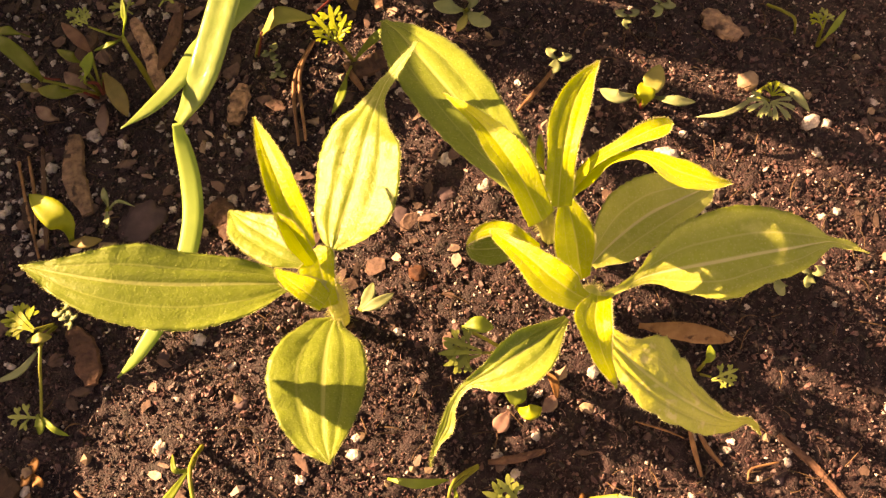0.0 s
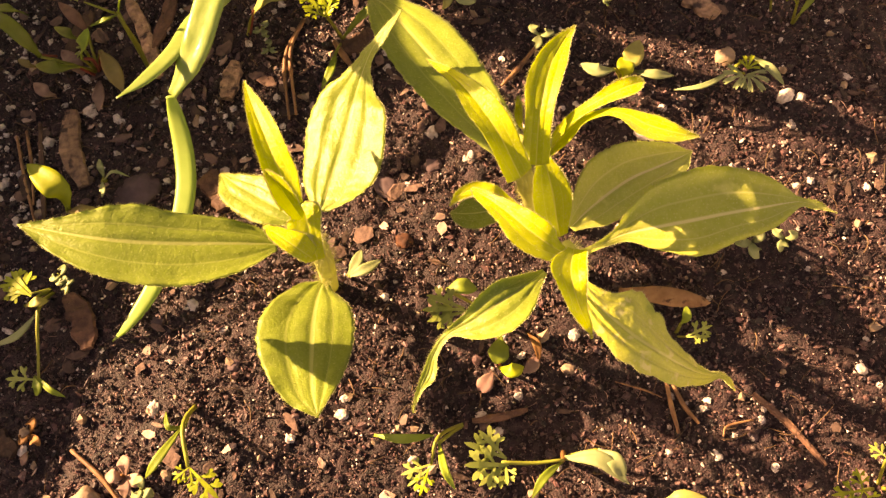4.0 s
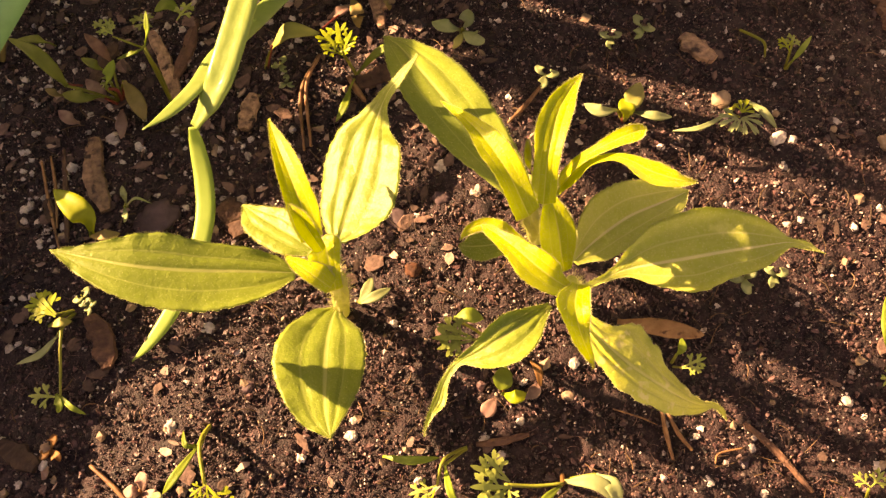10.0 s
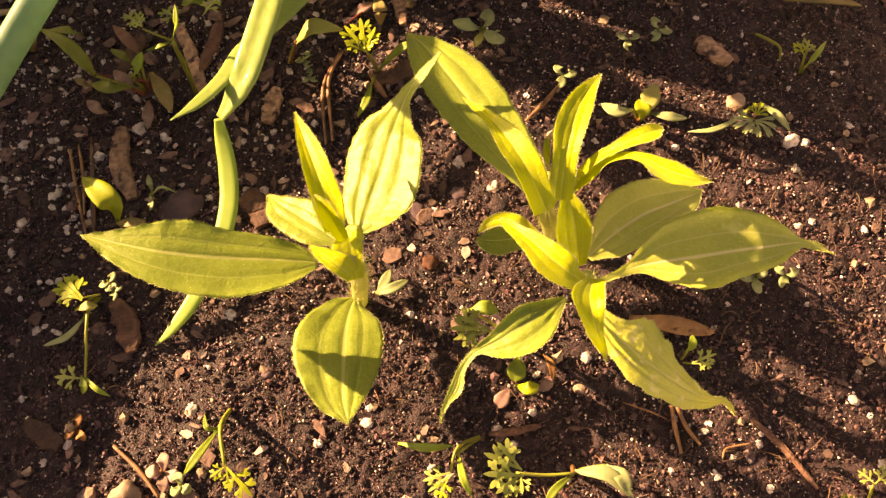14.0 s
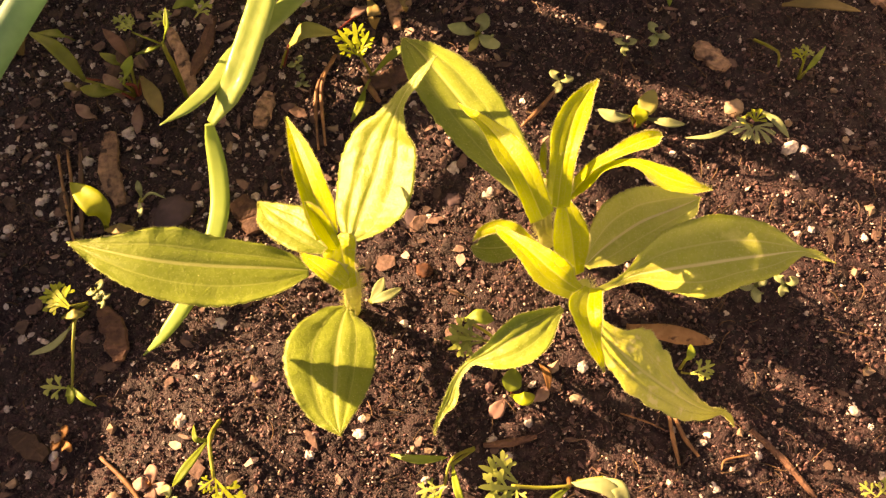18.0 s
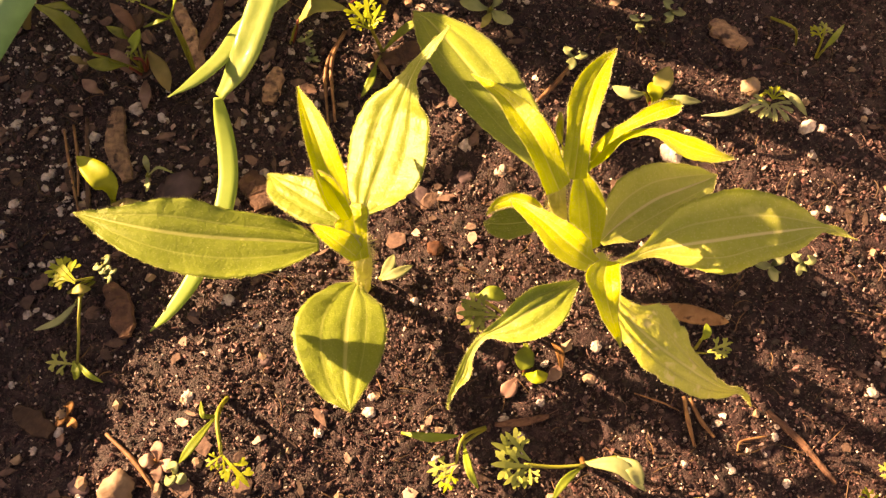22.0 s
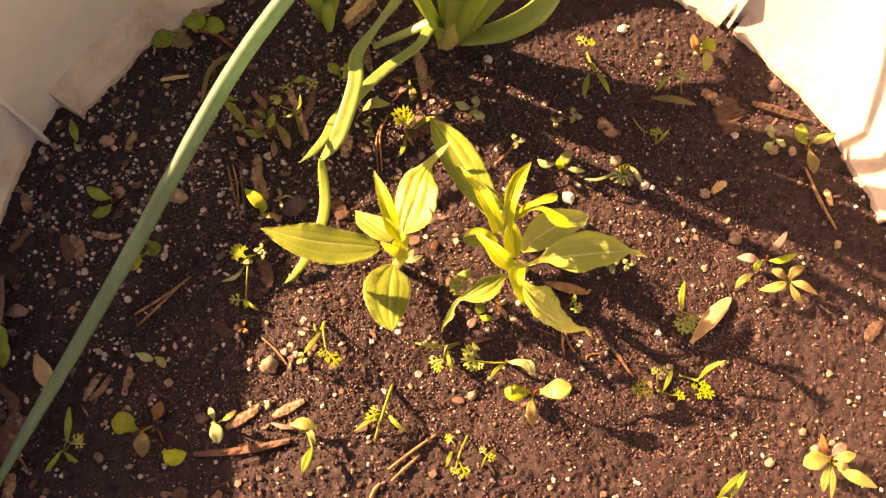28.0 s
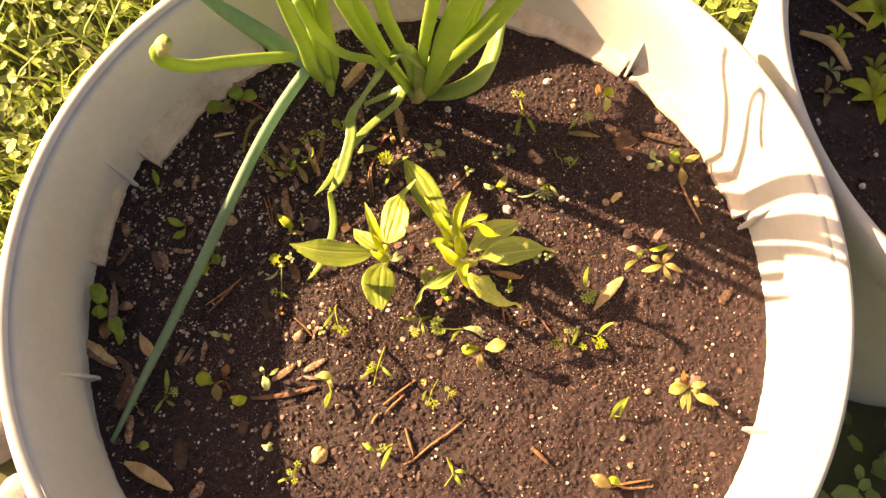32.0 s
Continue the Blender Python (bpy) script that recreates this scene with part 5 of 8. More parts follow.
s = seedling("feathery green seedling with finely cut leaves and strap cotyledons", "weed seedlings in the soil", (0.0190, -0.0135, 0))
frond(s, [(0.0130, -0.0214, 0.0260), (0.0048, -0.0225, 0.0300)], FERN)
frond(s, [(0.0130, -0.0211, 0.0260), (0.0057, -0.0195, 0.0300)], FERN)
frond(s, [(0.0128, -0.0219, 0.0260), (0.0057, -0.0246, 0.0290)], FERN)
sleaf(s, [(0.0093, -0.0127, 0.0140), (0.0125, -0.0126, 0.0160), (0.0160, -0.0129, 0.0140)], 0.0036, GREEN)
sstem(s, [(0.0190, -0.0135, 0.0000), (0.0130, -0.0214, 0.0260)], 0.0004, STEM)
s = seedling("feathery green seedling with finely cut leaves and strap cotyledons", "weed seedlings in the soil", (0.0131, -0.0379, 0))
sleaf(s, [(-0.0067, -0.0423, 0.0080), (-0.0004, -0.0438, 0.0110), (0.0059, -0.0429, 0.0090)], 0.0019, GREEN)
sstem(s, [(0.0134, -0.0375, 0.0000), (0.0069, -0.0433, 0.0110), (0.0052, -0.0489, 0.0100)], 0.0004, STEM)
sleaf(s, [(0.0069, -0.0443, 0.0080), (0.0080, -0.0502, 0.0110), (0.0101, -0.0541, 0.0090)], 0.0017, GREEN)
frond(s, [(0.0052, -0.0491, 0.0110), (-0.0009, -0.0509, 0.0100)], FERN)
frond(s, [(0.0048, -0.0500, 0.0110), (0.0028, -0.0551, 0.0100)], YELLOW)
frond(s, [(0.0052, -0.0497, 0.0110), (0.0004, -0.0532, 0.0100)], FERN)
s = seedling("feathery green seedling with a pale drooping strap cotyledon", "weed seedlings in the soil", (0.0335, -0.0463, 0))
frond(s, [(0.0204, -0.0495, 0.0180), (0.0122, -0.0469, 0.0220)], FERN)
frond(s, [(0.0200, -0.0492, 0.0180), (0.0150, -0.0446, 0.0220)], FERN)
frond(s, [(0.0204, -0.0503, 0.0180), (0.0147, -0.0549, 0.0210)], FERN)
frond(s, [(0.0207, -0.0507, 0.0180), (0.0121, -0.0513, 0.0230)], FERN)
frond(s, [(0.0200, -0.0501, 0.0180), (0.0201, -0.0549, 0.0210)], FERN)
sstem(s, [(0.0196, -0.0491, 0.0120), (0.0263, -0.0491, 0.0100), (0.0324, -0.0486, 0.0100)], 0.0004, STEM)
sleaf(s, [(0.0327, -0.0481, 0.0080), (0.0395, -0.0490, 0.0110), (0.0452, -0.0538, 0.0090)], 0.0034, SAGE)
sleaf(s, [(0.0320, -0.0489, 0.0080), (0.0279, -0.0524, 0.0110), (0.0254, -0.0561, 0.0090)], 0.0019, GREEN)
sleaf(s, [(0.0395, -0.0466, 0.0080), (0.0424, -0.0493, 0.0110), (0.0443, -0.0533, 0.0090)], 0.0034, SAGE)
sstem(s, [(0.0338, -0.0444, 0.0000), (0.0322, -0.0487, 0.0100)], 0.0006, DRY)
s = seedling("feathery green seedling with finely cut leaves and strap cotyledons", "weed seedlings in the soil", (0.0611, -0.0192, 0))
frond(s, [(0.0577, -0.0264, 0.0200), (0.0626, -0.0249, 0.0220)], FERN)
frond(s, [(0.0577, -0.0266, 0.0200), (0.0622, -0.0269, 0.0210)], FERN)
sleaf(s, [(0.0600, -0.0200, 0.0080), (0.0607, -0.0194, 0.0110), (0.0615, -0.0163, 0.0090)], 0.0020, GREEN)
sstem(s, [(0.0611, -0.0192, 0.0000), (0.0613, -0.0227, 0.0080)], 0.0003, STEM)
s = seedling("pair of small oval seed leaves lying flat on the soil", "weed seedlings in the soil", (-0.0136, -0.0032, 0))
sleaf(s, [(-0.0138, -0.0040, 0.0020), (-0.0117, -0.0018, 0.0040), (-0.0106, 0.0019, 0.0030)], 0.0028, SAGE)
sleaf(s, [(-0.0132, -0.0047, 0.0030), (-0.0095, -0.0033, 0.0040), (-0.0059, -0.0004, 0.0020)], 0.0027, SAGE)
s = seedling("small rounded seedling among pale dry petals", "weed seedlings in the soil", (0.0207, -0.0261, 0))
sleaf(s, [(0.0207, -0.0217, 0.0080), (0.0201, -0.0259, 0.0110), (0.0193, -0.0281, 0.0090)], 0.0046, GREEN)
sleaf(s, [(0.0202, -0.0286, 0.0080), (0.0225, -0.0301, 0.0110), (0.0253, -0.0288, 0.0090)], 0.0032, YELLOW)
sleaf(s, [(0.0190, -0.0275, 0.0030), (0.0172, -0.0302, 0.0040), (0.0157, -0.0320, 0.0030)], 0.0037, PETAL)
sleaf(s, [(0.0257, -0.0280, 0.0030), (0.0277, -0.0266, 0.0040), (0.0289, -0.0242, 0.0030)], 0.0031, PETAL)
sleaf(s, [(0.0274, -0.0187, 0.0030), (0.0290, -0.0220, 0.0050), (0.0294, -0.0255, 0.0030)], 0.0019, DRY)
sstem(s, [(0.0207, -0.0261, 0.0000), (0.0205, -0.0257, 0.0080)], 0.0003, RED)
s = seedling("four-leaved green seedling with a red base", "weed seedlings in the soil", (0.0556, 0.0483, 0))
sleaf(s, [(0.0534, 0.0459, 0.0080), (0.0558, 0.0470, 0.0110), (0.0588, 0.0536, 0.0090)], 0.0052, PALE)
sleaf(s, [(0.0520, 0.0459, 0.0080), (0.0474, 0.0439, 0.0110), (0.0437, 0.0473, 0.0090)], 0.0037, SAGE)
sleaf(s, [(0.0567, 0.0452, 0.0080), (0.0609, 0.0422, 0.0110), (0.0660, 0.0429, 0.0090)], 0.0027, SAGE)
sleaf(s, [(0.0541, 0.0435, 0.0080), (0.0542, 0.0444, 0.0110), (0.0537, 0.0487, 0.0090)], 0.0043, YELLOW)
sstem(s, [(0.0555, 0.0481, 0.0000), (0.0545, 0.0459, 0.0070)], 0.0006, RED)
s = seedling("four-leaved pale green seedling", "weed seedlings in the soil", (0.0124, 0.0767, 0))
sleaf(s, [(0.0130, 0.0717, 0.0080), (0.0155, 0.0672, 0.0110), (0.0186, 0.0681, 0.0090)], 0.0048, SAGE)
sleaf(s, [(0.0119, 0.0722, 0.0080), (0.0084, 0.0712, 0.0110), (0.0043, 0.0741, 0.0090)], 0.0043, SAGE)
sleaf(s, [(0.0130, 0.0726, 0.0080), (0.0137, 0.0732, 0.0110), (0.0143, 0.0783, 0.0090)], 0.0042, SAGE)
sleaf(s, [(0.0126, 0.0711, 0.0080), (0.0113, 0.0661, 0.0110), (0.0098, 0.0651, 0.0090)], 0.0024, PALE)
sstem(s, [(0.0124, 0.0761, -0.0000), (0.0126, 0.0717, 0.0080)], 0.0005, STEM)
s = seedling("tiny clover-like seedling with three round leaflets", "weed seedlings in the soil", (0.0550, 0.0740, 0))
sleaf(s, [(0.0526, 0.0689, 0.0080), (0.0533, 0.0674, 0.0110), (0.0553, 0.0698, 0.0090)], 0.0024, SAGE)
sleaf(s, [(0.0526, 0.0689, 0.0080), (0.0516, 0.0647, 0.0110), (0.0518, 0.0644, 0.0090)], 0.0024, SAGE)
sleaf(s, [(0.0526, 0.0689, 0.0080), (0.0506, 0.0675, 0.0110), (0.0498, 0.0700, 0.0090)], 0.0024, SAGE)
sstem(s, [(0.0550, 0.0740, 0.0000), (0.0526, 0.0689, 0.0080)], 0.0002, STEM)
s = seedling("tiny clover-like seedling with three round leaflets", "weed seedlings in the soil", (0.0640, 0.0775, 0))
sleaf(s, [(0.0612, 0.0723, 0.0080), (0.0598, 0.0720, 0.0110), (0.0598, 0.0757, 0.0090)], 0.0029, SAGE)
sleaf(s, [(0.0612, 0.0723, 0.0080), (0.0621, 0.0697, 0.0110), (0.0645, 0.0710, 0.0090)], 0.0029, SAGE)
sleaf(s, [(0.0612, 0.0723, 0.0080), (0.0593, 0.0680, 0.0110), (0.0587, 0.0677, 0.0090)], 0.0029, SAGE)
sstem(s, [(0.0640, 0.0775, 0.0000), (0.0612, 0.0723, 0.0080)], 0.0002, STEM)
s = seedling("tiny clover-like seedling with three round leaflets", "weed seedlings in the soil", (0.0360, 0.0616, 0))
sleaf(s, [(0.0343, 0.0570, 0.0080), (0.0332, 0.0528, 0.0110), (0.0327, 0.0523, 0.0090)], 0.0028, SAGE)
sleaf(s, [(0.0343, 0.0570, 0.0080), (0.0329, 0.0565, 0.0110), (0.0321, 0.0596, 0.0090)], 0.0028, SAGE)
sleaf(s, [(0.0343, 0.0570, 0.0080), (0.0356, 0.0553, 0.0110), (0.0377, 0.0573, 0.0090)], 0.0028, SAGE)
sstem(s, [(0.0360, 0.0616, 0.0000), (0.0343, 0.0570, 0.0080)], 0.0002, STEM)
s = seedling("tiny clover-like seedling with three round leaflets", "weed seedlings in the soil", (-0.0373, 0.0665, 0))
sleaf(s, [(-0.0362, 0.0617, 0.0080), (-0.0351, 0.0608, 0.0110), (-0.0350, 0.0637, 0.0090)], 0.0020, SAGE)
sleaf(s, [(-0.0362, 0.0617, 0.0080), (-0.0347, 0.0582, 0.0110), (-0.0344, 0.0584, 0.0090)], 0.0020, SAGE)
sleaf(s, [(-0.0362, 0.0617, 0.0080), (-0.0367, 0.0593, 0.0110), (-0.0384, 0.0605, 0.0090)], 0.0020, SAGE)
sstem(s, [(-0.0373, 0.0665, 0.0000), (-0.0362, 0.0617, 0.0080)], 0.0002, STEM)
s = seedling("tiny clover-like seedling with three round leaflets", "weed seedlings in the soil", (-0.0353, 0.0605, 0))
sleaf(s, [(-0.0342, 0.0559, 0.0080), (-0.0345, 0.0531, 0.0110), (-0.0359, 0.0538, 0.0090)], 0.0018, SAGE)
sleaf(s, [(-0.0342, 0.0559, 0.0080), (-0.0337, 0.0551, 0.0110), (-0.0342, 0.0580, 0.0090)], 0.0018, SAGE)
sleaf(s, [(-0.0342, 0.0559, 0.0080), (-0.0325, 0.0532, 0.0110), (-0.0318, 0.0540, 0.0090)], 0.0018, SAGE)
sstem(s, [(-0.0353, 0.0605, 0.0000), (-0.0342, 0.0559, 0.0080)], 0.0002, STEM)
s = seedling("tiny clover-like seedling with three round leaflets", "weed seedlings in the soil", (0.0816, 0.0010, 0))
sleaf(s, [(0.0783, -0.0014, 0.0080), (0.0754, -0.0023, 0.0110), (0.0743, -0.0010, 0.0090)], 0.0030, SAGE)
sleaf(s, [(0.0783, -0.0014, 0.0080), (0.0787, -0.0012, 0.0110), (0.0809, 0.0012, 0.0090)], 0.0030, SAGE)
sleaf(s, [(0.0783, -0.0014, 0.0080), (0.0776, -0.0046, 0.0110), (0.0789, -0.0057, 0.0090)], 0.0030, SAGE)
sstem(s, [(0.0816, 0.0010, 0.0000), (0.0783, -0.0014, 0.0080)], 0.0002, STEM)
s = seedling("tiny clover-like seedling with three round leaflets", "weed seedlings in the soil", (0.0894, 0.0019, 0))
sleaf(s, [(0.0857, -0.0005, 0.0080), (0.0839, -0.0035, 0.0110), (0.0841, -0.0043, 0.0090)], 0.0025, SAGE)
sleaf(s, [(0.0857, -0.0005, 0.0080), (0.0836, -0.0006, 0.0110), (0.0834, 0.0015, 0.0090)], 0.0025, SAGE)
sleaf(s, [(0.0857, -0.0005, 0.0080), (0.0861, -0.0012, 0.0110), (0.0885, 0.0003, 0.0090)], 0.0025, SAGE)
sstem(s, [(0.0894, 0.0019, 0.0000), (0.0857, -0.0005, 0.0080)], 0.0002, STEM)
s = seedling("tiny clover-like seedling with three round leaflets", "weed seedlings in the soil", (-0.0814, -0.0019, 0))
sleaf(s, [(-0.0786, -0.0042, 0.0080), (-0.0770, -0.0041, 0.0110), (-0.0777, -0.0019, 0.0090)], 0.0020, SAGE)
sleaf(s, [(-0.0786, -0.0042, 0.0080), (-0.0762, -0.0064, 0.0110), (-0.0761, -0.0066, 0.0090)], 0.0020, SAGE)
sleaf(s, [(-0.0786, -0.0042, 0.0080), (-0.0784, -0.0058, 0.0110), (-0.0805, -0.0054, 0.0090)], 0.0020, SAGE)
sstem(s, [(-0.0814, -0.0019, 0.0000), (-0.0786, -0.0042, 0.0080)], 0.0002, STEM)
s = seedling("tiny clover-like seedling with three round leaflets", "weed seedlings in the soil", (-0.0801, -0.0041, 0))
sleaf(s, [(-0.0772, -0.0063, 0.0080), (-0.0751, -0.0069, 0.0110), (-0.0751, -0.0055, 0.0090)], 0.0018, SAGE)
sleaf(s, [(-0.0772, -0.0063, 0.0080), (-0.0757, -0.0087, 0.0110), (-0.0764, -0.0091, 0.0090)], 0.0018, SAGE)
sleaf(s, [(-0.0772, -0.0063, 0.0080), (-0.0770, -0.0070, 0.0110), (-0.0790, -0.0057, 0.0090)], 0.0018, SAGE)
sstem(s, [(-0.0801, -0.0041, 0.0000), (-0.0772, -0.0063, 0.0080)], 0.0002, STEM)
s = seedling("star-shaped green seedling with finger-like leaf lobes and a long strap leaf", "weed seedlings in the soil", (0.0841, 0.0506, 0))
fan(s, (0.0818, 0.0410, 0.0110), 205, 0.0056, SAGE)
fan(s, (0.0828, 0.0408, 0.0115), 300, 0.0060, SAGE)
fan(s, (0.0826, 0.0418, 0.0125), 62, 0.0040, YELLOW)
sleaf(s, [(0.0862, 0.0482, 0.0080), (0.0888, 0.0428, 0.0110), (0.0921, 0.0391, 0.0090)], 0.0023, SAGE)
sleaf(s, [(0.0819, 0.0453, 0.0080), (0.0726, 0.0386, 0.0110), (0.0655, 0.0388, 0.0090)], 0.0014, SAGE)
sstem(s, [(0.0838, 0.0506, 0.0000), (0.0822, 0.0413, 0.0100)], 0.0004, STEM)
s = seedling("withered seed head with pale papery petals", "weed seedlings in the soil", (-0.0619, -0.0486, 0))
sleaf(s, [(-0.0606, -0.0486, 0.0030), (-0.0573, -0.0498, 0.0060), (-0.0559, -0.0500, 0.0040)], 0.0030, PETAL)
sleaf(s, [(-0.0606, -0.0486, 0.0030), (-0.0595, -0.0515, 0.0060), (-0.0601, -0.0531, 0.0040)], 0.0030, PETAL)
sleaf(s, [(-0.0606, -0.0486, 0.0030), (-0.0618, -0.0489, 0.0060), (-0.0645, -0.0485, 0.0040)], 0.0030, PETAL)
sleaf(s, [(-0.0606, -0.0486, 0.0030), (-0.0601, -0.0466, 0.0060), (-0.0613, -0.0443, 0.0040)], 0.0030, PETAL)
sstem(s, [(-0.0619, -0.0486, 0.0000), (-0.0602, -0.0487, 0.0040)], 0.0004, DRY)
s = seedling("tiny clover-like seedling with three round leaflets", "weed seedlings in the soil", (-0.0569, -0.0515, 0))
sleaf(s, [(-0.0546, -0.0522, 0.0080), (-0.0523, -0.0534, 0.0110), (-0.0515, -0.0537, 0.0090)], 0.0025, SAGE)
sleaf(s, [(-0.0546, -0.0522, 0.0080), (-0.0546, -0.0536, 0.0110), (-0.0562, -0.0543, 0.0090)], 0.0025, SAGE)
sleaf(s, [(-0.0546, -0.0522, 0.0080), (-0.0543, -0.0513, 0.0110), (-0.0556, -0.0497, 0.0090)], 0.0025, SAGE)
sstem(s, [(-0.0569, -0.0515, 0.0000), (-0.0546, -0.0522, 0.0080)], 0.0002, STEM)
s = seedling("withered brown floret on the soil", "weed seedlings in the soil", (-0.0847, -0.0384, 0))
sleaf(s, [(-0.0834, -0.0386, 0.0030), (-0.0802, -0.0410, 0.0070), (-0.0800, -0.0418, 0.0050)], 0.0023, DRY)
sleaf(s, [(-0.0834, -0.0386, 0.0030), (-0.0829, -0.0405, 0.0070), (-0.0848, -0.0409, 0.0050)], 0.0023, DRY)
sleaf(s, [(-0.0834, -0.0386, 0.0030), (-0.0816, -0.0375, 0.0070), (-0.0826, -0.0355, 0.0050)], 0.0023, DRY)
sleaf(s, [(-0.0833, -0.0425, 0.0030), (-0.0830, -0.0444, 0.0050), (-0.0842, -0.0455, 0.0030)], 0.0020, PETAL)
s = seedling("thin upright feathery seedling", "weed seedlings in the soil", (0.1016, 0.0638, 0))
sstem(s, [(0.1015, 0.0634, -0.0000), (0.0985, 0.0622, 0.0120)], 0.0004, STEM)
frond(s, [(0.0983, 0.0612, 0.0110), (0.0974, 0.0667, 0.0100)], YELLOW)
frond(s, [(0.0987, 0.0619, 0.0110), (0.1008, 0.0674, 0.0100)], FERN)
sleaf(s, [(0.0997, 0.0602, 0.0080), (0.1018, 0.0621, 0.0110), (0.1060, 0.0678, 0.0090)], 0.0016, GREEN)
s = seedling("thin bent green shoot", "weed seedlings in the soil", (0.0905, 0.0795, 0))
sstem(s, [(0.0905, 0.0795, 0.0000), (0.0913, 0.0675, 0.0080), (0.0940, 0.0668, 0.0060), (0.0955, 0.0664, 0.0010)], 0.0004, STEM)
s = seedling("leafy seedling clump with olive, reddish and browned leaves", "weed seedlings in the soil", (-0.0816, 0.0571, 0))
sleaf(s, [(-0.0914, 0.0543, 0.0100), (-0.0929, 0.0553, 0.0160), (-0.0969, 0.0582, 0.0200), (-0.1055, 0.0640, 0.0180)], 0.0039, OLIVE)
sleaf(s, [(-0.0956, 0.0659, 0.0120), (-0.0973, 0.0634, 0.0180), (-0.1051, 0.0645, 0.0160)], 0.0025, OLIVE)
sleaf(s, [(-0.0816, 0.0577, 0.0120), (-0.0831, 0.0576, 0.0150), (-0.0877, 0.0610, 0.0130)], 0.0026, OLIVE)
sleaf(s, [(-0.0811, 0.0534, 0.0100), (-0.0789, 0.0541, 0.0150), (-0.0785, 0.0595, 0.0140)], 0.0031, GREEN)
sleaf(s, [(-0.0822, 0.0516, 0.0090), (-0.0851, 0.0484, 0.0140), (-0.0918, 0.0513, 0.0110)], 0.0041, OLIVE)
sleaf(s, [(-0.0931, 0.0527, 0.0080), (-0.0945, 0.0523, 0.0100), (-0.0977, 0.0544, 0.0090)], 0.0021, DRYGREEN)
sleaf(s, [(-0.0836, 0.0662, 0.0040), (-0.0860, 0.0682, 0.0080), (-0.0923, 0.0752, 0.0050)], 0.0033, PETAL_DARK)
sleaf(s, [(-0.0846, 0.0552, 0.0030), (-0.0867, 0.0576, 0.0060), (-0.0914, 0.0629, 0.0040)], 0.0041, PETAL)
sleaf(s, [(-0.0789, 0.0591, 0.0050), (-0.0726, 0.0496, 0.0100), (-0.0709, 0.0456, 0.0060)], 0.0043, DRYGREEN)
sleaf(s, [(-0.0803, 0.0532, 0.0030), (-0.0781, 0.0460, 0.0070), (-0.0788, 0.0433, 0.0040)], 0.0033, PETAL)
sleaf(s, [(-0.0913, 0.0495, 0.0030), (-0.0931, 0.0492, 0.0060), (-0.0973, 0.0529, 0.0040)], 0.0034, PETAL)
sstem(s, [(-0.0816, 0.0571, 0.0000), (-0.0791, 0.0545, 0.0080), (-0.0807, 0.0538, 0.0100)], 0.0005, RED)
sstem(s, [(-0.0816, 0.0571, 0.0000), (-0.0789, 0.0566, 0.0050), (-0.0781, 0.0581, 0.0060)], 0.0004, RED)
sstem(s, [(-0.0819, 0.0567, -0.0000), (-0.0816, 0.0516, 0.0090)], 0.0004, RED)
sstem(s, [(-0.0888, 0.0565, 0.0080), (-0.0925, 0.0561, 0.0100), (-0.0968, 0.0593, 0.0120)], 0.0003, RED)
s = seedling("tall thin feathery seedling leaning over the soil", "weed seedlings in the soil", (-0.0677, 0.0565, 0))
sstem(s, [(-0.0677, 0.0565, 0.0000), (-0.0658, 0.0550, 0.0120), (-0.0654, 0.0541, 0.0200), (-0.0660, 0.0543, 0.0260)], 0.00032, STEM)
sstem(s, [(-0.0677, 0.0574, 0.0220), (-0.0701, 0.0563, 0.0260), (-0.0736, 0.0568, 0.0280)], 0.00028, STEM)
sleaf(s, [(-0.0668, 0.0562, 0.0240), (-0.0643, 0.0565, 0.0300), (-0.0644, 0.0605, 0.0320)], 0.0014, GREEN)
sleaf(s, [(-0.0677, 0.0570, 0.0220), (-0.0688, 0.0526, 0.0260), (-0.0740, 0.0539, 0.0220)], 0.0014, GREEN)
frond(s, [(-0.0733, 0.0568, 0.0280), (-0.0761, 0.0576, 0.0290)], FERN)
frond(s, [(-0.0733, 0.0568, 0.0280), (-0.0755, 0.0608, 0.0290)], FERN)
frond(s, [(-0.0733, 0.0568, 0.0280), (-0.0782, 0.0600, 0.0290)], FERN)
frond(s, [(-0.0733, 0.0568, 0.0280), (-0.0743, 0.0597, 0.0290)], FERN)
s = seedling("yellow-green spoon-shaped seedling leaf with a short twin", "weed seedlings in the soil", (-0.0817, 0.0149, 0))
sleaf(s, [(-0.0788, 0.0120, 0.0080), (-0.0790, 0.0141, 0.0160), (-0.0866, 0.0205, 0.0160)], 0.0061, YELLOW)
sleaf(s, [(-0.0793, 0.0117, 0.0080), (-0.0748, 0.0106, 0.0110), (-0.0716, 0.0119, 0.0090)], 0.0029, DRYGREEN)
sstem(s, [(-0.0817, 0.0149, 0.0000), (-0.0789, 0.0123, 0.0080)], 0.0004, STEM)
s = seedling("feathery yellow seedling with two green straps", "weed seedlings in the soil", (-0.0164, 0.0639, 0))
frond(s, [(-0.0177, 0.0541, 0.0220), (-0.0232, 0.0605, 0.0240)], YELLOW)
frond(s, [(-0.0177, 0.0541, 0.0220), (-0.0193, 0.0629, 0.0240)], YELLOW)
frond(s, [(-0.0177, 0.0541, 0.0220), (-0.0152, 0.0601, 0.0240)], YELLOW)
frond(s, [(-0.0177, 0.0541, 0.0220), (-0.0226, 0.0549, 0.0240)], YELLOW)
frond(s, [(-0.0177, 0.0541, 0.0220), (-0.0154, 0.0549, 0.0240)], YELLOW)
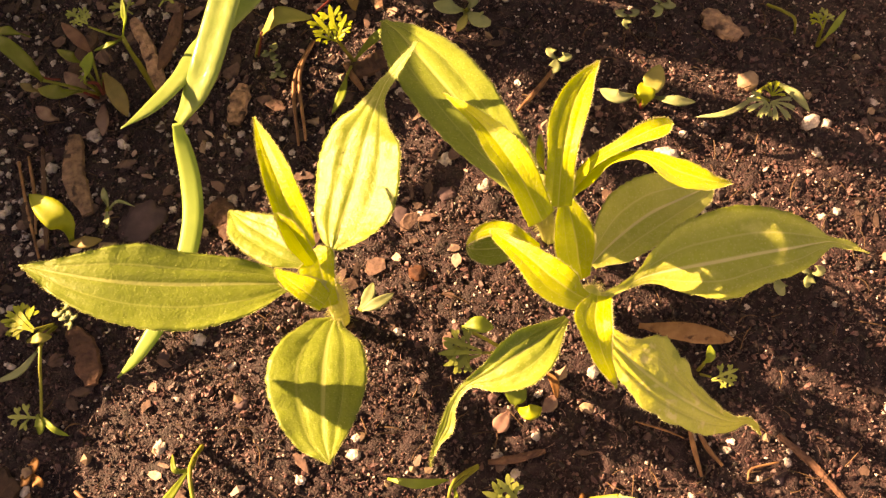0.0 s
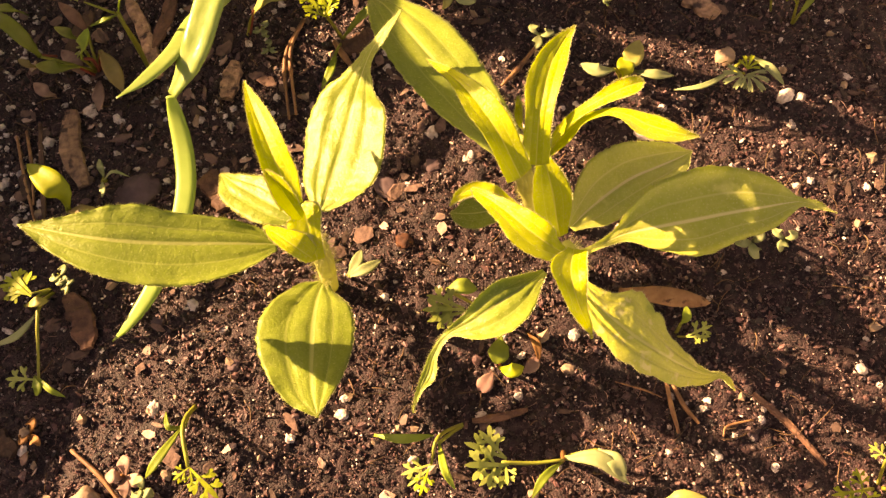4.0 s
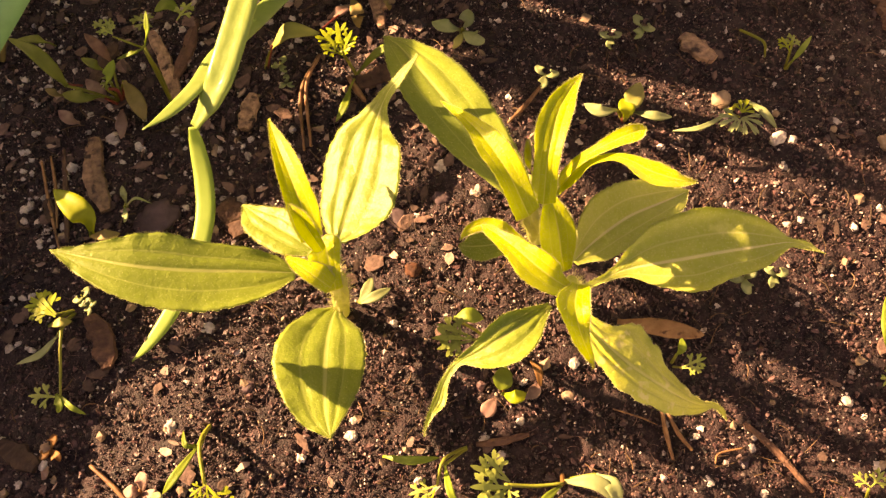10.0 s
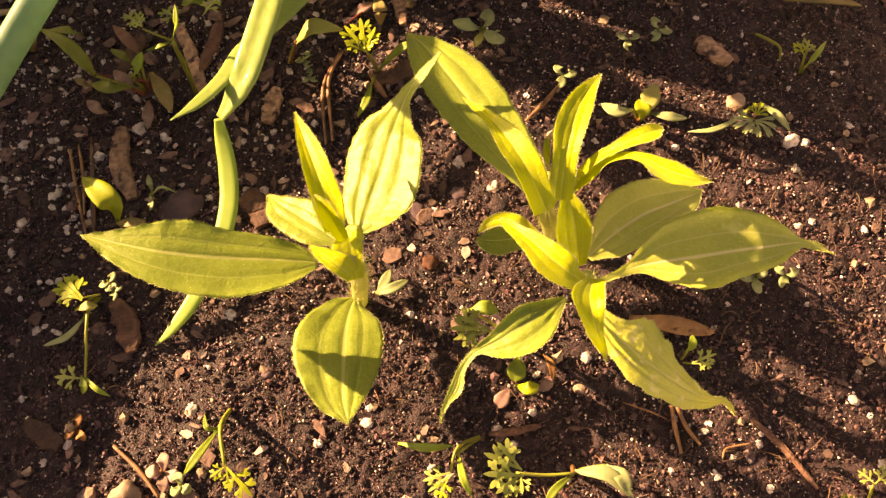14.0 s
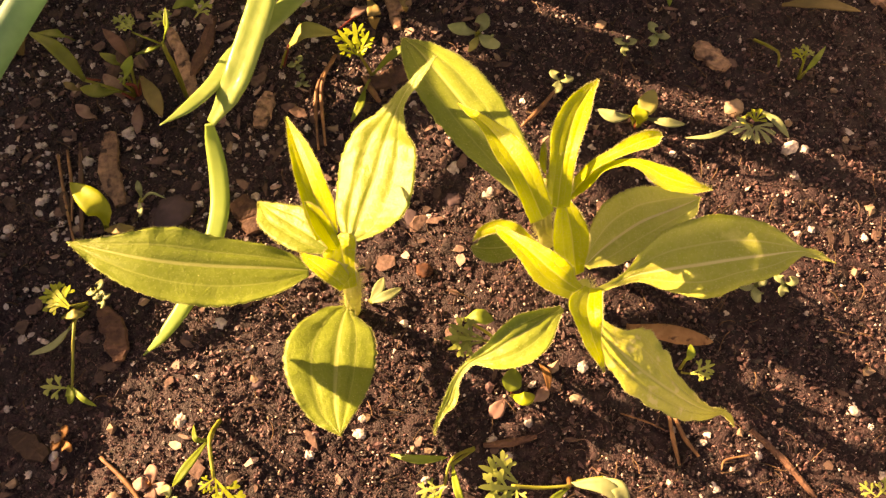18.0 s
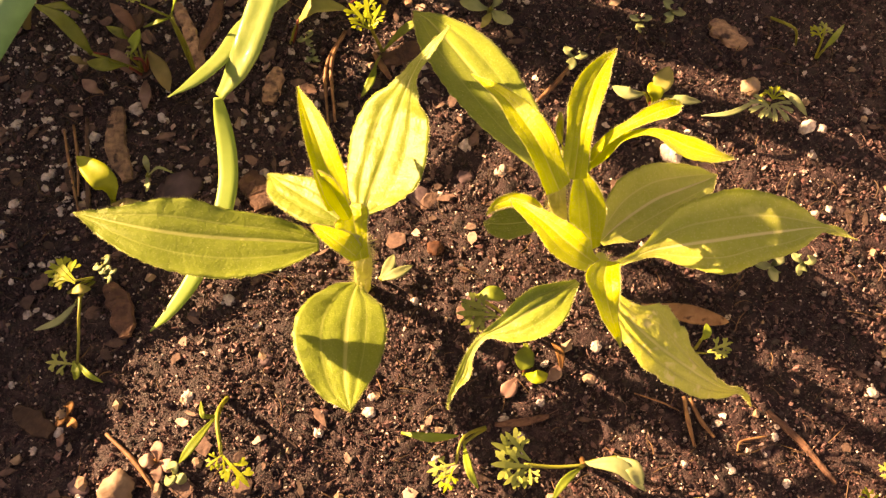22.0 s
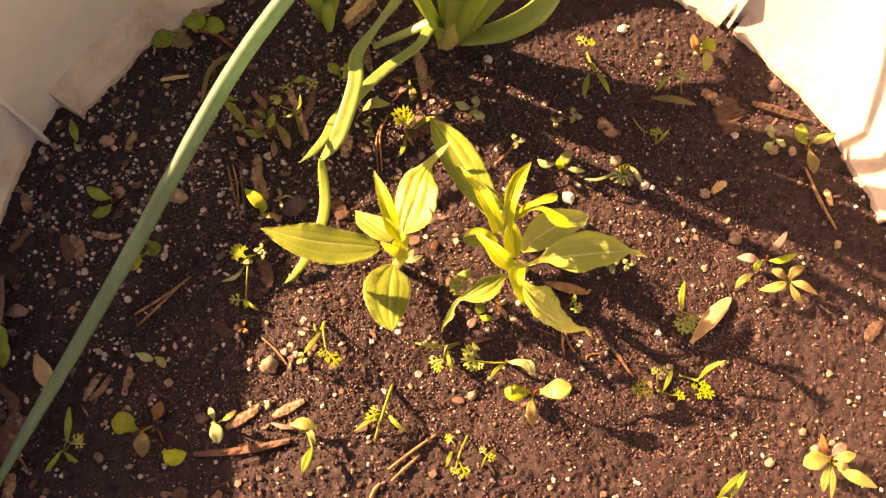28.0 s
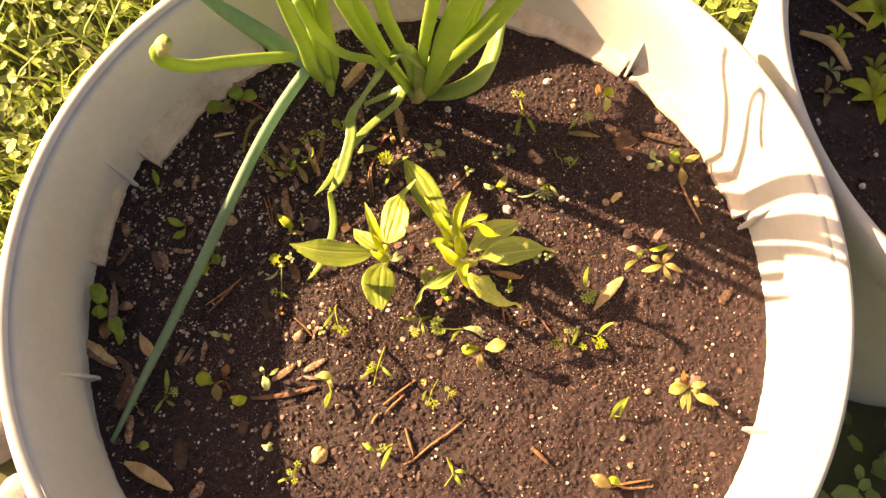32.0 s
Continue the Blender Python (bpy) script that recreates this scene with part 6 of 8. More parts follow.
sstem(s, [(-0.0164, 0.0643, 0.0000), (-0.0177, 0.0544, 0.0220)], 0.0005, STEM)
sleaf(s, [(-0.0157, 0.0599, 0.0060), (-0.0100, 0.0605, 0.0140), (-0.0043, 0.0622, 0.0160)], 0.0027, GREEN)
sleaf(s, [(-0.0178, 0.0566, 0.0040), (-0.0185, 0.0485, 0.0080), (-0.0211, 0.0452, 0.0050)], 0.0021, GREEN)
s = seedling("pale half-dried seedling leaf on a red stem", "weed seedlings in the soil", (-0.0426, 0.0657, 0))
sleaf(s, [(-0.0388, 0.0673, 0.0080), (-0.0334, 0.0681, 0.0140), (-0.0258, 0.0702, 0.0100)], 0.0052, PALE)
sstem(s, [(-0.0426, 0.0657, 0.0000), (-0.0388, 0.0673, 0.0080)], 0.0005, RED)
s = seedling("tiny pale seedling with curled threads", "weed seedlings in the soil", (-0.0751, 0.0241, 0))
sleaf(s, [(-0.0718, 0.0205, 0.0080), (-0.0717, 0.0218, 0.0110), (-0.0732, 0.0251, 0.0090)], 0.0016, SAGE)
sleaf(s, [(-0.0718, 0.0199, 0.0080), (-0.0685, 0.0205, 0.0110), (-0.0651, 0.0200, 0.0090)], 0.0007, SAGE)
sleaf(s, [(-0.0720, 0.0194, 0.0080), (-0.0704, 0.0155, 0.0110), (-0.0713, 0.0147, 0.0090)], 0.0015, SAGE)
s = seedling("feathery green seedling with finely cut leaves and strap cotyledons", "weed seedlings in the soil", (0.1191, -0.0215, 0))
frond(s, [(0.1086, -0.0243, 0.0110), (0.1043, -0.0284, 0.0100)], FERN)
frond(s, [(0.1086, -0.0243, 0.0110), (0.1076, -0.0322, 0.0100)], FERN)
frond(s, [(0.1086, -0.0243, 0.0110), (0.1126, -0.0314, 0.0100)], FERN)
frond(s, [(0.1086, -0.0243, 0.0110), (0.1152, -0.0262, 0.0100)], FERN)
frond(s, [(0.1086, -0.0243, 0.0110), (0.1107, -0.0297, 0.0100)], FERN)
sleaf(s, [(0.1084, -0.0210, 0.0080), (0.1079, -0.0149, 0.0110), (0.1101, -0.0067, 0.0090)], 0.0028, GREEN)
sstem(s, [(0.1196, -0.0215, 0.0000), (0.1089, -0.0235, 0.0100)], 0.0005, STEM)
s = seedling("cluster of feathery bright green seedling leaves", "weed seedlings in the soil", (0.0997, -0.0544, 0))
frond(s, [(0.0907, -0.0564, 0.0110), (0.0847, -0.0571, 0.0100)], YELLOW)
frond(s, [(0.0907, -0.0564, 0.0110), (0.0880, -0.0602, 0.0100)], YELLOW)
frond(s, [(0.0907, -0.0564, 0.0110), (0.0937, -0.0603, 0.0100)], YELLOW)
frond(s, [(0.0907, -0.0564, 0.0110), (0.0905, -0.0519, 0.0100)], YELLOW)
frond(s, [(0.0968, -0.0503, 0.0110), (0.0940, -0.0473, 0.0100)], FERN)
frond(s, [(0.0968, -0.0503, 0.0110), (0.1008, -0.0469, 0.0100)], FERN)
frond(s, [(0.1026, -0.0585, 0.0110), (0.1086, -0.0585, 0.0100)], YELLOW)
frond(s, [(0.1026, -0.0585, 0.0110), (0.1065, -0.0557, 0.0100)], FERN)
sleaf(s, [(0.0991, -0.0568, 0.0080), (0.1011, -0.0519, 0.0110), (0.1036, -0.0456, 0.0090)], 0.0020, GREEN)
sstem(s, [(0.0997, -0.0544, 0.0000), (0.0909, -0.0562, 0.0100)], 0.0004, STEM)
sstem(s, [(0.0997, -0.0544, 0.0000), (0.1029, -0.0584, 0.0100)], 0.0004, STEM)
sstem(s, [(0.0997, -0.0544, 0.0000), (0.0961, -0.0507, 0.0120)], 0.0004, STEM)
s = seedling("feathery green seedling with a raised strap leaf", "weed seedlings in the soil", (0.1147, -0.0490, 0))
frond(s, [(0.1137, -0.0555, 0.0110), (0.1107, -0.0531, 0.0100)], YELLOW)
frond(s, [(0.1137, -0.0555, 0.0110), (0.1193, -0.0545, 0.0100)], YELLOW)
frond(s, [(0.1137, -0.0555, 0.0110), (0.1148, -0.0595, 0.0100)], YELLOW)
frond(s, [(0.1137, -0.0555, 0.0110), (0.1180, -0.0517, 0.0100)], YELLOW)
frond(s, [(0.1137, -0.0555, 0.0110), (0.1211, -0.0577, 0.0100)], YELLOW)
sleaf(s, [(0.1152, -0.0501, 0.0060), (0.1183, -0.0462, 0.0120), (0.1241, -0.0433, 0.0160)], 0.0022, GREEN)
sstem(s, [(0.1073, -0.0465, 0.0000), (0.1145, -0.0515, 0.0090)], 0.0005, STEM)
s = seedling("round-leaved seedling with one pale shining leaf", "weed seedlings in the soil", (0.0452, -0.0602, 0))
sleaf(s, [(0.0462, -0.0611, 0.0140), (0.0521, -0.0610, 0.0210), (0.0584, -0.0592, 0.0210)], 0.0084, PALE)
sleaf(s, [(0.0422, -0.0598, 0.0080), (0.0364, -0.0616, 0.0110), (0.0318, -0.0601, 0.0090)], 0.0073, YELLOW)
sleaf(s, [(0.0435, -0.0631, 0.0080), (0.0433, -0.0686, 0.0100), (0.0450, -0.0742, 0.0040)], 0.0048, DRYGREEN)
sstem(s, [(0.0452, -0.0602, 0.0000), (0.0445, -0.0607, 0.0140)], 0.0006, RED)
s = seedling("feathery green seedling with finely cut leaves and strap cotyledons", "weed seedlings in the soil", (-0.0214, -0.0833, 0))
sstem(s, [(-0.0150, -0.0560, 0.0000), (-0.0181, -0.0723, 0.0100), (-0.0212, -0.0840, 0.0020)], 0.0006, STEM)
sleaf(s, [(-0.0188, -0.0732, 0.0080), (-0.0238, -0.0769, 0.0110), (-0.0296, -0.0812, 0.0090)], 0.0019, GREEN)
frond(s, [(-0.0194, -0.0734, 0.0110), (-0.0258, -0.0760, 0.0100)], YELLOW)
frond(s, [(-0.0190, -0.0725, 0.0110), (-0.0236, -0.0712, 0.0100)], FERN)
sleaf(s, [(-0.0173, -0.0719, 0.0080), (-0.0126, -0.0772, 0.0110), (-0.0077, -0.0803, 0.0090)], 0.0019, GREEN)
s = seedling("feathery green seedling with finely cut leaves and strap cotyledons", "weed seedlings in the soil", (0.0189, -0.0771, 0))
sstem(s, [(0.0189, -0.0766, 0.0000), (0.0146, -0.0868, 0.0090), (0.0131, -0.0936, 0.0080)], 0.0005, STEM)
frond(s, [(0.0115, -0.0838, 0.0110), (0.0081, -0.0800, 0.0100)], YELLOW)
frond(s, [(0.0142, -0.0911, 0.0110), (0.0178, -0.0975, 0.0100)], YELLOW)
frond(s, [(0.0133, -0.0920, 0.0110), (0.0118, -0.0965, 0.0100)], FERN)
sleaf(s, [(0.0113, -0.0864, 0.0080), (0.0100, -0.0900, 0.0110), (0.0089, -0.0935, 0.0090)], 0.0017, GREEN)
s = seedling("feathery green seedling with finely cut leaves and strap cotyledons", "weed seedlings in the soil", (0.0306, -0.0835, 0))
sstem(s, [(0.0311, -0.0830, 0.0000), (0.0258, -0.0874, 0.0080), (0.0236, -0.0930, 0.0030)], 0.0004, STEM)
frond(s, [(0.0247, -0.0878, 0.0110), (0.0294, -0.0892, 0.0100)], YELLOW)
frond(s, [(0.0247, -0.0878, 0.0110), (0.0227, -0.0841, 0.0100)], FERN)
s = seedling("cream and green seedling leaves on the soil", "weed seedlings in the soil", (-0.0492, -0.0826, 0))
sleaf(s, [(-0.0563, -0.0799, 0.0080), (-0.0504, -0.0795, 0.0110), (-0.0444, -0.0811, 0.0090)], 0.0052, PALE)
sleaf(s, [(-0.0498, -0.0802, 0.0080), (-0.0467, -0.0838, 0.0110), (-0.0452, -0.0876, 0.0090)], 0.0029, PALE)
sleaf(s, [(-0.0461, -0.0884, 0.0080), (-0.0475, -0.0940, 0.0110), (-0.0490, -0.0990, 0.0090)], 0.0035, GREEN)
sleaf(s, [(-0.0652, -0.0788, 0.0030), (-0.0595, -0.0803, 0.0050), (-0.0535, -0.0801, 0.0040)], 0.0021, PETAL)
s = seedling("small seedling with two oval pale leaves", "weed seedlings in the soil", (-0.0887, -0.0807, 0))
sleaf(s, [(-0.0879, -0.0808, 0.0080), (-0.0853, -0.0850, 0.0110), (-0.0841, -0.0894, 0.0090)], 0.0057, SAGE)
sleaf(s, [(-0.0876, -0.0794, 0.0080), (-0.0881, -0.0776, 0.0110), (-0.0899, -0.0751, 0.0090)], 0.0029, SAGE)
sleaf(s, [(-0.0843, -0.0799, 0.0080), (-0.0809, -0.0785, 0.0110), (-0.0787, -0.0753, 0.0090)], 0.0024, PALE)
s = seedling("round-leaved seedling with red stems", "weed seedlings in the soil", (-0.1140, -0.0822, 0))
sleaf(s, [(-0.1186, -0.0859, 0.0080), (-0.1231, -0.0838, 0.0110), (-0.1288, -0.0834, 0.0090)], 0.0095, YELLOW)
sleaf(s, [(-0.1162, -0.0864, 0.0080), (-0.1146, -0.0906, 0.0110), (-0.1137, -0.0966, 0.0090)], 0.0066, DRYGREEN)
sleaf(s, [(-0.1063, -0.0933, 0.0080), (-0.1012, -0.0960, 0.0110), (-0.0964, -0.0938, 0.0090)], 0.0070, YELLOW)
sstem(s, [(-0.1141, -0.0817, 0.0000), (-0.1069, -0.0897, 0.0080)], 0.0005, RED)
sstem(s, [(-0.1141, -0.0817, 0.0000), (-0.1175, -0.0854, 0.0080)], 0.0005, RED)
sleaf(s, [(-0.1144, -0.0803, 0.0030), (-0.1127, -0.0774, 0.0060), (-0.1129, -0.0722, 0.0030)], 0.0057, DRY)
s = seedling("feathery green seedling with finely cut leaves and strap cotyledons", "weed seedlings in the soil", (-0.1496, -0.0955, 0))
sleaf(s, [(-0.1455, -0.0920, 0.0080), (-0.1452, -0.0856, 0.0110), (-0.1469, -0.0780, 0.0090)], 0.0031, GREEN)
frond(s, [(-0.1426, -0.0931, 0.0110), (-0.1369, -0.0927, 0.0100)], FERN)
frond(s, [(-0.1426, -0.0931, 0.0110), (-0.1385, -0.0887, 0.0100)], FERN)
sleaf(s, [(-0.1470, -0.0957, 0.0080), (-0.1484, -0.1010, 0.0110), (-0.1516, -0.1050, 0.0090)], 0.0021, GREEN)
sleaf(s, [(-0.1453, -0.0965, 0.0080), (-0.1414, -0.0988, 0.0110), (-0.1390, -0.0998, 0.0090)], 0.0021, GREEN)
sstem(s, [(-0.1496, -0.0955, 0.0000), (-0.1434, -0.0927, 0.0090)], 0.0004, STEM)
s = seedling("thin strap-leaved green seedling", "weed seedlings in the soil", (0.1246, -0.0979, 0))
sleaf(s, [(0.1222, -0.0991, 0.0020), (0.1249, -0.0940, 0.0100), (0.1304, -0.0883, 0.0100)], 0.0026, GREEN)
sleaf(s, [(0.1279, -0.0987, 0.0020), (0.1284, -0.0938, 0.0100), (0.1320, -0.0875, 0.0120)], 0.0021, GREEN)
s = seedling("feathery green seedling with finely cut leaves and strap cotyledons", "weed seedlings in the soil", (0.0677, 0.1146, 0))
frond(s, [(0.0657, 0.1081, 0.0110), (0.0620, 0.1142, 0.0100)], PALE)
frond(s, [(0.0657, 0.1081, 0.0110), (0.0703, 0.1123, 0.0100)], YELLOW)
sstem(s, [(0.0677, 0.1159, 0.0000), (0.0697, 0.0947, 0.0100)], 0.0006, STEM)
sleaf(s, [(0.0679, 0.0951, 0.0080), (0.0657, 0.0871, 0.0110), (0.0653, 0.0809, 0.0090)], 0.0031, GREEN)
sleaf(s, [(0.0714, 0.0954, 0.0080), (0.0743, 0.0892, 0.0110), (0.0777, 0.0836, 0.0090)], 0.0025, GREEN)
frond(s, [(0.0695, 0.0941, 0.0110), (0.0686, 0.0996, 0.0100)], YELLOW)
s = seedling("rosette seedling with tan and olive leaves", "weed seedlings in the soil", (0.1516, 0.0081, 0))
sleaf(s, [(0.1497, 0.0106, 0.0080), (0.1533, 0.0131, 0.0110), (0.1588, 0.0207, 0.0090)], 0.0034, PETAL)
sleaf(s, [(0.1493, 0.0052, 0.0080), (0.1539, 0.0051, 0.0110), (0.1614, 0.0089, 0.0090)], 0.0036, YELLOW)
sleaf(s, [(0.1456, 0.0039, 0.0080), (0.1400, 0.0052, 0.0110), (0.1347, 0.0061, 0.0090)], 0.0044, PETAL)
sleaf(s, [(0.1457, 0.0050, 0.0080), (0.1423, 0.0017, 0.0110), (0.1419, -0.0009, 0.0090)], 0.0031, GREEN)
sleaf(s, [(0.1412, -0.0014, 0.0080), (0.1356, -0.0053, 0.0110), (0.1323, -0.0089, 0.0090)], 0.0033, PALE)
sstem(s, [(0.1516, 0.0081, 0.0000), (0.1479, 0.0070, 0.0080)], 0.0006, RED)
s = seedling("spreading rosette seedling with dull brown-green leaves", "weed seedlings in the soil", (0.1607, -0.0022, 0))
sleaf(s, [(0.1573, -0.0038, 0.0080), (0.1586, -0.0004, 0.0110), (0.1645, 0.0033, 0.0090)], 0.0044, DRYGREEN)
sleaf(s, [(0.1583, -0.0042, 0.0080), (0.1619, -0.0062, 0.0110), (0.1690, -0.0096, 0.0090)], 0.0041, DRYGREEN)
sleaf(s, [(0.1577, -0.0053, 0.0080), (0.1585, -0.0109, 0.0110), (0.1620, -0.0152, 0.0090)], 0.0036, DRYGREEN)
sleaf(s, [(0.1562, -0.0044, 0.0080), (0.1505, -0.0078, 0.0110), (0.1429, -0.0092, 0.0090)], 0.0044, PALE)
sleaf(s, [(0.1563, -0.0033, 0.0080), (0.1522, -0.0014, 0.0110), (0.1496, 0.0012, 0.0090)], 0.0044, DRYGREEN)
sstem(s, [(0.1607, -0.0022, 0.0000), (0.1574, -0.0027, 0.0080)], 0.0007, GREEN)
s = seedling("rosette seedling with yellow-tipped tan leaves", "weed seedlings in the soil", (0.1727, -0.0803, 0))
sleaf(s, [(0.1682, -0.0786, 0.0080), (0.1632, -0.0774, 0.0110), (0.1608, -0.0764, 0.0090)], 0.0043, PETAL)
sleaf(s, [(0.1702, -0.0826, 0.0080), (0.1720, -0.0832, 0.0110), (0.1757, -0.0847, 0.0090)], 0.0038, DRYGREEN)
sleaf(s, [(0.1685, -0.0804, 0.0080), (0.1616, -0.0818, 0.0110), (0.1564, -0.0840, 0.0090)], 0.0077, PALE)
sleaf(s, [(0.1686, -0.0795, 0.0080), (0.1661, -0.0758, 0.0110), (0.1666, -0.0700, 0.0090)], 0.0034, DRY)
sleaf(s, [(0.1701, -0.0789, 0.0080), (0.1722, -0.0768, 0.0110), (0.1767, -0.0740, 0.0090)], 0.0048, PETAL)
sleaf(s, [(0.1704, -0.0803, 0.0080), (0.1733, -0.0800, 0.0110), (0.1792, -0.0781, 0.0090)], 0.0046, PALE)
sleaf(s, [(0.1719, -0.0844, 0.0080), (0.1760, -0.0880, 0.0140), (0.1852, -0.0916, 0.0120)], 0.0054, PALE)
sleaf(s, [(0.1682, -0.0834, 0.0080), (0.1645, -0.0891, 0.0110), (0.1640, -0.0944, 0.0090)], 0.0036, PALE)
sleaf(s, [(0.1691, -0.0841, 0.0080), (0.1677, -0.0898, 0.0110), (0.1670, -0.0969, 0.0090)], 0.0024, PALE)
sstem(s, [(0.1727, -0.0803, 0.0000), (0.1695, -0.0794, 0.0080)], 0.0005, RED)
s = seedling("seedling with two oval leaves, one standing", "weed seedlings in the soil", (0.1748, 0.0670, 0))
sleaf(s, [(0.1706, 0.0646, 0.0080), (0.1674, 0.0676, 0.0110), (0.1689, 0.0752, 0.0090)], 0.0071, GREEN)
sleaf(s, [(0.1719, 0.0617, 0.0080), (0.1716, 0.0548, 0.0110), (0.1728, 0.0491, 0.0090)], 0.0060, DRYGREEN)
sleaf(s, [(0.1734, 0.0660, 0.0080), (0.1772, 0.0665, 0.0110), (0.1852, 0.0711, 0.0090)], 0.0044, PALE)
sstem(s, [(0.1748, 0.0670, 0.0000), (0.1711, 0.0649, 0.0080)], 0.0008, RED)
s = seedling("small three-leaved seedling beside a pebble", "weed seedlings in the soil", (0.1591, 0.0695, 0))
sleaf(s, [(0.1557, 0.0665, 0.0080), (0.1533, 0.0680, 0.0110), (0.1534, 0.0735, 0.0090)], 0.0044, SAGE)
sleaf(s, [(0.1562, 0.0665, 0.0080), (0.1575, 0.0633, 0.0110), (0.1604, 0.0628, 0.0090)], 0.0044, SAGE)
sleaf(s, [(0.1550, 0.0646, 0.0080), (0.1515, 0.0612, 0.0110), (0.1495, 0.0602, 0.0090)], 0.0038, SAGE)
s = seedling("green feathery shoot over a dry leaf", "weed seedlings in the soil", (0.1155, 0.0927, 0))
sleaf(s, [(0.0990, 0.0867, 0.0030), (0.1086, 0.0851, 0.0060), (0.1210, 0.0846, 0.0030)], 0.0041, DRYGREEN)
frond(s, [(0.1114, 0.0911, 0.0110), (0.1118, 0.0997, 0.0100)], FERN)
frond(s, [(0.1114, 0.0911, 0.0110), (0.1149, 0.0969, 0.0100)], FERN)
sstem(s, [(0.1161, 0.0924, 0.0000), (0.1124, 0.0935, 0.0080)], 0.0004, STEM)
sleaf(s, [(0.0994, 0.0870, 0.0080), (0.1019, 0.0898, 0.0110), (0.1059, 0.0962, 0.0090)], 0.0019, GREEN)
s = seedling("red-stemmed seedling with three green leaves", "weed seedlings in the soil", (-0.1486, 0.0159, 0))
sleaf(s, [(-0.1468, 0.0149, 0.0080), (-0.1511, 0.0150, 0.0110), (-0.1584, 0.0192, 0.0090)], 0.0052, GREEN)
sleaf(s, [(-0.1463, 0.0117, 0.0080), (-0.1480, 0.0076, 0.0110), (-0.1534, 0.0059, 0.0090)], 0.0057, GREEN)
sstem(s, [(-0.1486, 0.0159, 0.0000), (-0.1431, 0.0168, 0.0080)], 0.0006, RED)
sleaf(s, [(-0.1439, 0.0156, 0.0080), (-0.1423, 0.0172, 0.0110), (-0.1450, 0.0206, 0.0090)], 0.0036, PETAL)
s = seedling("broad-leaved green seedling with a red stem", "weed seedlings in the soil", (-0.1031, 0.1002, 0))
sleaf(s, [(-0.1210, 0.1032, 0.0080), (-0.1222, 0.1068, 0.0110), (-0.1255, 0.1130, 0.0090)], 0.0106, GREEN)
sleaf(s, [(-0.1281, 0.1001, 0.0080), (-0.1355, 0.0970, 0.0110), (-0.1423, 0.0959, 0.0090)], 0.0105, GREEN)
sleaf(s, [(-0.1237, 0.0992, 0.0080), (-0.1262, 0.0977, 0.0110), (-0.1317, 0.1005, 0.0090)], 0.0116, DRYGREEN)
sleaf(s, [(-0.1199, 0.1052, 0.0080), (-0.1140, 0.1059, 0.0110), (-0.1081, 0.1054, 0.0090)], 0.0095, GREEN)
sleaf(s, [(-0.1291, 0.1142, 0.0040), (-0.1248, 0.1164, 0.0060), (-0.1184, 0.1209, 0.0040)], 0.0055, PETAL)
sstem(s, [(-0.1026, 0.1002, 0.0000), (-0.1109, 0.1014, 0.0100), (-0.1205, 0.1026, 0.0100)], 0.0009, RED)
s = seedling("arched tan stalk with a withered leaf", "weed seedlings in the soil", (-0.1072, 0.0999, 0))
sstem(s, [(-0.1069, 0.0993, 0.0010), (-0.1110, 0.0805, 0.0140), (-0.1160, 0.0694, 0.0010)], 0.0013, DRYGREEN)
s = seedling("two small round yellow-green seed leaves", "weed seedlings in the soil", (-0.1312, -0.0081, 0))
sleaf(s, [(-0.1299, -0.0107, 0.0080), (-0.1308, -0.0144, 0.0110), (-0.1342, -0.0181, 0.0090)], 0.0076, YELLOW)
sleaf(s, [(-0.1272, -0.0095, 0.0080), (-0.1241, -0.0082, 0.0110), (-0.1230, -0.0043, 0.0090)], 0.0076, GREEN)
s = seedling("small green seedling near the tub wall", "weed seedlings in the soil", (-0.1723, 0.0456, 0))
sleaf(s, [(-0.1721, 0.0526, 0.0080), (-0.1683, 0.0456, 0.0110), (-0.1666, 0.0410, 0.0090)], 0.0037, GREEN)
sleaf(s, [(-0.1678, 0.0402, 0.0080), (-0.1647, 0.0373, 0.0110), (-0.1638, 0.0372, 0.0090)], 0.0032, SAGE)
s = seedling("leafy green seedling close to the tub wall", "weed seedlings in the soil", (-0.1903, -0.0443, 0))
sleaf(s, [(-0.1893, -0.0346, 0.0080), (-0.1925, -0.0340, 0.0110), (-0.2004, -0.0293, 0.0090)], 0.0107, GREEN)
sleaf(s, [(-0.1883, -0.0418, 0.0080), (-0.1905, -0.0433, 0.0110), (-0.1961, -0.0437, 0.0090)], 0.0100, GREEN)
sleaf(s, [(-0.1868, -0.0446, 0.0080), (-0.1817, -0.0509, 0.0110), (-0.1793, -0.0582, 0.0090)], 0.0085, GREEN)
sleaf(s, [(-0.1916, -0.0469, 0.0030), (-0.1910, -0.0529, 0.0060), (-0.1913, -0.0594, 0.0030)], 0.0064, DRY)
sstem(s, [(-0.1898, -0.0479, 0.0000), (-0.1869, -0.0412, 0.0100)], 0.0008, DRYGREEN)
s = seedling("orange and yellow seedling leaves in the sun", "weed seedlings in the soil", (0.1255, 0.1164, 0))
sleaf(s, [(0.1222, 0.1112, 0.0080), (0.1197, 0.1142, 0.0110), (0.1195, 0.1212, 0.0090)], 0.0045, DRY)
sleaf(s, [(0.1228, 0.1125, 0.0080), (0.1258, 0.1140, 0.0110), (0.1291, 0.1111, 0.0090)], 0.0068, YELLOW)
sleaf(s, [(0.1244, 0.1113, 0.0080), (0.1248, 0.1057, 0.0110), (0.1235, 0.0994, 0.0090)], 0.0051, PALE)
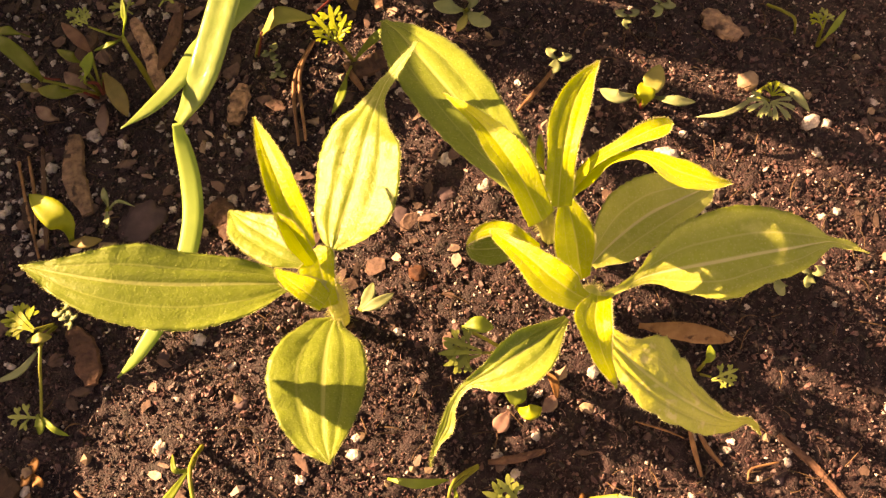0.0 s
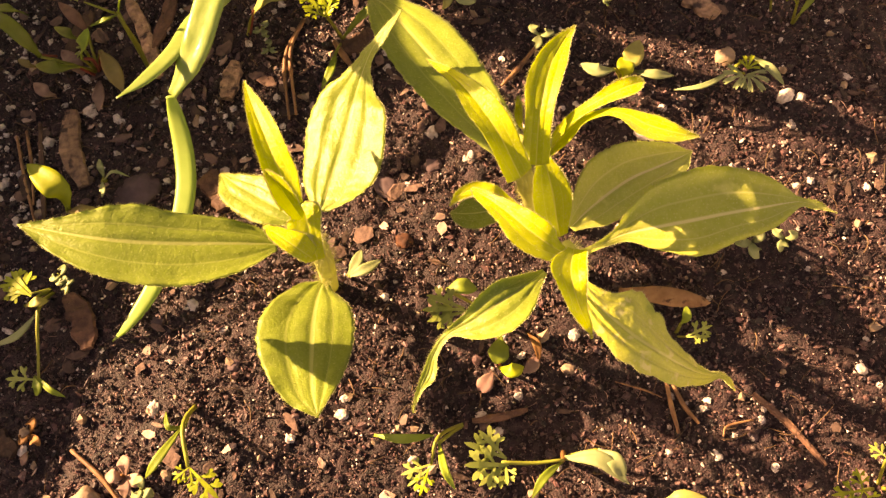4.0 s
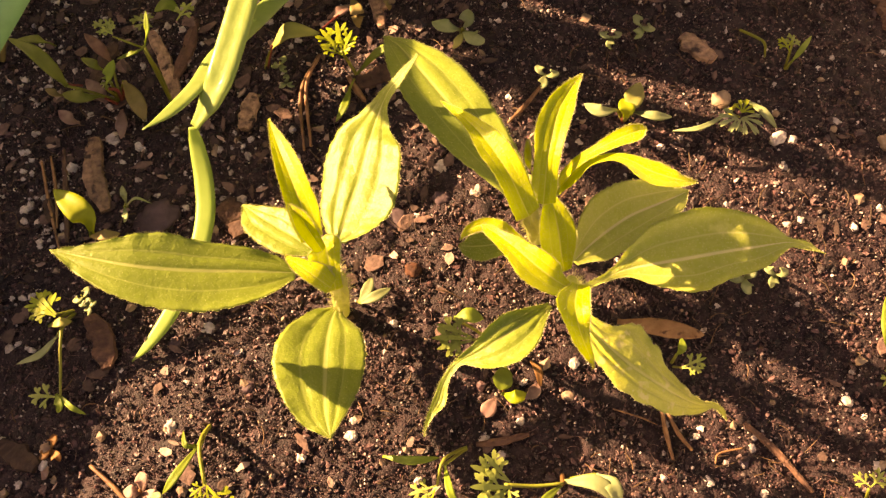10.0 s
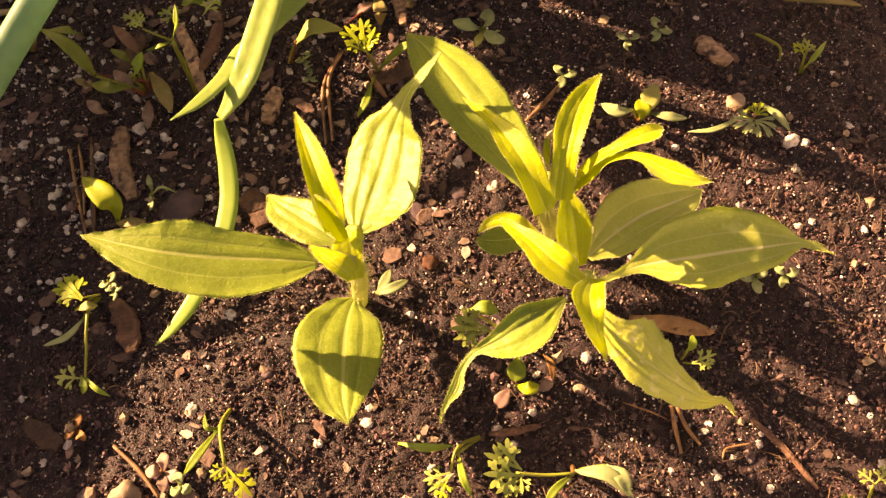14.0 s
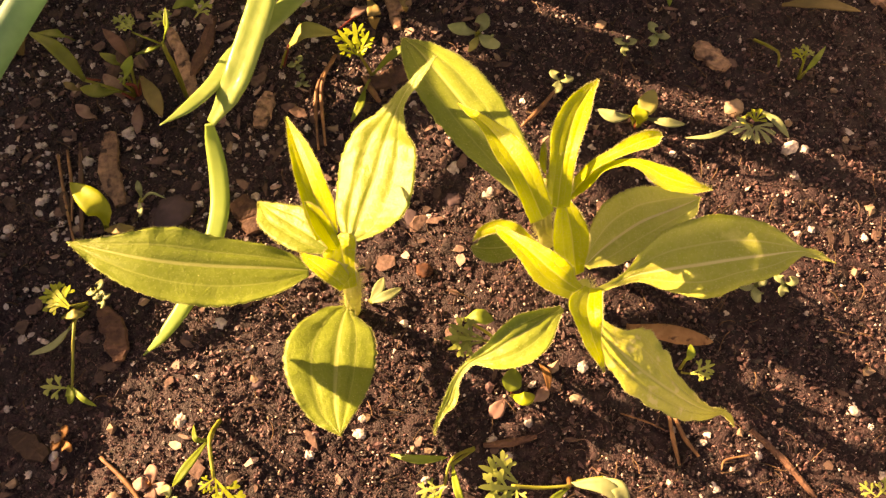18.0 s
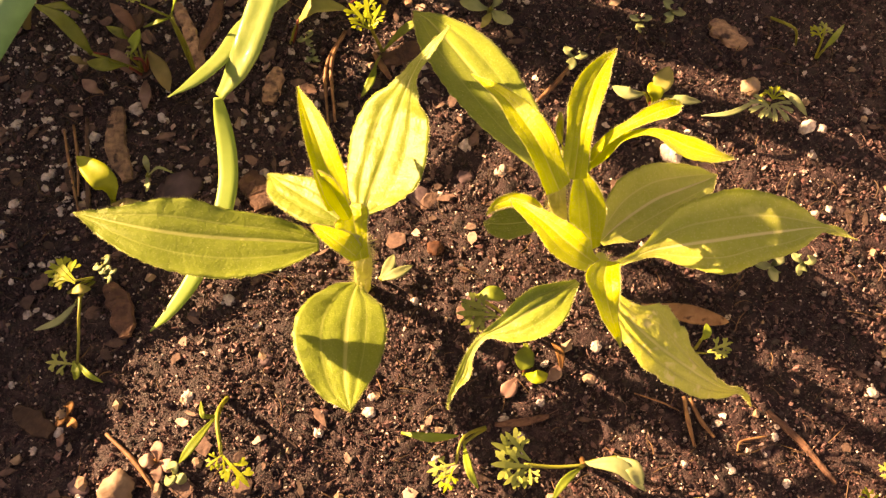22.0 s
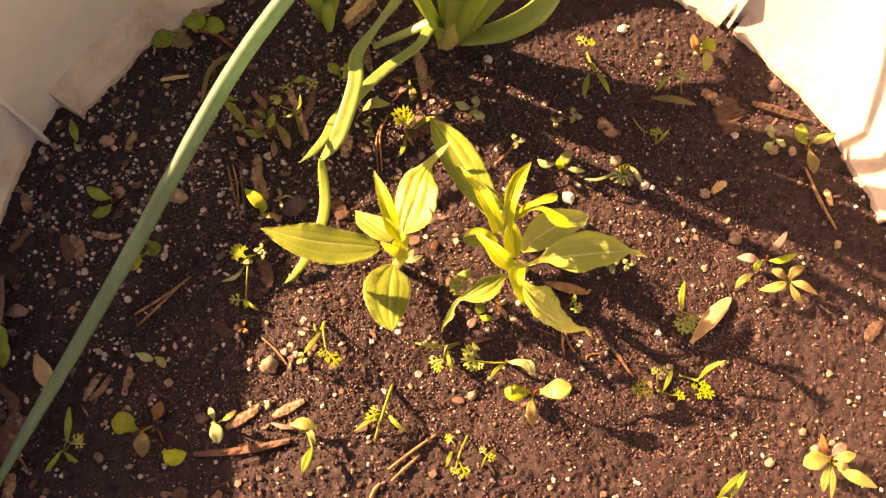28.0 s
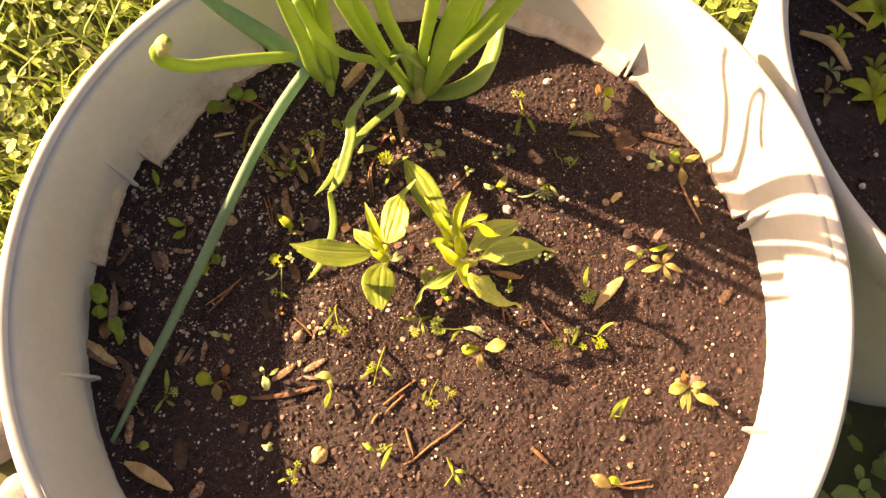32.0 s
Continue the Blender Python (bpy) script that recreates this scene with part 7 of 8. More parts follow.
sleaf(s, [(0.1283, 0.1110, 0.0080), (0.1314, 0.1100, 0.0110), (0.1362, 0.1104, 0.0090)], 0.0039, PETAL)
s = seedling("pale small seedling in the shade", "weed seedlings in the soil", (-0.1203, -0.0542, 0))
sleaf(s, [(-0.1240, -0.0542, 0.0080), (-0.1192, -0.0560, 0.0110), (-0.1157, -0.0568, 0.0090)], 0.0036, SAGE)
sleaf(s, [(-0.1153, -0.0551, 0.0080), (-0.1122, -0.0574, 0.0110), (-0.1105, -0.0598, 0.0090)], 0.0036, PALE)
s = seedling("feathery green seedling with finely cut leaves and strap cotyledons", "weed seedlings in the soil", (-0.0657, -0.1333, 0))
sstem(s, [(-0.0652, -0.1325, 0.0000), (-0.0653, -0.1392, 0.0080)], 0.0005, STEM)
frond(s, [(-0.0644, -0.1346, 0.0110), (-0.0612, -0.1298, 0.0100)], YELLOW)
frond(s, [(-0.0643, -0.1356, 0.0110), (-0.0691, -0.1373, 0.0100)], FERN)
frond(s, [(-0.0646, -0.1387, 0.0110), (-0.0628, -0.1437, 0.0100)], YELLOW)
sleaf(s, [(-0.0666, -0.1397, 0.0080), (-0.0699, -0.1409, 0.0110), (-0.0741, -0.1425, 0.0090)], 0.0016, GREEN)
s = seedling("small green seedling with a strap leaf", "weed seedlings in the soil", (-0.0145, -0.1226, 0))
sleaf(s, [(-0.0256, -0.1188, 0.0080), (-0.0215, -0.1215, 0.0110), (-0.0178, -0.1239, 0.0090)], 0.0027, GREEN)
frond(s, [(-0.0215, -0.1220, 0.0110), (-0.0229, -0.1178, 0.0100)], FERN)
frond(s, [(-0.0167, -0.1229, 0.0110), (-0.0102, -0.1201, 0.0100)], FERN)
sleaf(s, [(-0.0076, -0.1183, 0.0080), (-0.0107, -0.1261, 0.0110), (-0.0142, -0.1337, 0.0090)], 0.0025, GREEN)
sstem(s, [(-0.0145, -0.1226, 0.0000), (-0.0169, -0.1223, 0.0080)], 0.0004, STEM)
s = seedling("thin forked green seedling", "weed seedlings in the soil", (0.0244, -0.1244, 0))
sstem(s, [(0.0244, -0.1239, 0.0000), (0.0284, -0.1340, 0.0090), (0.0237, -0.1423, 0.0100)], 0.0005, STEM)
sleaf(s, [(0.0285, -0.1340, 0.0080), (0.0328, -0.1334, 0.0110), (0.0375, -0.1343, 0.0090)], 0.0022, GREEN)
sleaf(s, [(0.0268, -0.1315, 0.0080), (0.0310, -0.1381, 0.0110), (0.0344, -0.1425, 0.0090)], 0.0022, GREEN)
s = seedling("yellow-green leaf sprouting beside dry needles", "weed seedlings in the soil", (0.1189, -0.1370, 0))
sleaf(s, [(0.1090, -0.1338, 0.0080), (0.1135, -0.1363, 0.0110), (0.1207, -0.1402, 0.0090)], 0.0076, DRYGREEN)
sleaf(s, [(0.1182, -0.1371, 0.0080), (0.1214, -0.1361, 0.0110), (0.1261, -0.1380, 0.0090)], 0.0049, YELLOW)
s = seedling("small round green seed leaf", "weed seedlings in the soil", (-0.1590, -0.1237, 0))
sleaf(s, [(-0.1591, -0.1242, 0.0080), (-0.1549, -0.1237, 0.0110), (-0.1517, -0.1245, 0.0090)], 0.0055, GREEN)
s = seedling("tiny pale green seedling", "weed seedlings in the soil", (-0.0835, -0.1229, 0))
sleaf(s, [(-0.0852, -0.1216, 0.0080), (-0.0813, -0.1232, 0.0110), (-0.0778, -0.1240, 0.0090)], 0.0038, SAGE)
sleaf(s, [(-0.0824, -0.1236, 0.0080), (-0.0798, -0.1211, 0.0110), (-0.0787, -0.1199, 0.0090)], 0.0027, SAGE)
s = seedling("leafy green tuft beside the leek stems", "weed seedlings in the soil", (-0.0523, 0.0883, 0))
sleaf(s, [(-0.0508, 0.0846, 0.0080), (-0.0534, 0.0866, 0.0110), (-0.0572, 0.0906, 0.0090)], 0.0049, GREEN)
sleaf(s, [(-0.0501, 0.0832, 0.0080), (-0.0479, 0.0852, 0.0110), (-0.0486, 0.0913, 0.0090)], 0.0038, GREEN)
frond(s, [(-0.0792, 0.0570, 0.0110), (-0.0821, 0.0535, 0.0100)], FERN)
frond(s, [(-0.0646, 0.0743, 0.0110), (-0.0615, 0.0811, 0.0100)], FERN)
frond(s, [(-0.0710, 0.0723, 0.0110), (-0.0770, 0.0769, 0.0100)], FERN)
sleaf(s, [(-0.0647, 0.0790, 0.0080), (-0.0679, 0.0801, 0.0110), (-0.0720, 0.0791, 0.0090)], 0.0038, GREEN)
s = seedling("tan withered leaves around a green seedling by the wall", "weed seedlings in the soil", (-0.1894, -0.0411, 0))
sleaf(s, [(-0.1887, -0.0225, 0.0060), (-0.1836, -0.0429, 0.0140), (-0.1891, -0.0599, 0.0040)], 0.0055, PETAL)
sleaf(s, [(-0.1848, -0.0399, 0.0060), (-0.1779, -0.0389, 0.0100), (-0.1742, -0.0377, 0.0060)], 0.0060, PETAL)
sleaf(s, [(-0.1820, -0.0500, 0.0060), (-0.1782, -0.0569, 0.0100), (-0.1792, -0.0634, 0.0050)], 0.0060, GREEN)
sleaf(s, [(-0.1899, -0.0369, 0.0080), (-0.1950, -0.0311, 0.0110), (-0.2014, -0.0270, 0.0090)], 0.0092, GREEN)
sleaf(s, [(-0.1883, -0.0430, 0.0080), (-0.1925, -0.0433, 0.0110), (-0.1980, -0.0442, 0.0090)], 0.0073, YELLOW)
s = seedling("reddish and olive withered seedling leaves behind the zinnias", "weed seedlings in the soil", (-0.0181, 0.0908, 0))
sleaf(s, [(-0.0178, 0.0823, 0.0100), (-0.0156, 0.0749, 0.0130), (-0.0159, 0.0749, 0.0060)], 0.0038, DRYGREEN)
sleaf(s, [(-0.0252, 0.0804, 0.0060), (-0.0213, 0.0804, 0.0090), (-0.0181, 0.0856, 0.0050)], 0.0032, PETAL)
sleaf(s, [(-0.0100, 0.0855, 0.0080), (-0.0079, 0.0815, 0.0100), (-0.0075, 0.0815, 0.0050)], 0.0026, DRYGREEN)
sleaf(s, [(-0.0200, 0.0872, 0.0060), (-0.0224, 0.0851, 0.0100), (-0.0265, 0.0876, 0.0060)], 0.0029, DRY)
sstem(s, [(-0.0178, 0.0908, 0.0000), (-0.0222, 0.0769, 0.0080), (-0.0258, 0.0704, 0.0100)], 0.0003, RED)
stick("reddish brown stick lying on the soil", [(-0.0953, -0.0934, 0.0020), (-0.0751, -0.0906, 0.0020), (-0.0565, -0.0856, 0.0020)], 0.0033, BARK_RED)
dry_leaf("pale tan dry leaf half in the sun", [(0.1139, -0.0334, 0.0020), (0.1235, -0.0210, 0.0020), (0.1332, -0.0110, 0.0020)], 0.0070, CHIP_PALE)
dry_leaf("tan pointed dry leaf under a zinnia leaf", [(0.0488, -0.0090, 0.0020), (0.0600, -0.0115, 0.0020), (0.0694, -0.0129, 0.0020)], 0.0044, TAN_LEAF)
chip("long brown curled bark flake", [(-0.0864, 0.0445, 0.0020), (-0.0848, 0.0330, 0.0020), (-0.0794, 0.0217, 0.0020)], 0.0058, CHIP_TAN)
chip("dark weathered bark piece in the soil", [(-0.0787, -0.0069, 0.0020), (-0.0753, -0.0127, 0.0020), (-0.0730, -0.0199, 0.0020)], 0.0061, BARK_RED)
dry_leaf("tan dry leaf blade beside the fallen leek leaf", [(-0.1688, -0.0557, 0.0020), (-0.1633, -0.0636, 0.0020), (-0.1567, -0.0714, 0.0020)], 0.0073, CHIP_PALE)
needle("dry reddish pine needle on the soil", [(-0.0147, -0.0951, 0.0020), (-0.0049, -0.0867, 0.0020), (0.0045, -0.0792, 0.0020)], 0.0014, NEEDLE)
needle("dry reddish pine needle on the soil", [(-0.0130, -0.0996, 0.0020), (-0.0080, -0.0943, 0.0020), (-0.0020, -0.0884, 0.0020)], 0.0014, NEEDLE)
needle("dry reddish pine needle on the soil", [(-0.1301, -0.0357, 0.0020), (-0.1193, -0.0271, 0.0020), (-0.1082, -0.0167, 0.0020)], 0.0015, NEEDLE)
needle("dry reddish pine needle on the soil", [(-0.1281, -0.0407, 0.0020), (-0.1200, -0.0305, 0.0020), (-0.1105, -0.0185, 0.0020)], 0.0015, NEEDLE)
needle("dry reddish pine needle on the soil", [(-0.0210, -0.1068, 0.0020), (-0.0196, -0.1035, 0.0020), (-0.0175, -0.1007, 0.0020)], 0.0019, NEEDLE)
needle("dry reddish pine needle on the soil", [(0.1721, 0.0546, 0.0020), (0.1776, 0.0404, 0.0020), (0.1847, 0.0256, 0.0020)], 0.0019, NEEDLE)
needle("dry reddish pine needle on the soil", [(0.0573, -0.0309, 0.0020), (0.0578, -0.0363, 0.0020), (0.0585, -0.0423, 0.0020)], 0.0012, NEEDLE)
needle("dry reddish pine needle on the soil", [(0.0586, -0.0312, 0.0020), (0.0607, -0.0363, 0.0020), (0.0632, -0.0402, 0.0020)], 0.0012, NEEDLE)
needle("dry reddish pine needle on the soil", [(-0.0734, -0.0426, 0.0020), (-0.0660, -0.0484, 0.0020), (-0.0604, -0.0546, 0.0020)], 0.0012, NEEDLE)
needle("dry reddish pine needle on the soil", [(-0.0271, 0.0692, 0.0020), (-0.0313, 0.0565, 0.0020), (-0.0294, 0.0384, 0.0020)], 0.0011, NEEDLE)
needle("dry reddish pine needle on the soil", [(-0.0268, 0.0687, 0.0020), (-0.0300, 0.0583, 0.0020), (-0.0277, 0.0396, 0.0020)], 0.0011, NEEDLE)
needle("dry reddish pine needle on the soil", [(-0.0186, 0.0613, 0.0020), (-0.0161, 0.0569, 0.0020), (-0.0139, 0.0533, 0.0020)], 0.0019, NEEDLE)
needle("dry reddish pine needle on the soil", [(0.0347, 0.0589, 0.0020), (0.0290, 0.0512, 0.0020), (0.0243, 0.0459, 0.0020)], 0.0014, NEEDLE)
needle("dry reddish pine needle on the soil", [(0.0459, -0.0305, 0.0020), (0.0522, -0.0325, 0.0020), (0.0560, -0.0341, 0.0020)], 0.0005, NEEDLE)
needle("dry reddish pine needle on the soil", [(0.0752, -0.0396, 0.0020), (0.0693, -0.0409, 0.0020), (0.0680, -0.0432, 0.0020)], 0.0006, NEEDLE)
needle("dry reddish pine needle on the soil", [(-0.0011, -0.1300, 0.0020), (0.0048, -0.1272, 0.0020), (0.0141, -0.1189, 0.0020), (0.0263, -0.1100, 0.0020), (0.0350, -0.1022, 0.0020)], 0.0014, NEEDLE)
needle("dry reddish pine needle on the soil", [(-0.0007, -0.1089, 0.0020), (0.0017, -0.1161, 0.0020), (0.0047, -0.1245, 0.0020)], 0.0019, NEEDLE)
needle("dry reddish pine needle on the soil", [(0.0750, -0.1183, 0.0020), (0.0796, -0.1224, 0.0020), (0.0852, -0.1275, 0.0020)], 0.0030, NEEDLE)
needle("dry reddish pine needle on the soil", [(0.1196, -0.1402, 0.0020), (0.1319, -0.1372, 0.0020), (0.1450, -0.1348, 0.0020)], 0.0016, NEEDLE)
needle("dry reddish pine needle on the soil", [(0.1184, -0.1366, 0.0020), (0.1317, -0.1401, 0.0020), (0.1453, -0.1389, 0.0020)], 0.0014, NEEDLE)
chip("tan wood chip lying on the soil", [(-0.0647, -0.0762, 0.0020), (-0.0585, -0.0721, 0.0020), (-0.0522, -0.0688, 0.0020)], 0.0043, CHIP_TAN)
chip("tan wood chip lying on the soil", [(-0.0838, -0.0819, 0.0020), (-0.0769, -0.0770, 0.0020), (-0.0709, -0.0719, 0.0020)], 0.0048, CHIP_TAN)
stick("dark brown stick half buried in the soil", [(0.0140, -0.0383, 0.0020), (0.0204, -0.0375, 0.0020), (0.0262, -0.0363, 0.0020)], 0.0018, BARK_RED)
chip("square reddish brown bark chip on the soil", [(0.1346, 0.0856, 0.0020), (0.1370, 0.0796, 0.0020), (0.1393, 0.0725, 0.0020)], 0.0110, BARK_RED)
dry_leaf("brown dry leaf near the tub wall", [(-0.1675, -0.1332, 0.0020), (-0.1539, -0.1388, 0.0020), (-0.1365, -0.1487, 0.0020)], 0.0081, CHIP_PALE)
chip("purple-brown bark piece in the shade", [(-0.1367, -0.1186, 0.0020), (-0.1351, -0.1265, 0.0020), (-0.1332, -0.1370, 0.0020)], 0.0089, BARK)
stick("dark twig lying on the soil", [(0.0759, -0.0339, 0.0020), (0.0823, -0.0408, 0.0020), (0.0888, -0.0498, 0.0020)], 0.0016, BARK_RED)
chip("brown bark flake on the soil", [(0.0739, 0.0744, 0.0020), (0.0775, 0.0702, 0.0020), (0.0820, 0.0660, 0.0020)], 0.0063, CHIP_TAN)
chip("dark bark flake under a leaf", [(-0.0161, 0.0587, 0.0020), (-0.0101, 0.0621, 0.0020), (-0.0032, 0.0651, 0.0020)], 0.0062, BARK_RED)
chip("tan bark strip at the foot of the leek", [(-0.0514, 0.1158, 0.0020), (-0.0448, 0.1241, 0.0020), (-0.0382, 0.1319, 0.0020)], 0.0045, CHIP_TAN)
chip("tan bark strip at the foot of the leek", [(-0.0439, 0.1131, 0.0020), (-0.0408, 0.1031, 0.0020), (-0.0371, 0.0920, 0.0020)], 0.0045, CHIP_TAN)
chip("tan bark strip at the foot of the leek", [(-0.0155, 0.1057, 0.0020), (-0.0130, 0.0926, 0.0020), (-0.0100, 0.0786, 0.0020)], 0.0039, CHIP_TAN)
needle("pale straw on the soil", [(-0.1367, 0.0795, 0.0020), (-0.1305, 0.0812, 0.0020), (-0.1237, 0.0827, 0.0020)], 0.0024, CHIP_PALE)
chip("brown wood chip at the wall", [(-0.2013, -0.0658, 0.0020), (-0.1925, -0.0706, 0.0020), (-0.1816, -0.0759, 0.0020)], 0.0056, CHIP_TAN)
stick("dark bark stick by the wall", [(0.1247, 0.1401, 0.0020), (0.1336, 0.1348, 0.0020), (0.1431, 0.1289, 0.0020)], 0.0040, BARK)
stick("dark bark stick by the wall", [(0.1512, 0.0868, 0.0020), (0.1621, 0.0845, 0.0020), (0.1739, 0.0805, 0.0020)], 0.0044, BARK)
chip("small tan bark flake on the soil", [(-0.0442, 0.0565, 0.0020), (-0.0453, 0.0514, 0.0020), (-0.0457, 0.0453, 0.0020)], 0.0053, CHIP_TAN)
chip("dark reddish bark chip on the soil", [(-0.0957, -0.0367, 0.0020), (-0.0912, -0.0398, 0.0020), (-0.0859, -0.0428, 0.0020)], 0.0053, BARK)
chip("small brown bark flake on the soil", [(-0.0951, 0.0253, 0.0020), (-0.0942, 0.0225, 0.0020), (-0.0929, 0.0187, 0.0020)], 0.0032, BARK)
stick("thin brown stick standing in the soil", [(-0.0943, 0.0411, 0.0020), (-0.0911, 0.0283, 0.0020), (-0.0878, 0.0128, 0.0020)], 0.0014, BARK)
chip("brown wood strip at the tub wall", [(-0.1735, -0.0971, 0.0020), (-0.1704, -0.0900, 0.0020), (-0.1669, -0.0824, 0.0020)], 0.0042, CHIP_TAN)
chip("grey-purple bark flake near the wall", [(0.1932, -0.0264, 0.0020), (0.1969, -0.0223, 0.0020), (0.2004, -0.0182, 0.0020)], 0.0055, BARK)
chip("tan wood chip in the shaded soil", [(-0.1573, -0.0153, 0.0020), (-0.1595, -0.0061, 0.0020), (-0.1636, -0.0018, 0.0020)], 0.0050, CHIP_TAN)
chip("tan bark sliver by the wall", [(-0.1810, -0.0696, 0.0020), (-0.1726, -0.0799, 0.0020), (-0.1778, -0.1007, 0.0020)], 0.0049, BARK_RED)
chip("tan wood flake by the tub wall", [(-0.2025, -0.0605, 0.0020), (-0.1930, -0.0669, 0.0020), (-0.1817, -0.0743, 0.0020)], 0.0054, CHIP_PALE)
chip("tan wood sliver in the shaded soil", [(-0.1718, -0.0805, 0.0020), (-0.1679, -0.0869, 0.0020), (-0.1694, -0.0969, 0.0020)], 0.0036, CHIP_TAN)
chip("tan wood sliver in the shaded soil", [(-0.1441, -0.0743, 0.0020), (-0.1425, -0.0682, 0.0020), (-0.1397, -0.0621, 0.0020)], 0.0036, CHIP_TAN)
chip("tan bark flake at the foot of the leek", [(-0.0528, 0.1187, 0.0020), (-0.0461, 0.1279, 0.0020), (-0.0380, 0.1389, 0.0020)], 0.0067, CHIP_PALE)
chip("tan bark strip at the foot of the leek", [(-0.0165, 0.1064, 0.0020), (-0.0120, 0.0937, 0.0020), (-0.0097, 0.0847, 0.0020)], 0.0053, CHIP_TAN)
pebble("white perlite pebble resting on the soil", (-0.0498, -0.0098), 0.0017, PERLITE)
pebble("white perlite pebble resting on the soil", (-0.0422, -0.0160), 0.0012, PERLITE)
pebble("white perlite pebble resting on the soil", (-0.0148, -0.0360), 0.0016, PERLITE)
pebble("white perlite pebble resting on the soil", (-0.0142, -0.0323), 0.0012, PERLITE)
pebble("white perlite pebble resting on the soil", (0.0245, -0.0329), 0.0012, PERLITE)
pebble("white perlite pebble resting on the soil", (-0.0562, -0.0339), 0.0018, PERLITE)
pebble("white perlite pebble resting on the soil", (-0.0817, 0.0448), 0.0021, PERLITE)
pebble("white perlite pebble resting on the soil", (-0.0524, 0.0398), 0.0015, PERLITE)
pebble("white perlite pebble resting on the soil", (-0.0653, 0.0460), 0.0014, PERLITE)
pebble("white perlite pebble resting on the soil", (-0.0040, 0.0645), 0.0020, PERLITE)
pebble("white perlite pebble resting on the soil", (-0.0051, 0.0580), 0.0014, PERLITE)
pebble("white perlite pebble resting on the soil", (-0.0048, 0.0534), 0.0012, PERLITE)
pebble("white perlite pebble resting on the soil", (-0.0032, 0.0507), 0.0012, PERLITE)
pebble("white perlite pebble resting on the soil", (0.0001, 0.0196), 0.0013, PERLITE)
pebble("white perlite pebble resting on the soil", (0.1111, 0.0455), 0.0014, PERLITE)
pebble("white perlite pebble resting on the soil", (0.0657, -0.0466), 0.0010, PERLITE)
pebble("white perlite pebble resting on the soil", (0.0771, -0.0396), 0.0012, PERLITE)
pebble("white perlite pebble resting on the soil", (0.0377, -0.0193), 0.0015, PERLITE)
pebble("white perlite pebble resting on the soil", (0.0064, 0.0340), 0.0020, PERLITE)
pebble("white perlite pebble resting on the soil", (0.0155, 0.0265), 0.0021, PERLITE)
pebble("white perlite pebble resting on the soil", (0.1103, 0.0148), 0.0013, PERLITE)
pebble("white perlite pebble resting on the soil", (0.0739, -0.0052), 0.0010, PERLITE)
pebble("white perlite pebble resting on the soil", (0.0952, 0.0407), 0.0027, PERLITE)
pebble("white perlite pebble resting on the soil", (0.0988, 0.0401), 0.0016, PERLITE)
pebble("white perlite pebble resting on the soil", (-0.1007, 0.0227), 0.0016, PERLITE)
pebble("white perlite pebble resting on the soil", (-0.1121, 0.0382), 0.0019, PERLITE)
pebble("white perlite pebble resting on the soil", (-0.0914, 0.0354), 0.0019, PERLITE)
pebble("white perlite pebble resting on the soil", (-0.0449, 0.0249), 0.0016, PERLITE)
pebble("white perlite pebble resting on the soil", (-0.1003, 0.0194), 0.0013, PERLITE)
pebble("white perlite pebble resting on the soil", (-0.0966, 0.0191), 0.0012, PERLITE)
pebble("white perlite pebble resting on the soil", (-0.0332, 0.0455), 0.0012, PERLITE)
pebble("white perlite pebble resting on the soil", (0.0160, -0.0371), 0.0015, PERLITE)
pebble("white perlite pebble resting on the soil", (0.0198, -0.0407), 0.0013, PERLITE)
pebble("white perlite pebble resting on the soil", (0.0273, -0.0271), 0.0013, PERLITE)
pebble("white perlite pebble resting on the soil", (0.0646, 0.0394), 0.0012, PERLITE)
pebble("white perlite pebble resting on the soil", (0.0554, 0.0771), 0.0007, PERLITE)
pebble("white perlite pebble resting on the soil", (0.0934, 0.0155), 0.0014, PERLITE)
pebble("white perlite pebble resting on the soil", (0.0970, 0.0168), 0.0012, PERLITE)
pebble("white perlite pebble resting on the soil", (-0.1072, 0.0148), 0.0016, PERLITE)
pebble("white perlite pebble resting on the soil", (-0.0952, 0.0133), 0.0012, PERLITE)
pebble("flat purple-grey stone in the soil", (-0.0051, 0.0195), 0.0034, STONE_GREY)
pebble("rust-brown crumb on the soil", (-0.0009, 0.0046), 0.0022, RUST)
pebble("tan stone chip on the soil", (0.0819, 0.0527), 0.0027, STONE_TAN)
pebble("mauve-grey stone in the soil", (-0.0577, -0.0135), 0.0017, STONE_GREY)
pebble("mauve-grey stone in the soil", (-0.0398, -0.0245), 0.0018, STONE_GREY)
pebble("large rounded tan pebble on the soil", (-0.0689, -0.0544), 0.0043, STONE_TAN)
pebble("small tan pebble in the soil", (0.0359, -0.0271), 0.0014, STONE_TAN)
pebble("brown-grey stone in the soil", (0.0064, 0.0248), 0.0021, STONE_GREY)
pebble("small grey stone in the soil", (0.0748, -0.0428), 0.0014, STONE_GREY)
pebble("flat dark slate flake in the soil", (-0.0663, 0.0196), 0.0052, STONE_GREY)
pebble("small tan pebble in the soil", (-0.0410, 0.0750), 0.0011, STONE_TAN)
pebble("orange-brown crumb on the soil", (-0.0847, -0.0384), 0.0016, STONE_TAN)
pebble("white perlite pebble resting on the soil", (-0.0846, -0.0423), 0.0014, PERLITE)
pebble("small grey stone in the soil", (0.0055, -0.0316), 0.0011, STONE_GREY)
pebble("small tan pebble in the soil", (0.1370, 0.0181), 0.0031, STONE_TAN)
pebble("small tan pebble in the soil", (0.1855, 0.0186), 0.0019, STONE_TAN)
pebble("small tan pebble in the soil", (-0.1566, 0.0461), 0.0033, STONE_TAN)
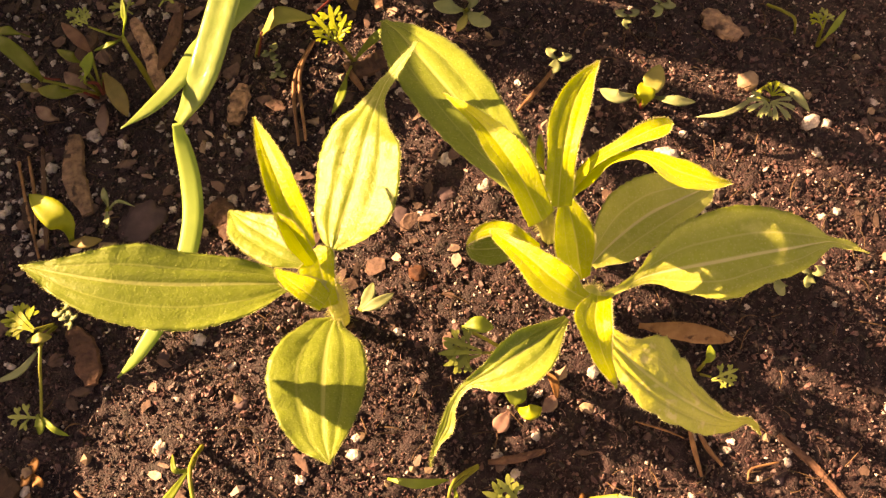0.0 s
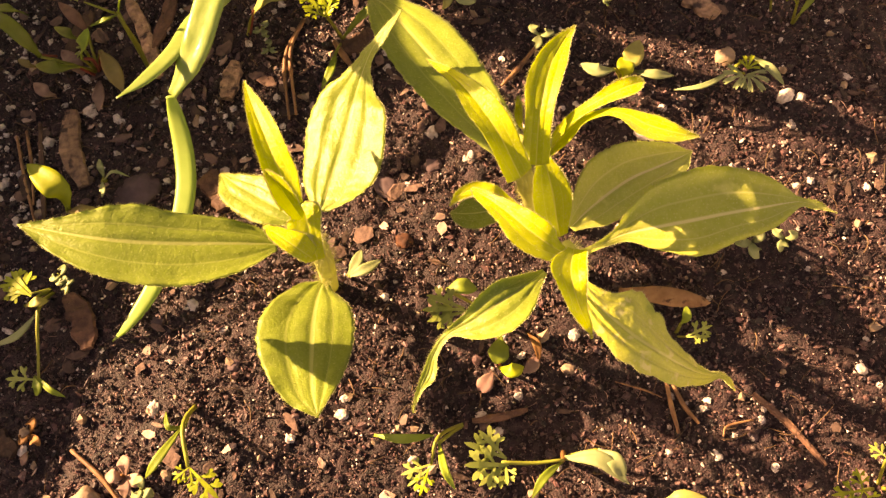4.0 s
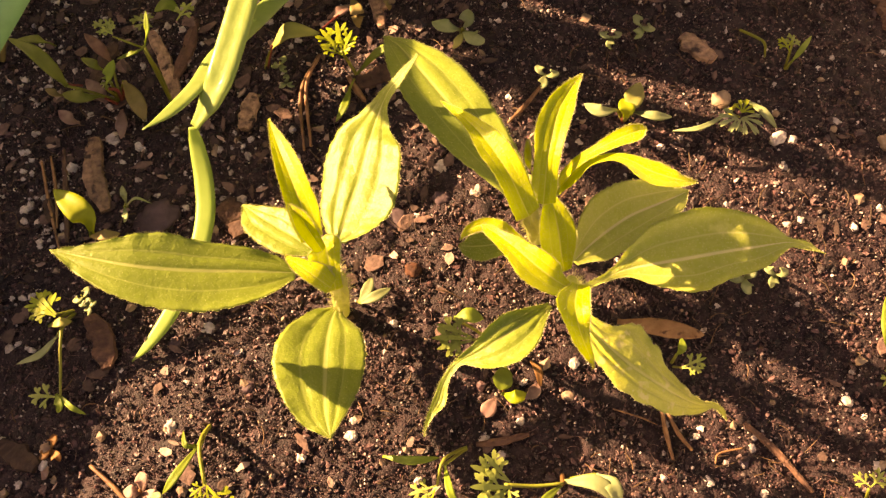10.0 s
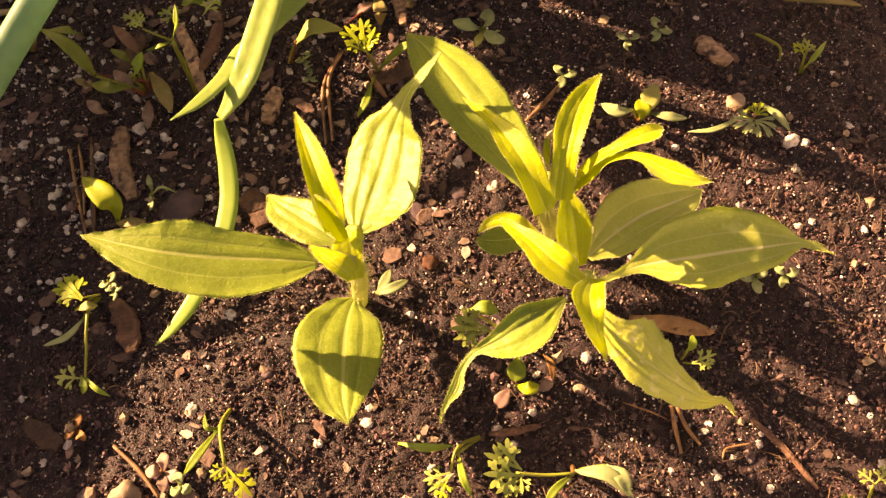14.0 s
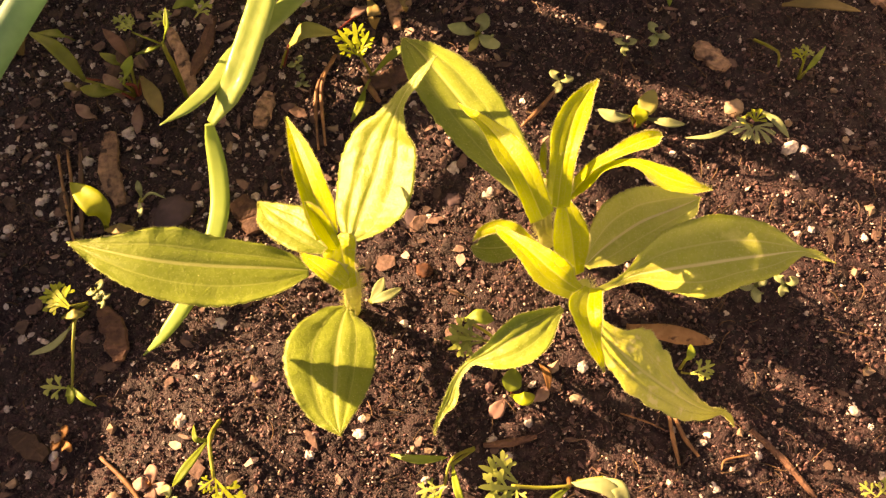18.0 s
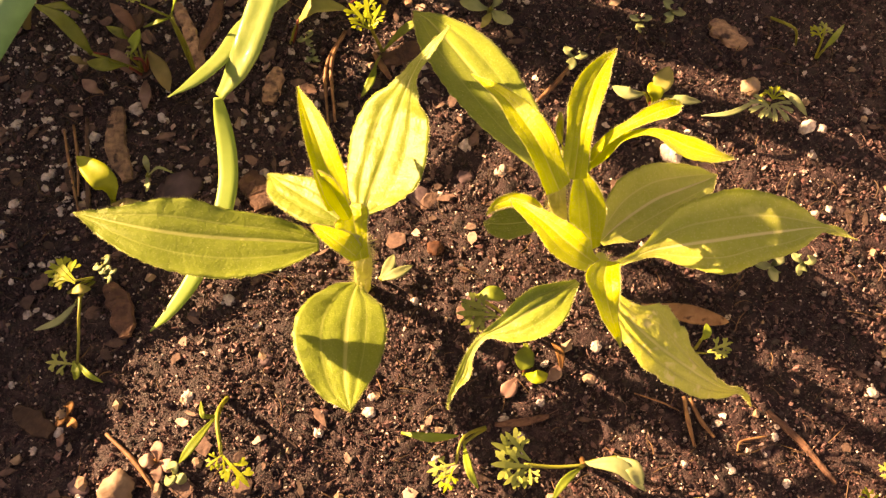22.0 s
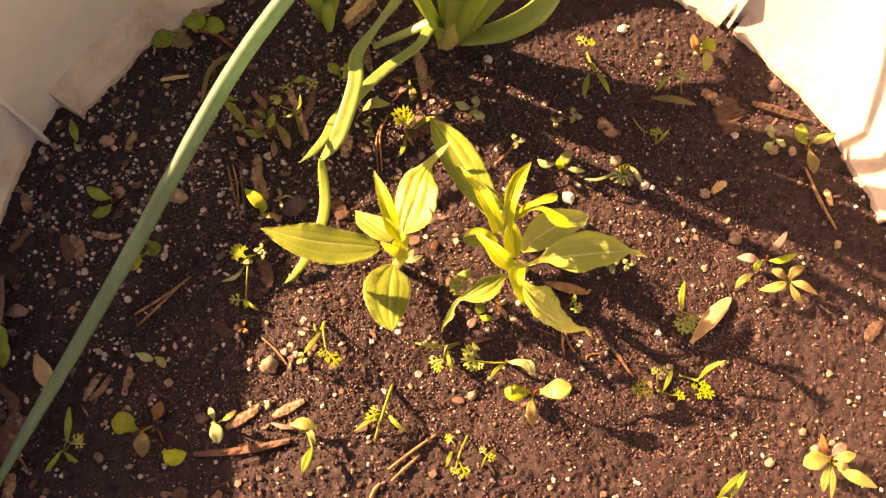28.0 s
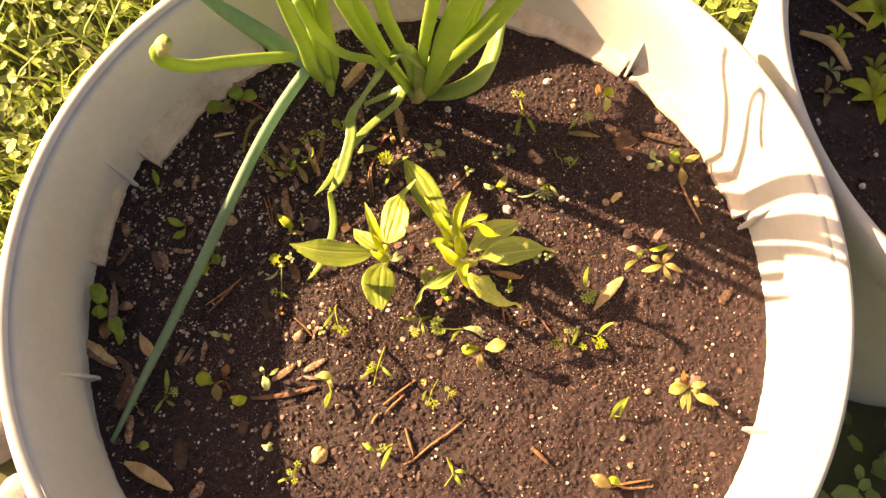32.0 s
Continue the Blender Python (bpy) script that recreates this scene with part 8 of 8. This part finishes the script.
pebble("round tan pebble in the soil", (-0.1195, 0.0207), 0.0037, STONE_TAN)
pebble("small tan pebble in the soil", (0.1576, 0.0640), 0.0024, STONE_TAN)
pebble("white perlite pebble resting on the soil", (0.1400, 0.0717), 0.0022, PERLITE)
pebble("white perlite pebble resting on the soil", (0.0192, 0.1032), 0.0030, PERLITE)
pebble("white perlite pebble resting on the soil", (0.0859, 0.1255), 0.0028, PERLITE)
pebble("small tan pebble in the soil", (0.1040, 0.1074), 0.0023, STONE_TAN)
pebble("grey stone by the wall", (0.1611, 0.0989), 0.0040, STONE_GREY)
pebble("mauve-grey stone in the soil", (-0.0778, -0.0542), 0.0022, STONE_GREY)
pebble("white perlite pebble resting on the soil", (0.1003, -0.0292), 0.0014, PERLITE)
pebble("small tan pebble in the soil", (0.1615, -0.0689), 0.0017, STONE_TAN)
pebble("small tan pebble in the soil", (0.1459, -0.0828), 0.0019, STONE_TAN)
pebble("grey-brown stone in the soil", (0.1352, -0.0584), 0.0026, STONE_GREY)
pebble("white perlite pebble resting on the soil", (-0.1344, -0.0288), 0.0020, PERLITE)
pebble("white perlite pebble resting on the soil", (-0.1551, -0.0176), 0.0020, PERLITE)
pebble("white perlite pebble resting on the soil", (-0.1216, -0.0082), 0.0023, PERLITE)
pebble("white perlite pebble resting on the soil", (-0.1262, 0.0050), 0.0018, PERLITE)
pebble("small tan pebble in the soil", (-0.1572, -0.0349), 0.0018, STONE_TAN)
pebble("white perlite pebble resting on the soil", (0.1037, -0.0442), 0.0013, PERLITE)
pebble("white perlite pebble resting on the soil", (0.0664, -0.0473), 0.0011, PERLITE)
pebble("white perlite pebble resting on the soil", (-0.1666, 0.0572), 0.0017, PERLITE)
pebble("small tan pebble in the soil", (0.1222, 0.0026), 0.0019, STONE_TAN)
pebble("small tan pebble in the soil", (0.0189, -0.0618), 0.0020, STONE_TAN)
pebble("small tan pebble in the soil", (0.1669, 0.0640), 0.0020, STONE_TAN)
pebble("white perlite pebble resting on the soil", (0.1976, 0.0520), 0.0024, PERLITE)
pebble("small tan pebble in the soil", (0.1235, 0.0390), 0.0024, STONE_TAN)
pebble("white perlite pebble resting on the soil", (0.0596, 0.0331), 0.0033, PERLITE)
pebble("pale cream square pebble", (-0.0521, -0.1260), 0.0049, CHIP_PALE)

chip("orange-brown bark flake in the shade", [(-0.1888, 0.0171, 0.0020), (-0.1869, 0.0132, 0.0020), (-0.1855, 0.0082, 0.0020)], 0.0052, CHIP_TAN)
chip("brown bark chip in the shade", [(-0.1672, -0.0021, 0.0020), (-0.1638, -0.0076, 0.0020), (-0.1610, -0.0138, 0.0020)], 0.0060, BARK_RED)
chip("dark purple bark chip by the wall", [(-0.1942, -0.0168, 0.0020), (-0.1876, -0.0208, 0.0020), (-0.1818, -0.0241, 0.0020)], 0.0075, BARK)
chip("brown bark sliver by the wall", [(-0.1819, 0.0011, 0.0020), (-0.1851, -0.0046, 0.0020), (-0.1890, -0.0111, 0.0020)], 0.0036, BARK_RED)
chip("curled brown bark flake in the shade", [(-0.1441, 0.0517, 0.0020), (-0.1456, 0.0464, 0.0020), (-0.1464, 0.0412, 0.0020)], 0.0038, CHIP_TAN)
chip("tan wood sliver in the shade", [(-0.1546, 0.0004, 0.0020), (-0.1483, -0.0012, 0.0020), (-0.1417, 0.0000, 0.0020)], 0.0034, CHIP_TAN)
chip("reddish bark strip beside the leek", [(-0.0752, 0.0783, 0.0020), (-0.0695, 0.0670, 0.0020), (-0.0644, 0.0536, 0.0020)], 0.0042, CHIP_TAN)
chip("tan bark strip beside the leek", [(-0.0629, 0.0825, 0.0020), (-0.0643, 0.0725, 0.0020), (-0.0670, 0.0618, 0.0020)], 0.0036, BARK_RED)
chip("brown bark piece behind the leek leaf", [(-0.0848, 0.0747, 0.0020), (-0.0878, 0.0681, 0.0020), (-0.0890, 0.0613, 0.0020)], 0.0048, BARK)
chip("dull red bark flake on the soil", [(-0.0494, 0.0234, 0.0020), (-0.0458, 0.0195, 0.0020), (-0.0434, 0.0146, 0.0020)], 0.0070, BARK_RED)
chip("tan wood sliver in the shade", [(-0.1352, -0.0627, 0.0020), (-0.1378, -0.0687, 0.0020), (-0.1417, -0.0740, 0.0020)], 0.0030, CHIP_TAN)
chip("tan wood sliver in the shade", [(-0.1278, -0.0585, 0.0020), (-0.1278, -0.0645, 0.0020), (-0.1284, -0.0710, 0.0020)], 0.0034, CHIP_TAN)
chip("brown bark sliver near the wall", [(-0.1679, -0.0870, 0.0020), (-0.1719, -0.0954, 0.0020), (-0.1760, -0.1025, 0.0020)], 0.0050, BARK_RED)
chip("brown bark sliver near the wall", [(-0.1680, -0.1054, 0.0020), (-0.1675, -0.1135, 0.0020), (-0.1669, -0.1222, 0.0020)], 0.0050, CHIP_TAN)
chip("brown bark chip in the shaded soil", [(-0.1198, -0.1433, 0.0020), (-0.1224, -0.1482, 0.0020), (-0.1261, -0.1530, 0.0020)], 0.0056, CHIP_TAN)
chip("tan bark flake at the edge of the shade", [(-0.0825, -0.1075, 0.0020), (-0.0846, -0.1125, 0.0020), (-0.0854, -0.1175, 0.0020)], 0.0044, CHIP_TAN)
chip("purple-brown bark chip in the soil", [(-0.0971, -0.1072, 0.0020), (-0.0986, -0.1110, 0.0020), (-0.0995, -0.1154, 0.0020)], 0.0060, BARK_RED)
chip("square dark bark chip in the soil", [(0.1317, 0.0908, 0.0020), (0.1378, 0.0856, 0.0020), (0.1424, 0.0796, 0.0020)], 0.0120, BARK_RED)
chip("tan bark flake in the lit soil", [(0.1248, 0.0938, 0.0020), (0.1296, 0.0916, 0.0020), (0.1337, 0.0870, 0.0020)], 0.0060, CHIP_TAN)
chip("brown bark strip by the wall", [(0.1490, 0.0889, 0.0020), (0.1576, 0.0860, 0.0020), (0.1682, 0.0832, 0.0020)], 0.0052, BARK_RED)
chip("pale tan wood chip in the lit soil", [(0.1271, 0.0397, 0.0020), (0.1306, 0.0434, 0.0020), (0.1341, 0.0457, 0.0020)], 0.0040, CHIP_PALE)
chip("pale tan wood chip in the lit soil", [(0.1816, 0.0454, 0.0020), (0.1827, 0.0418, 0.0020), (0.1831, 0.0374, 0.0020)], 0.0034, CHIP_PALE)
needle("dry reddish pine needle in the shade", [(-0.0990, 0.0368, 0.0020), (-0.0945, 0.0241, 0.0020), (-0.0892, 0.0106, 0.0020)], 0.0010, NEEDLE)
needle("dry reddish pine needle in the shade", [(-0.0971, 0.0387, 0.0020), (-0.0934, 0.0278, 0.0020), (-0.0911, 0.0170, 0.0020)], 0.0010, NEEDLE)
needle("dry reddish pine needle in the shade", [(-0.1705, -0.0966, 0.0020), (-0.1655, -0.0997, 0.0020), (-0.1611, -0.1046, 0.0020)], 0.0010, NEEDLE)
# ---- outside the tub ----
for place, r in (((-0.40, -0.10, -0.28), 0.030), ((-0.36, -0.15, -0.28), 0.022), ((-0.42, -0.03, -0.28), 0.024), ((-0.37, -0.20, -0.28), 0.030),
                 ((-0.44, -0.14, -0.282), 0.018), ((-0.385, -0.055, -0.283), 0.016), ((-0.345, -0.10, -0.283), 0.014), ((-0.41, -0.17, -0.284), 0.012)):
    rock("grey garden stone lying beside the tub", place, r)


def weed(label, base, n, size, material, seed):
    """A small rosette of pointed leaves in the second tub."""
    rng = random.Random(seed)
    w = empty("weed", base, label, "weed", "weeds in the second tub")
    for i in range(n):
        a = i * math.tau / n + rng.uniform(-0.3, 0.3)
        d = Vector((math.cos(a), math.sin(a), 0))
        b = Vector(base)
        ln = size * rng.uniform(0.7, 1.1)
        part("leaf", blade([b + Vector((0, 0, -0.002)), b + d * ln * 0.5 + Vector((0, 0, ln * 0.35)), b + d * ln + Vector((0, 0, ln * 0.2))], ln * 0.36, 12, 6, fold=0.25, veins=0.5, seed=rnd_seed()), material, w)
    return w


weed("yellow-green weed sprouting in the second tub", (0.316, 0.128, -0.018), 7, 0.026, YELLOW, 1)
weed("yellow-green weed sprouting in the second tub", (0.330, 0.196, -0.018), 8, 0.032, YELLOW, 2)
weed("small dull green seedling in the second tub", (0.283, 0.132, -0.018), 4, 0.013, DRYGREEN, 3)
weed("small dull green seedling in the second tub", (0.288, 0.150, -0.018), 4, 0.012, SAGE, 4)
weed("yellow-green weed sprouting in the second tub", (0.345, 0.160, -0.018), 5, 0.022, YELLOW, 5)
thing("stick", tube([(0.268, 0.178, -0.016), (0.288, 0.168, -0.013), (0.300, 0.148, -0.016)], [0.002, 0.004, 0.0025], 8, 12, 0.6), CHIP_PALE, "pale dry straw lying in the second tub", "stick")
thing("stick", tube([(0.292, 0.205, -0.015), (0.306, 0.190, -0.012), (0.318, 0.182, -0.015)], [0.0012, 0.0022, 0.0012], 8, 10, 0.6), CHIP_PALE, "short pale straw lying in the second tub", "stick")
weed("small yellow-green seedling in the second tub", (0.296, 0.176, -0.018), 5, 0.014, YELLOW, 7)
weed("small reddish green seedling in the second tub", (0.318, 0.150, -0.018), 5, 0.015, OLIVE, 8)
for x, y, r in ((0.300, 0.062, 0.0022), (0.312, 0.085, 0.0016), (0.335, 0.110, 0.0018), (0.275, 0.110, 0.0014)):
    bm = bmesh.new()
    bmesh.ops.create_icosphere(bm, subdivisions=2, radius=r)
    for v in bm.verts:
        v.co = v.co * (1 + 0.25 * noise.noise(v.co * 900)) + Vector((x, y, -0.018))
    thing("pebble", bm, PERLITE, "white grain of grit in the second tub", "pebble")
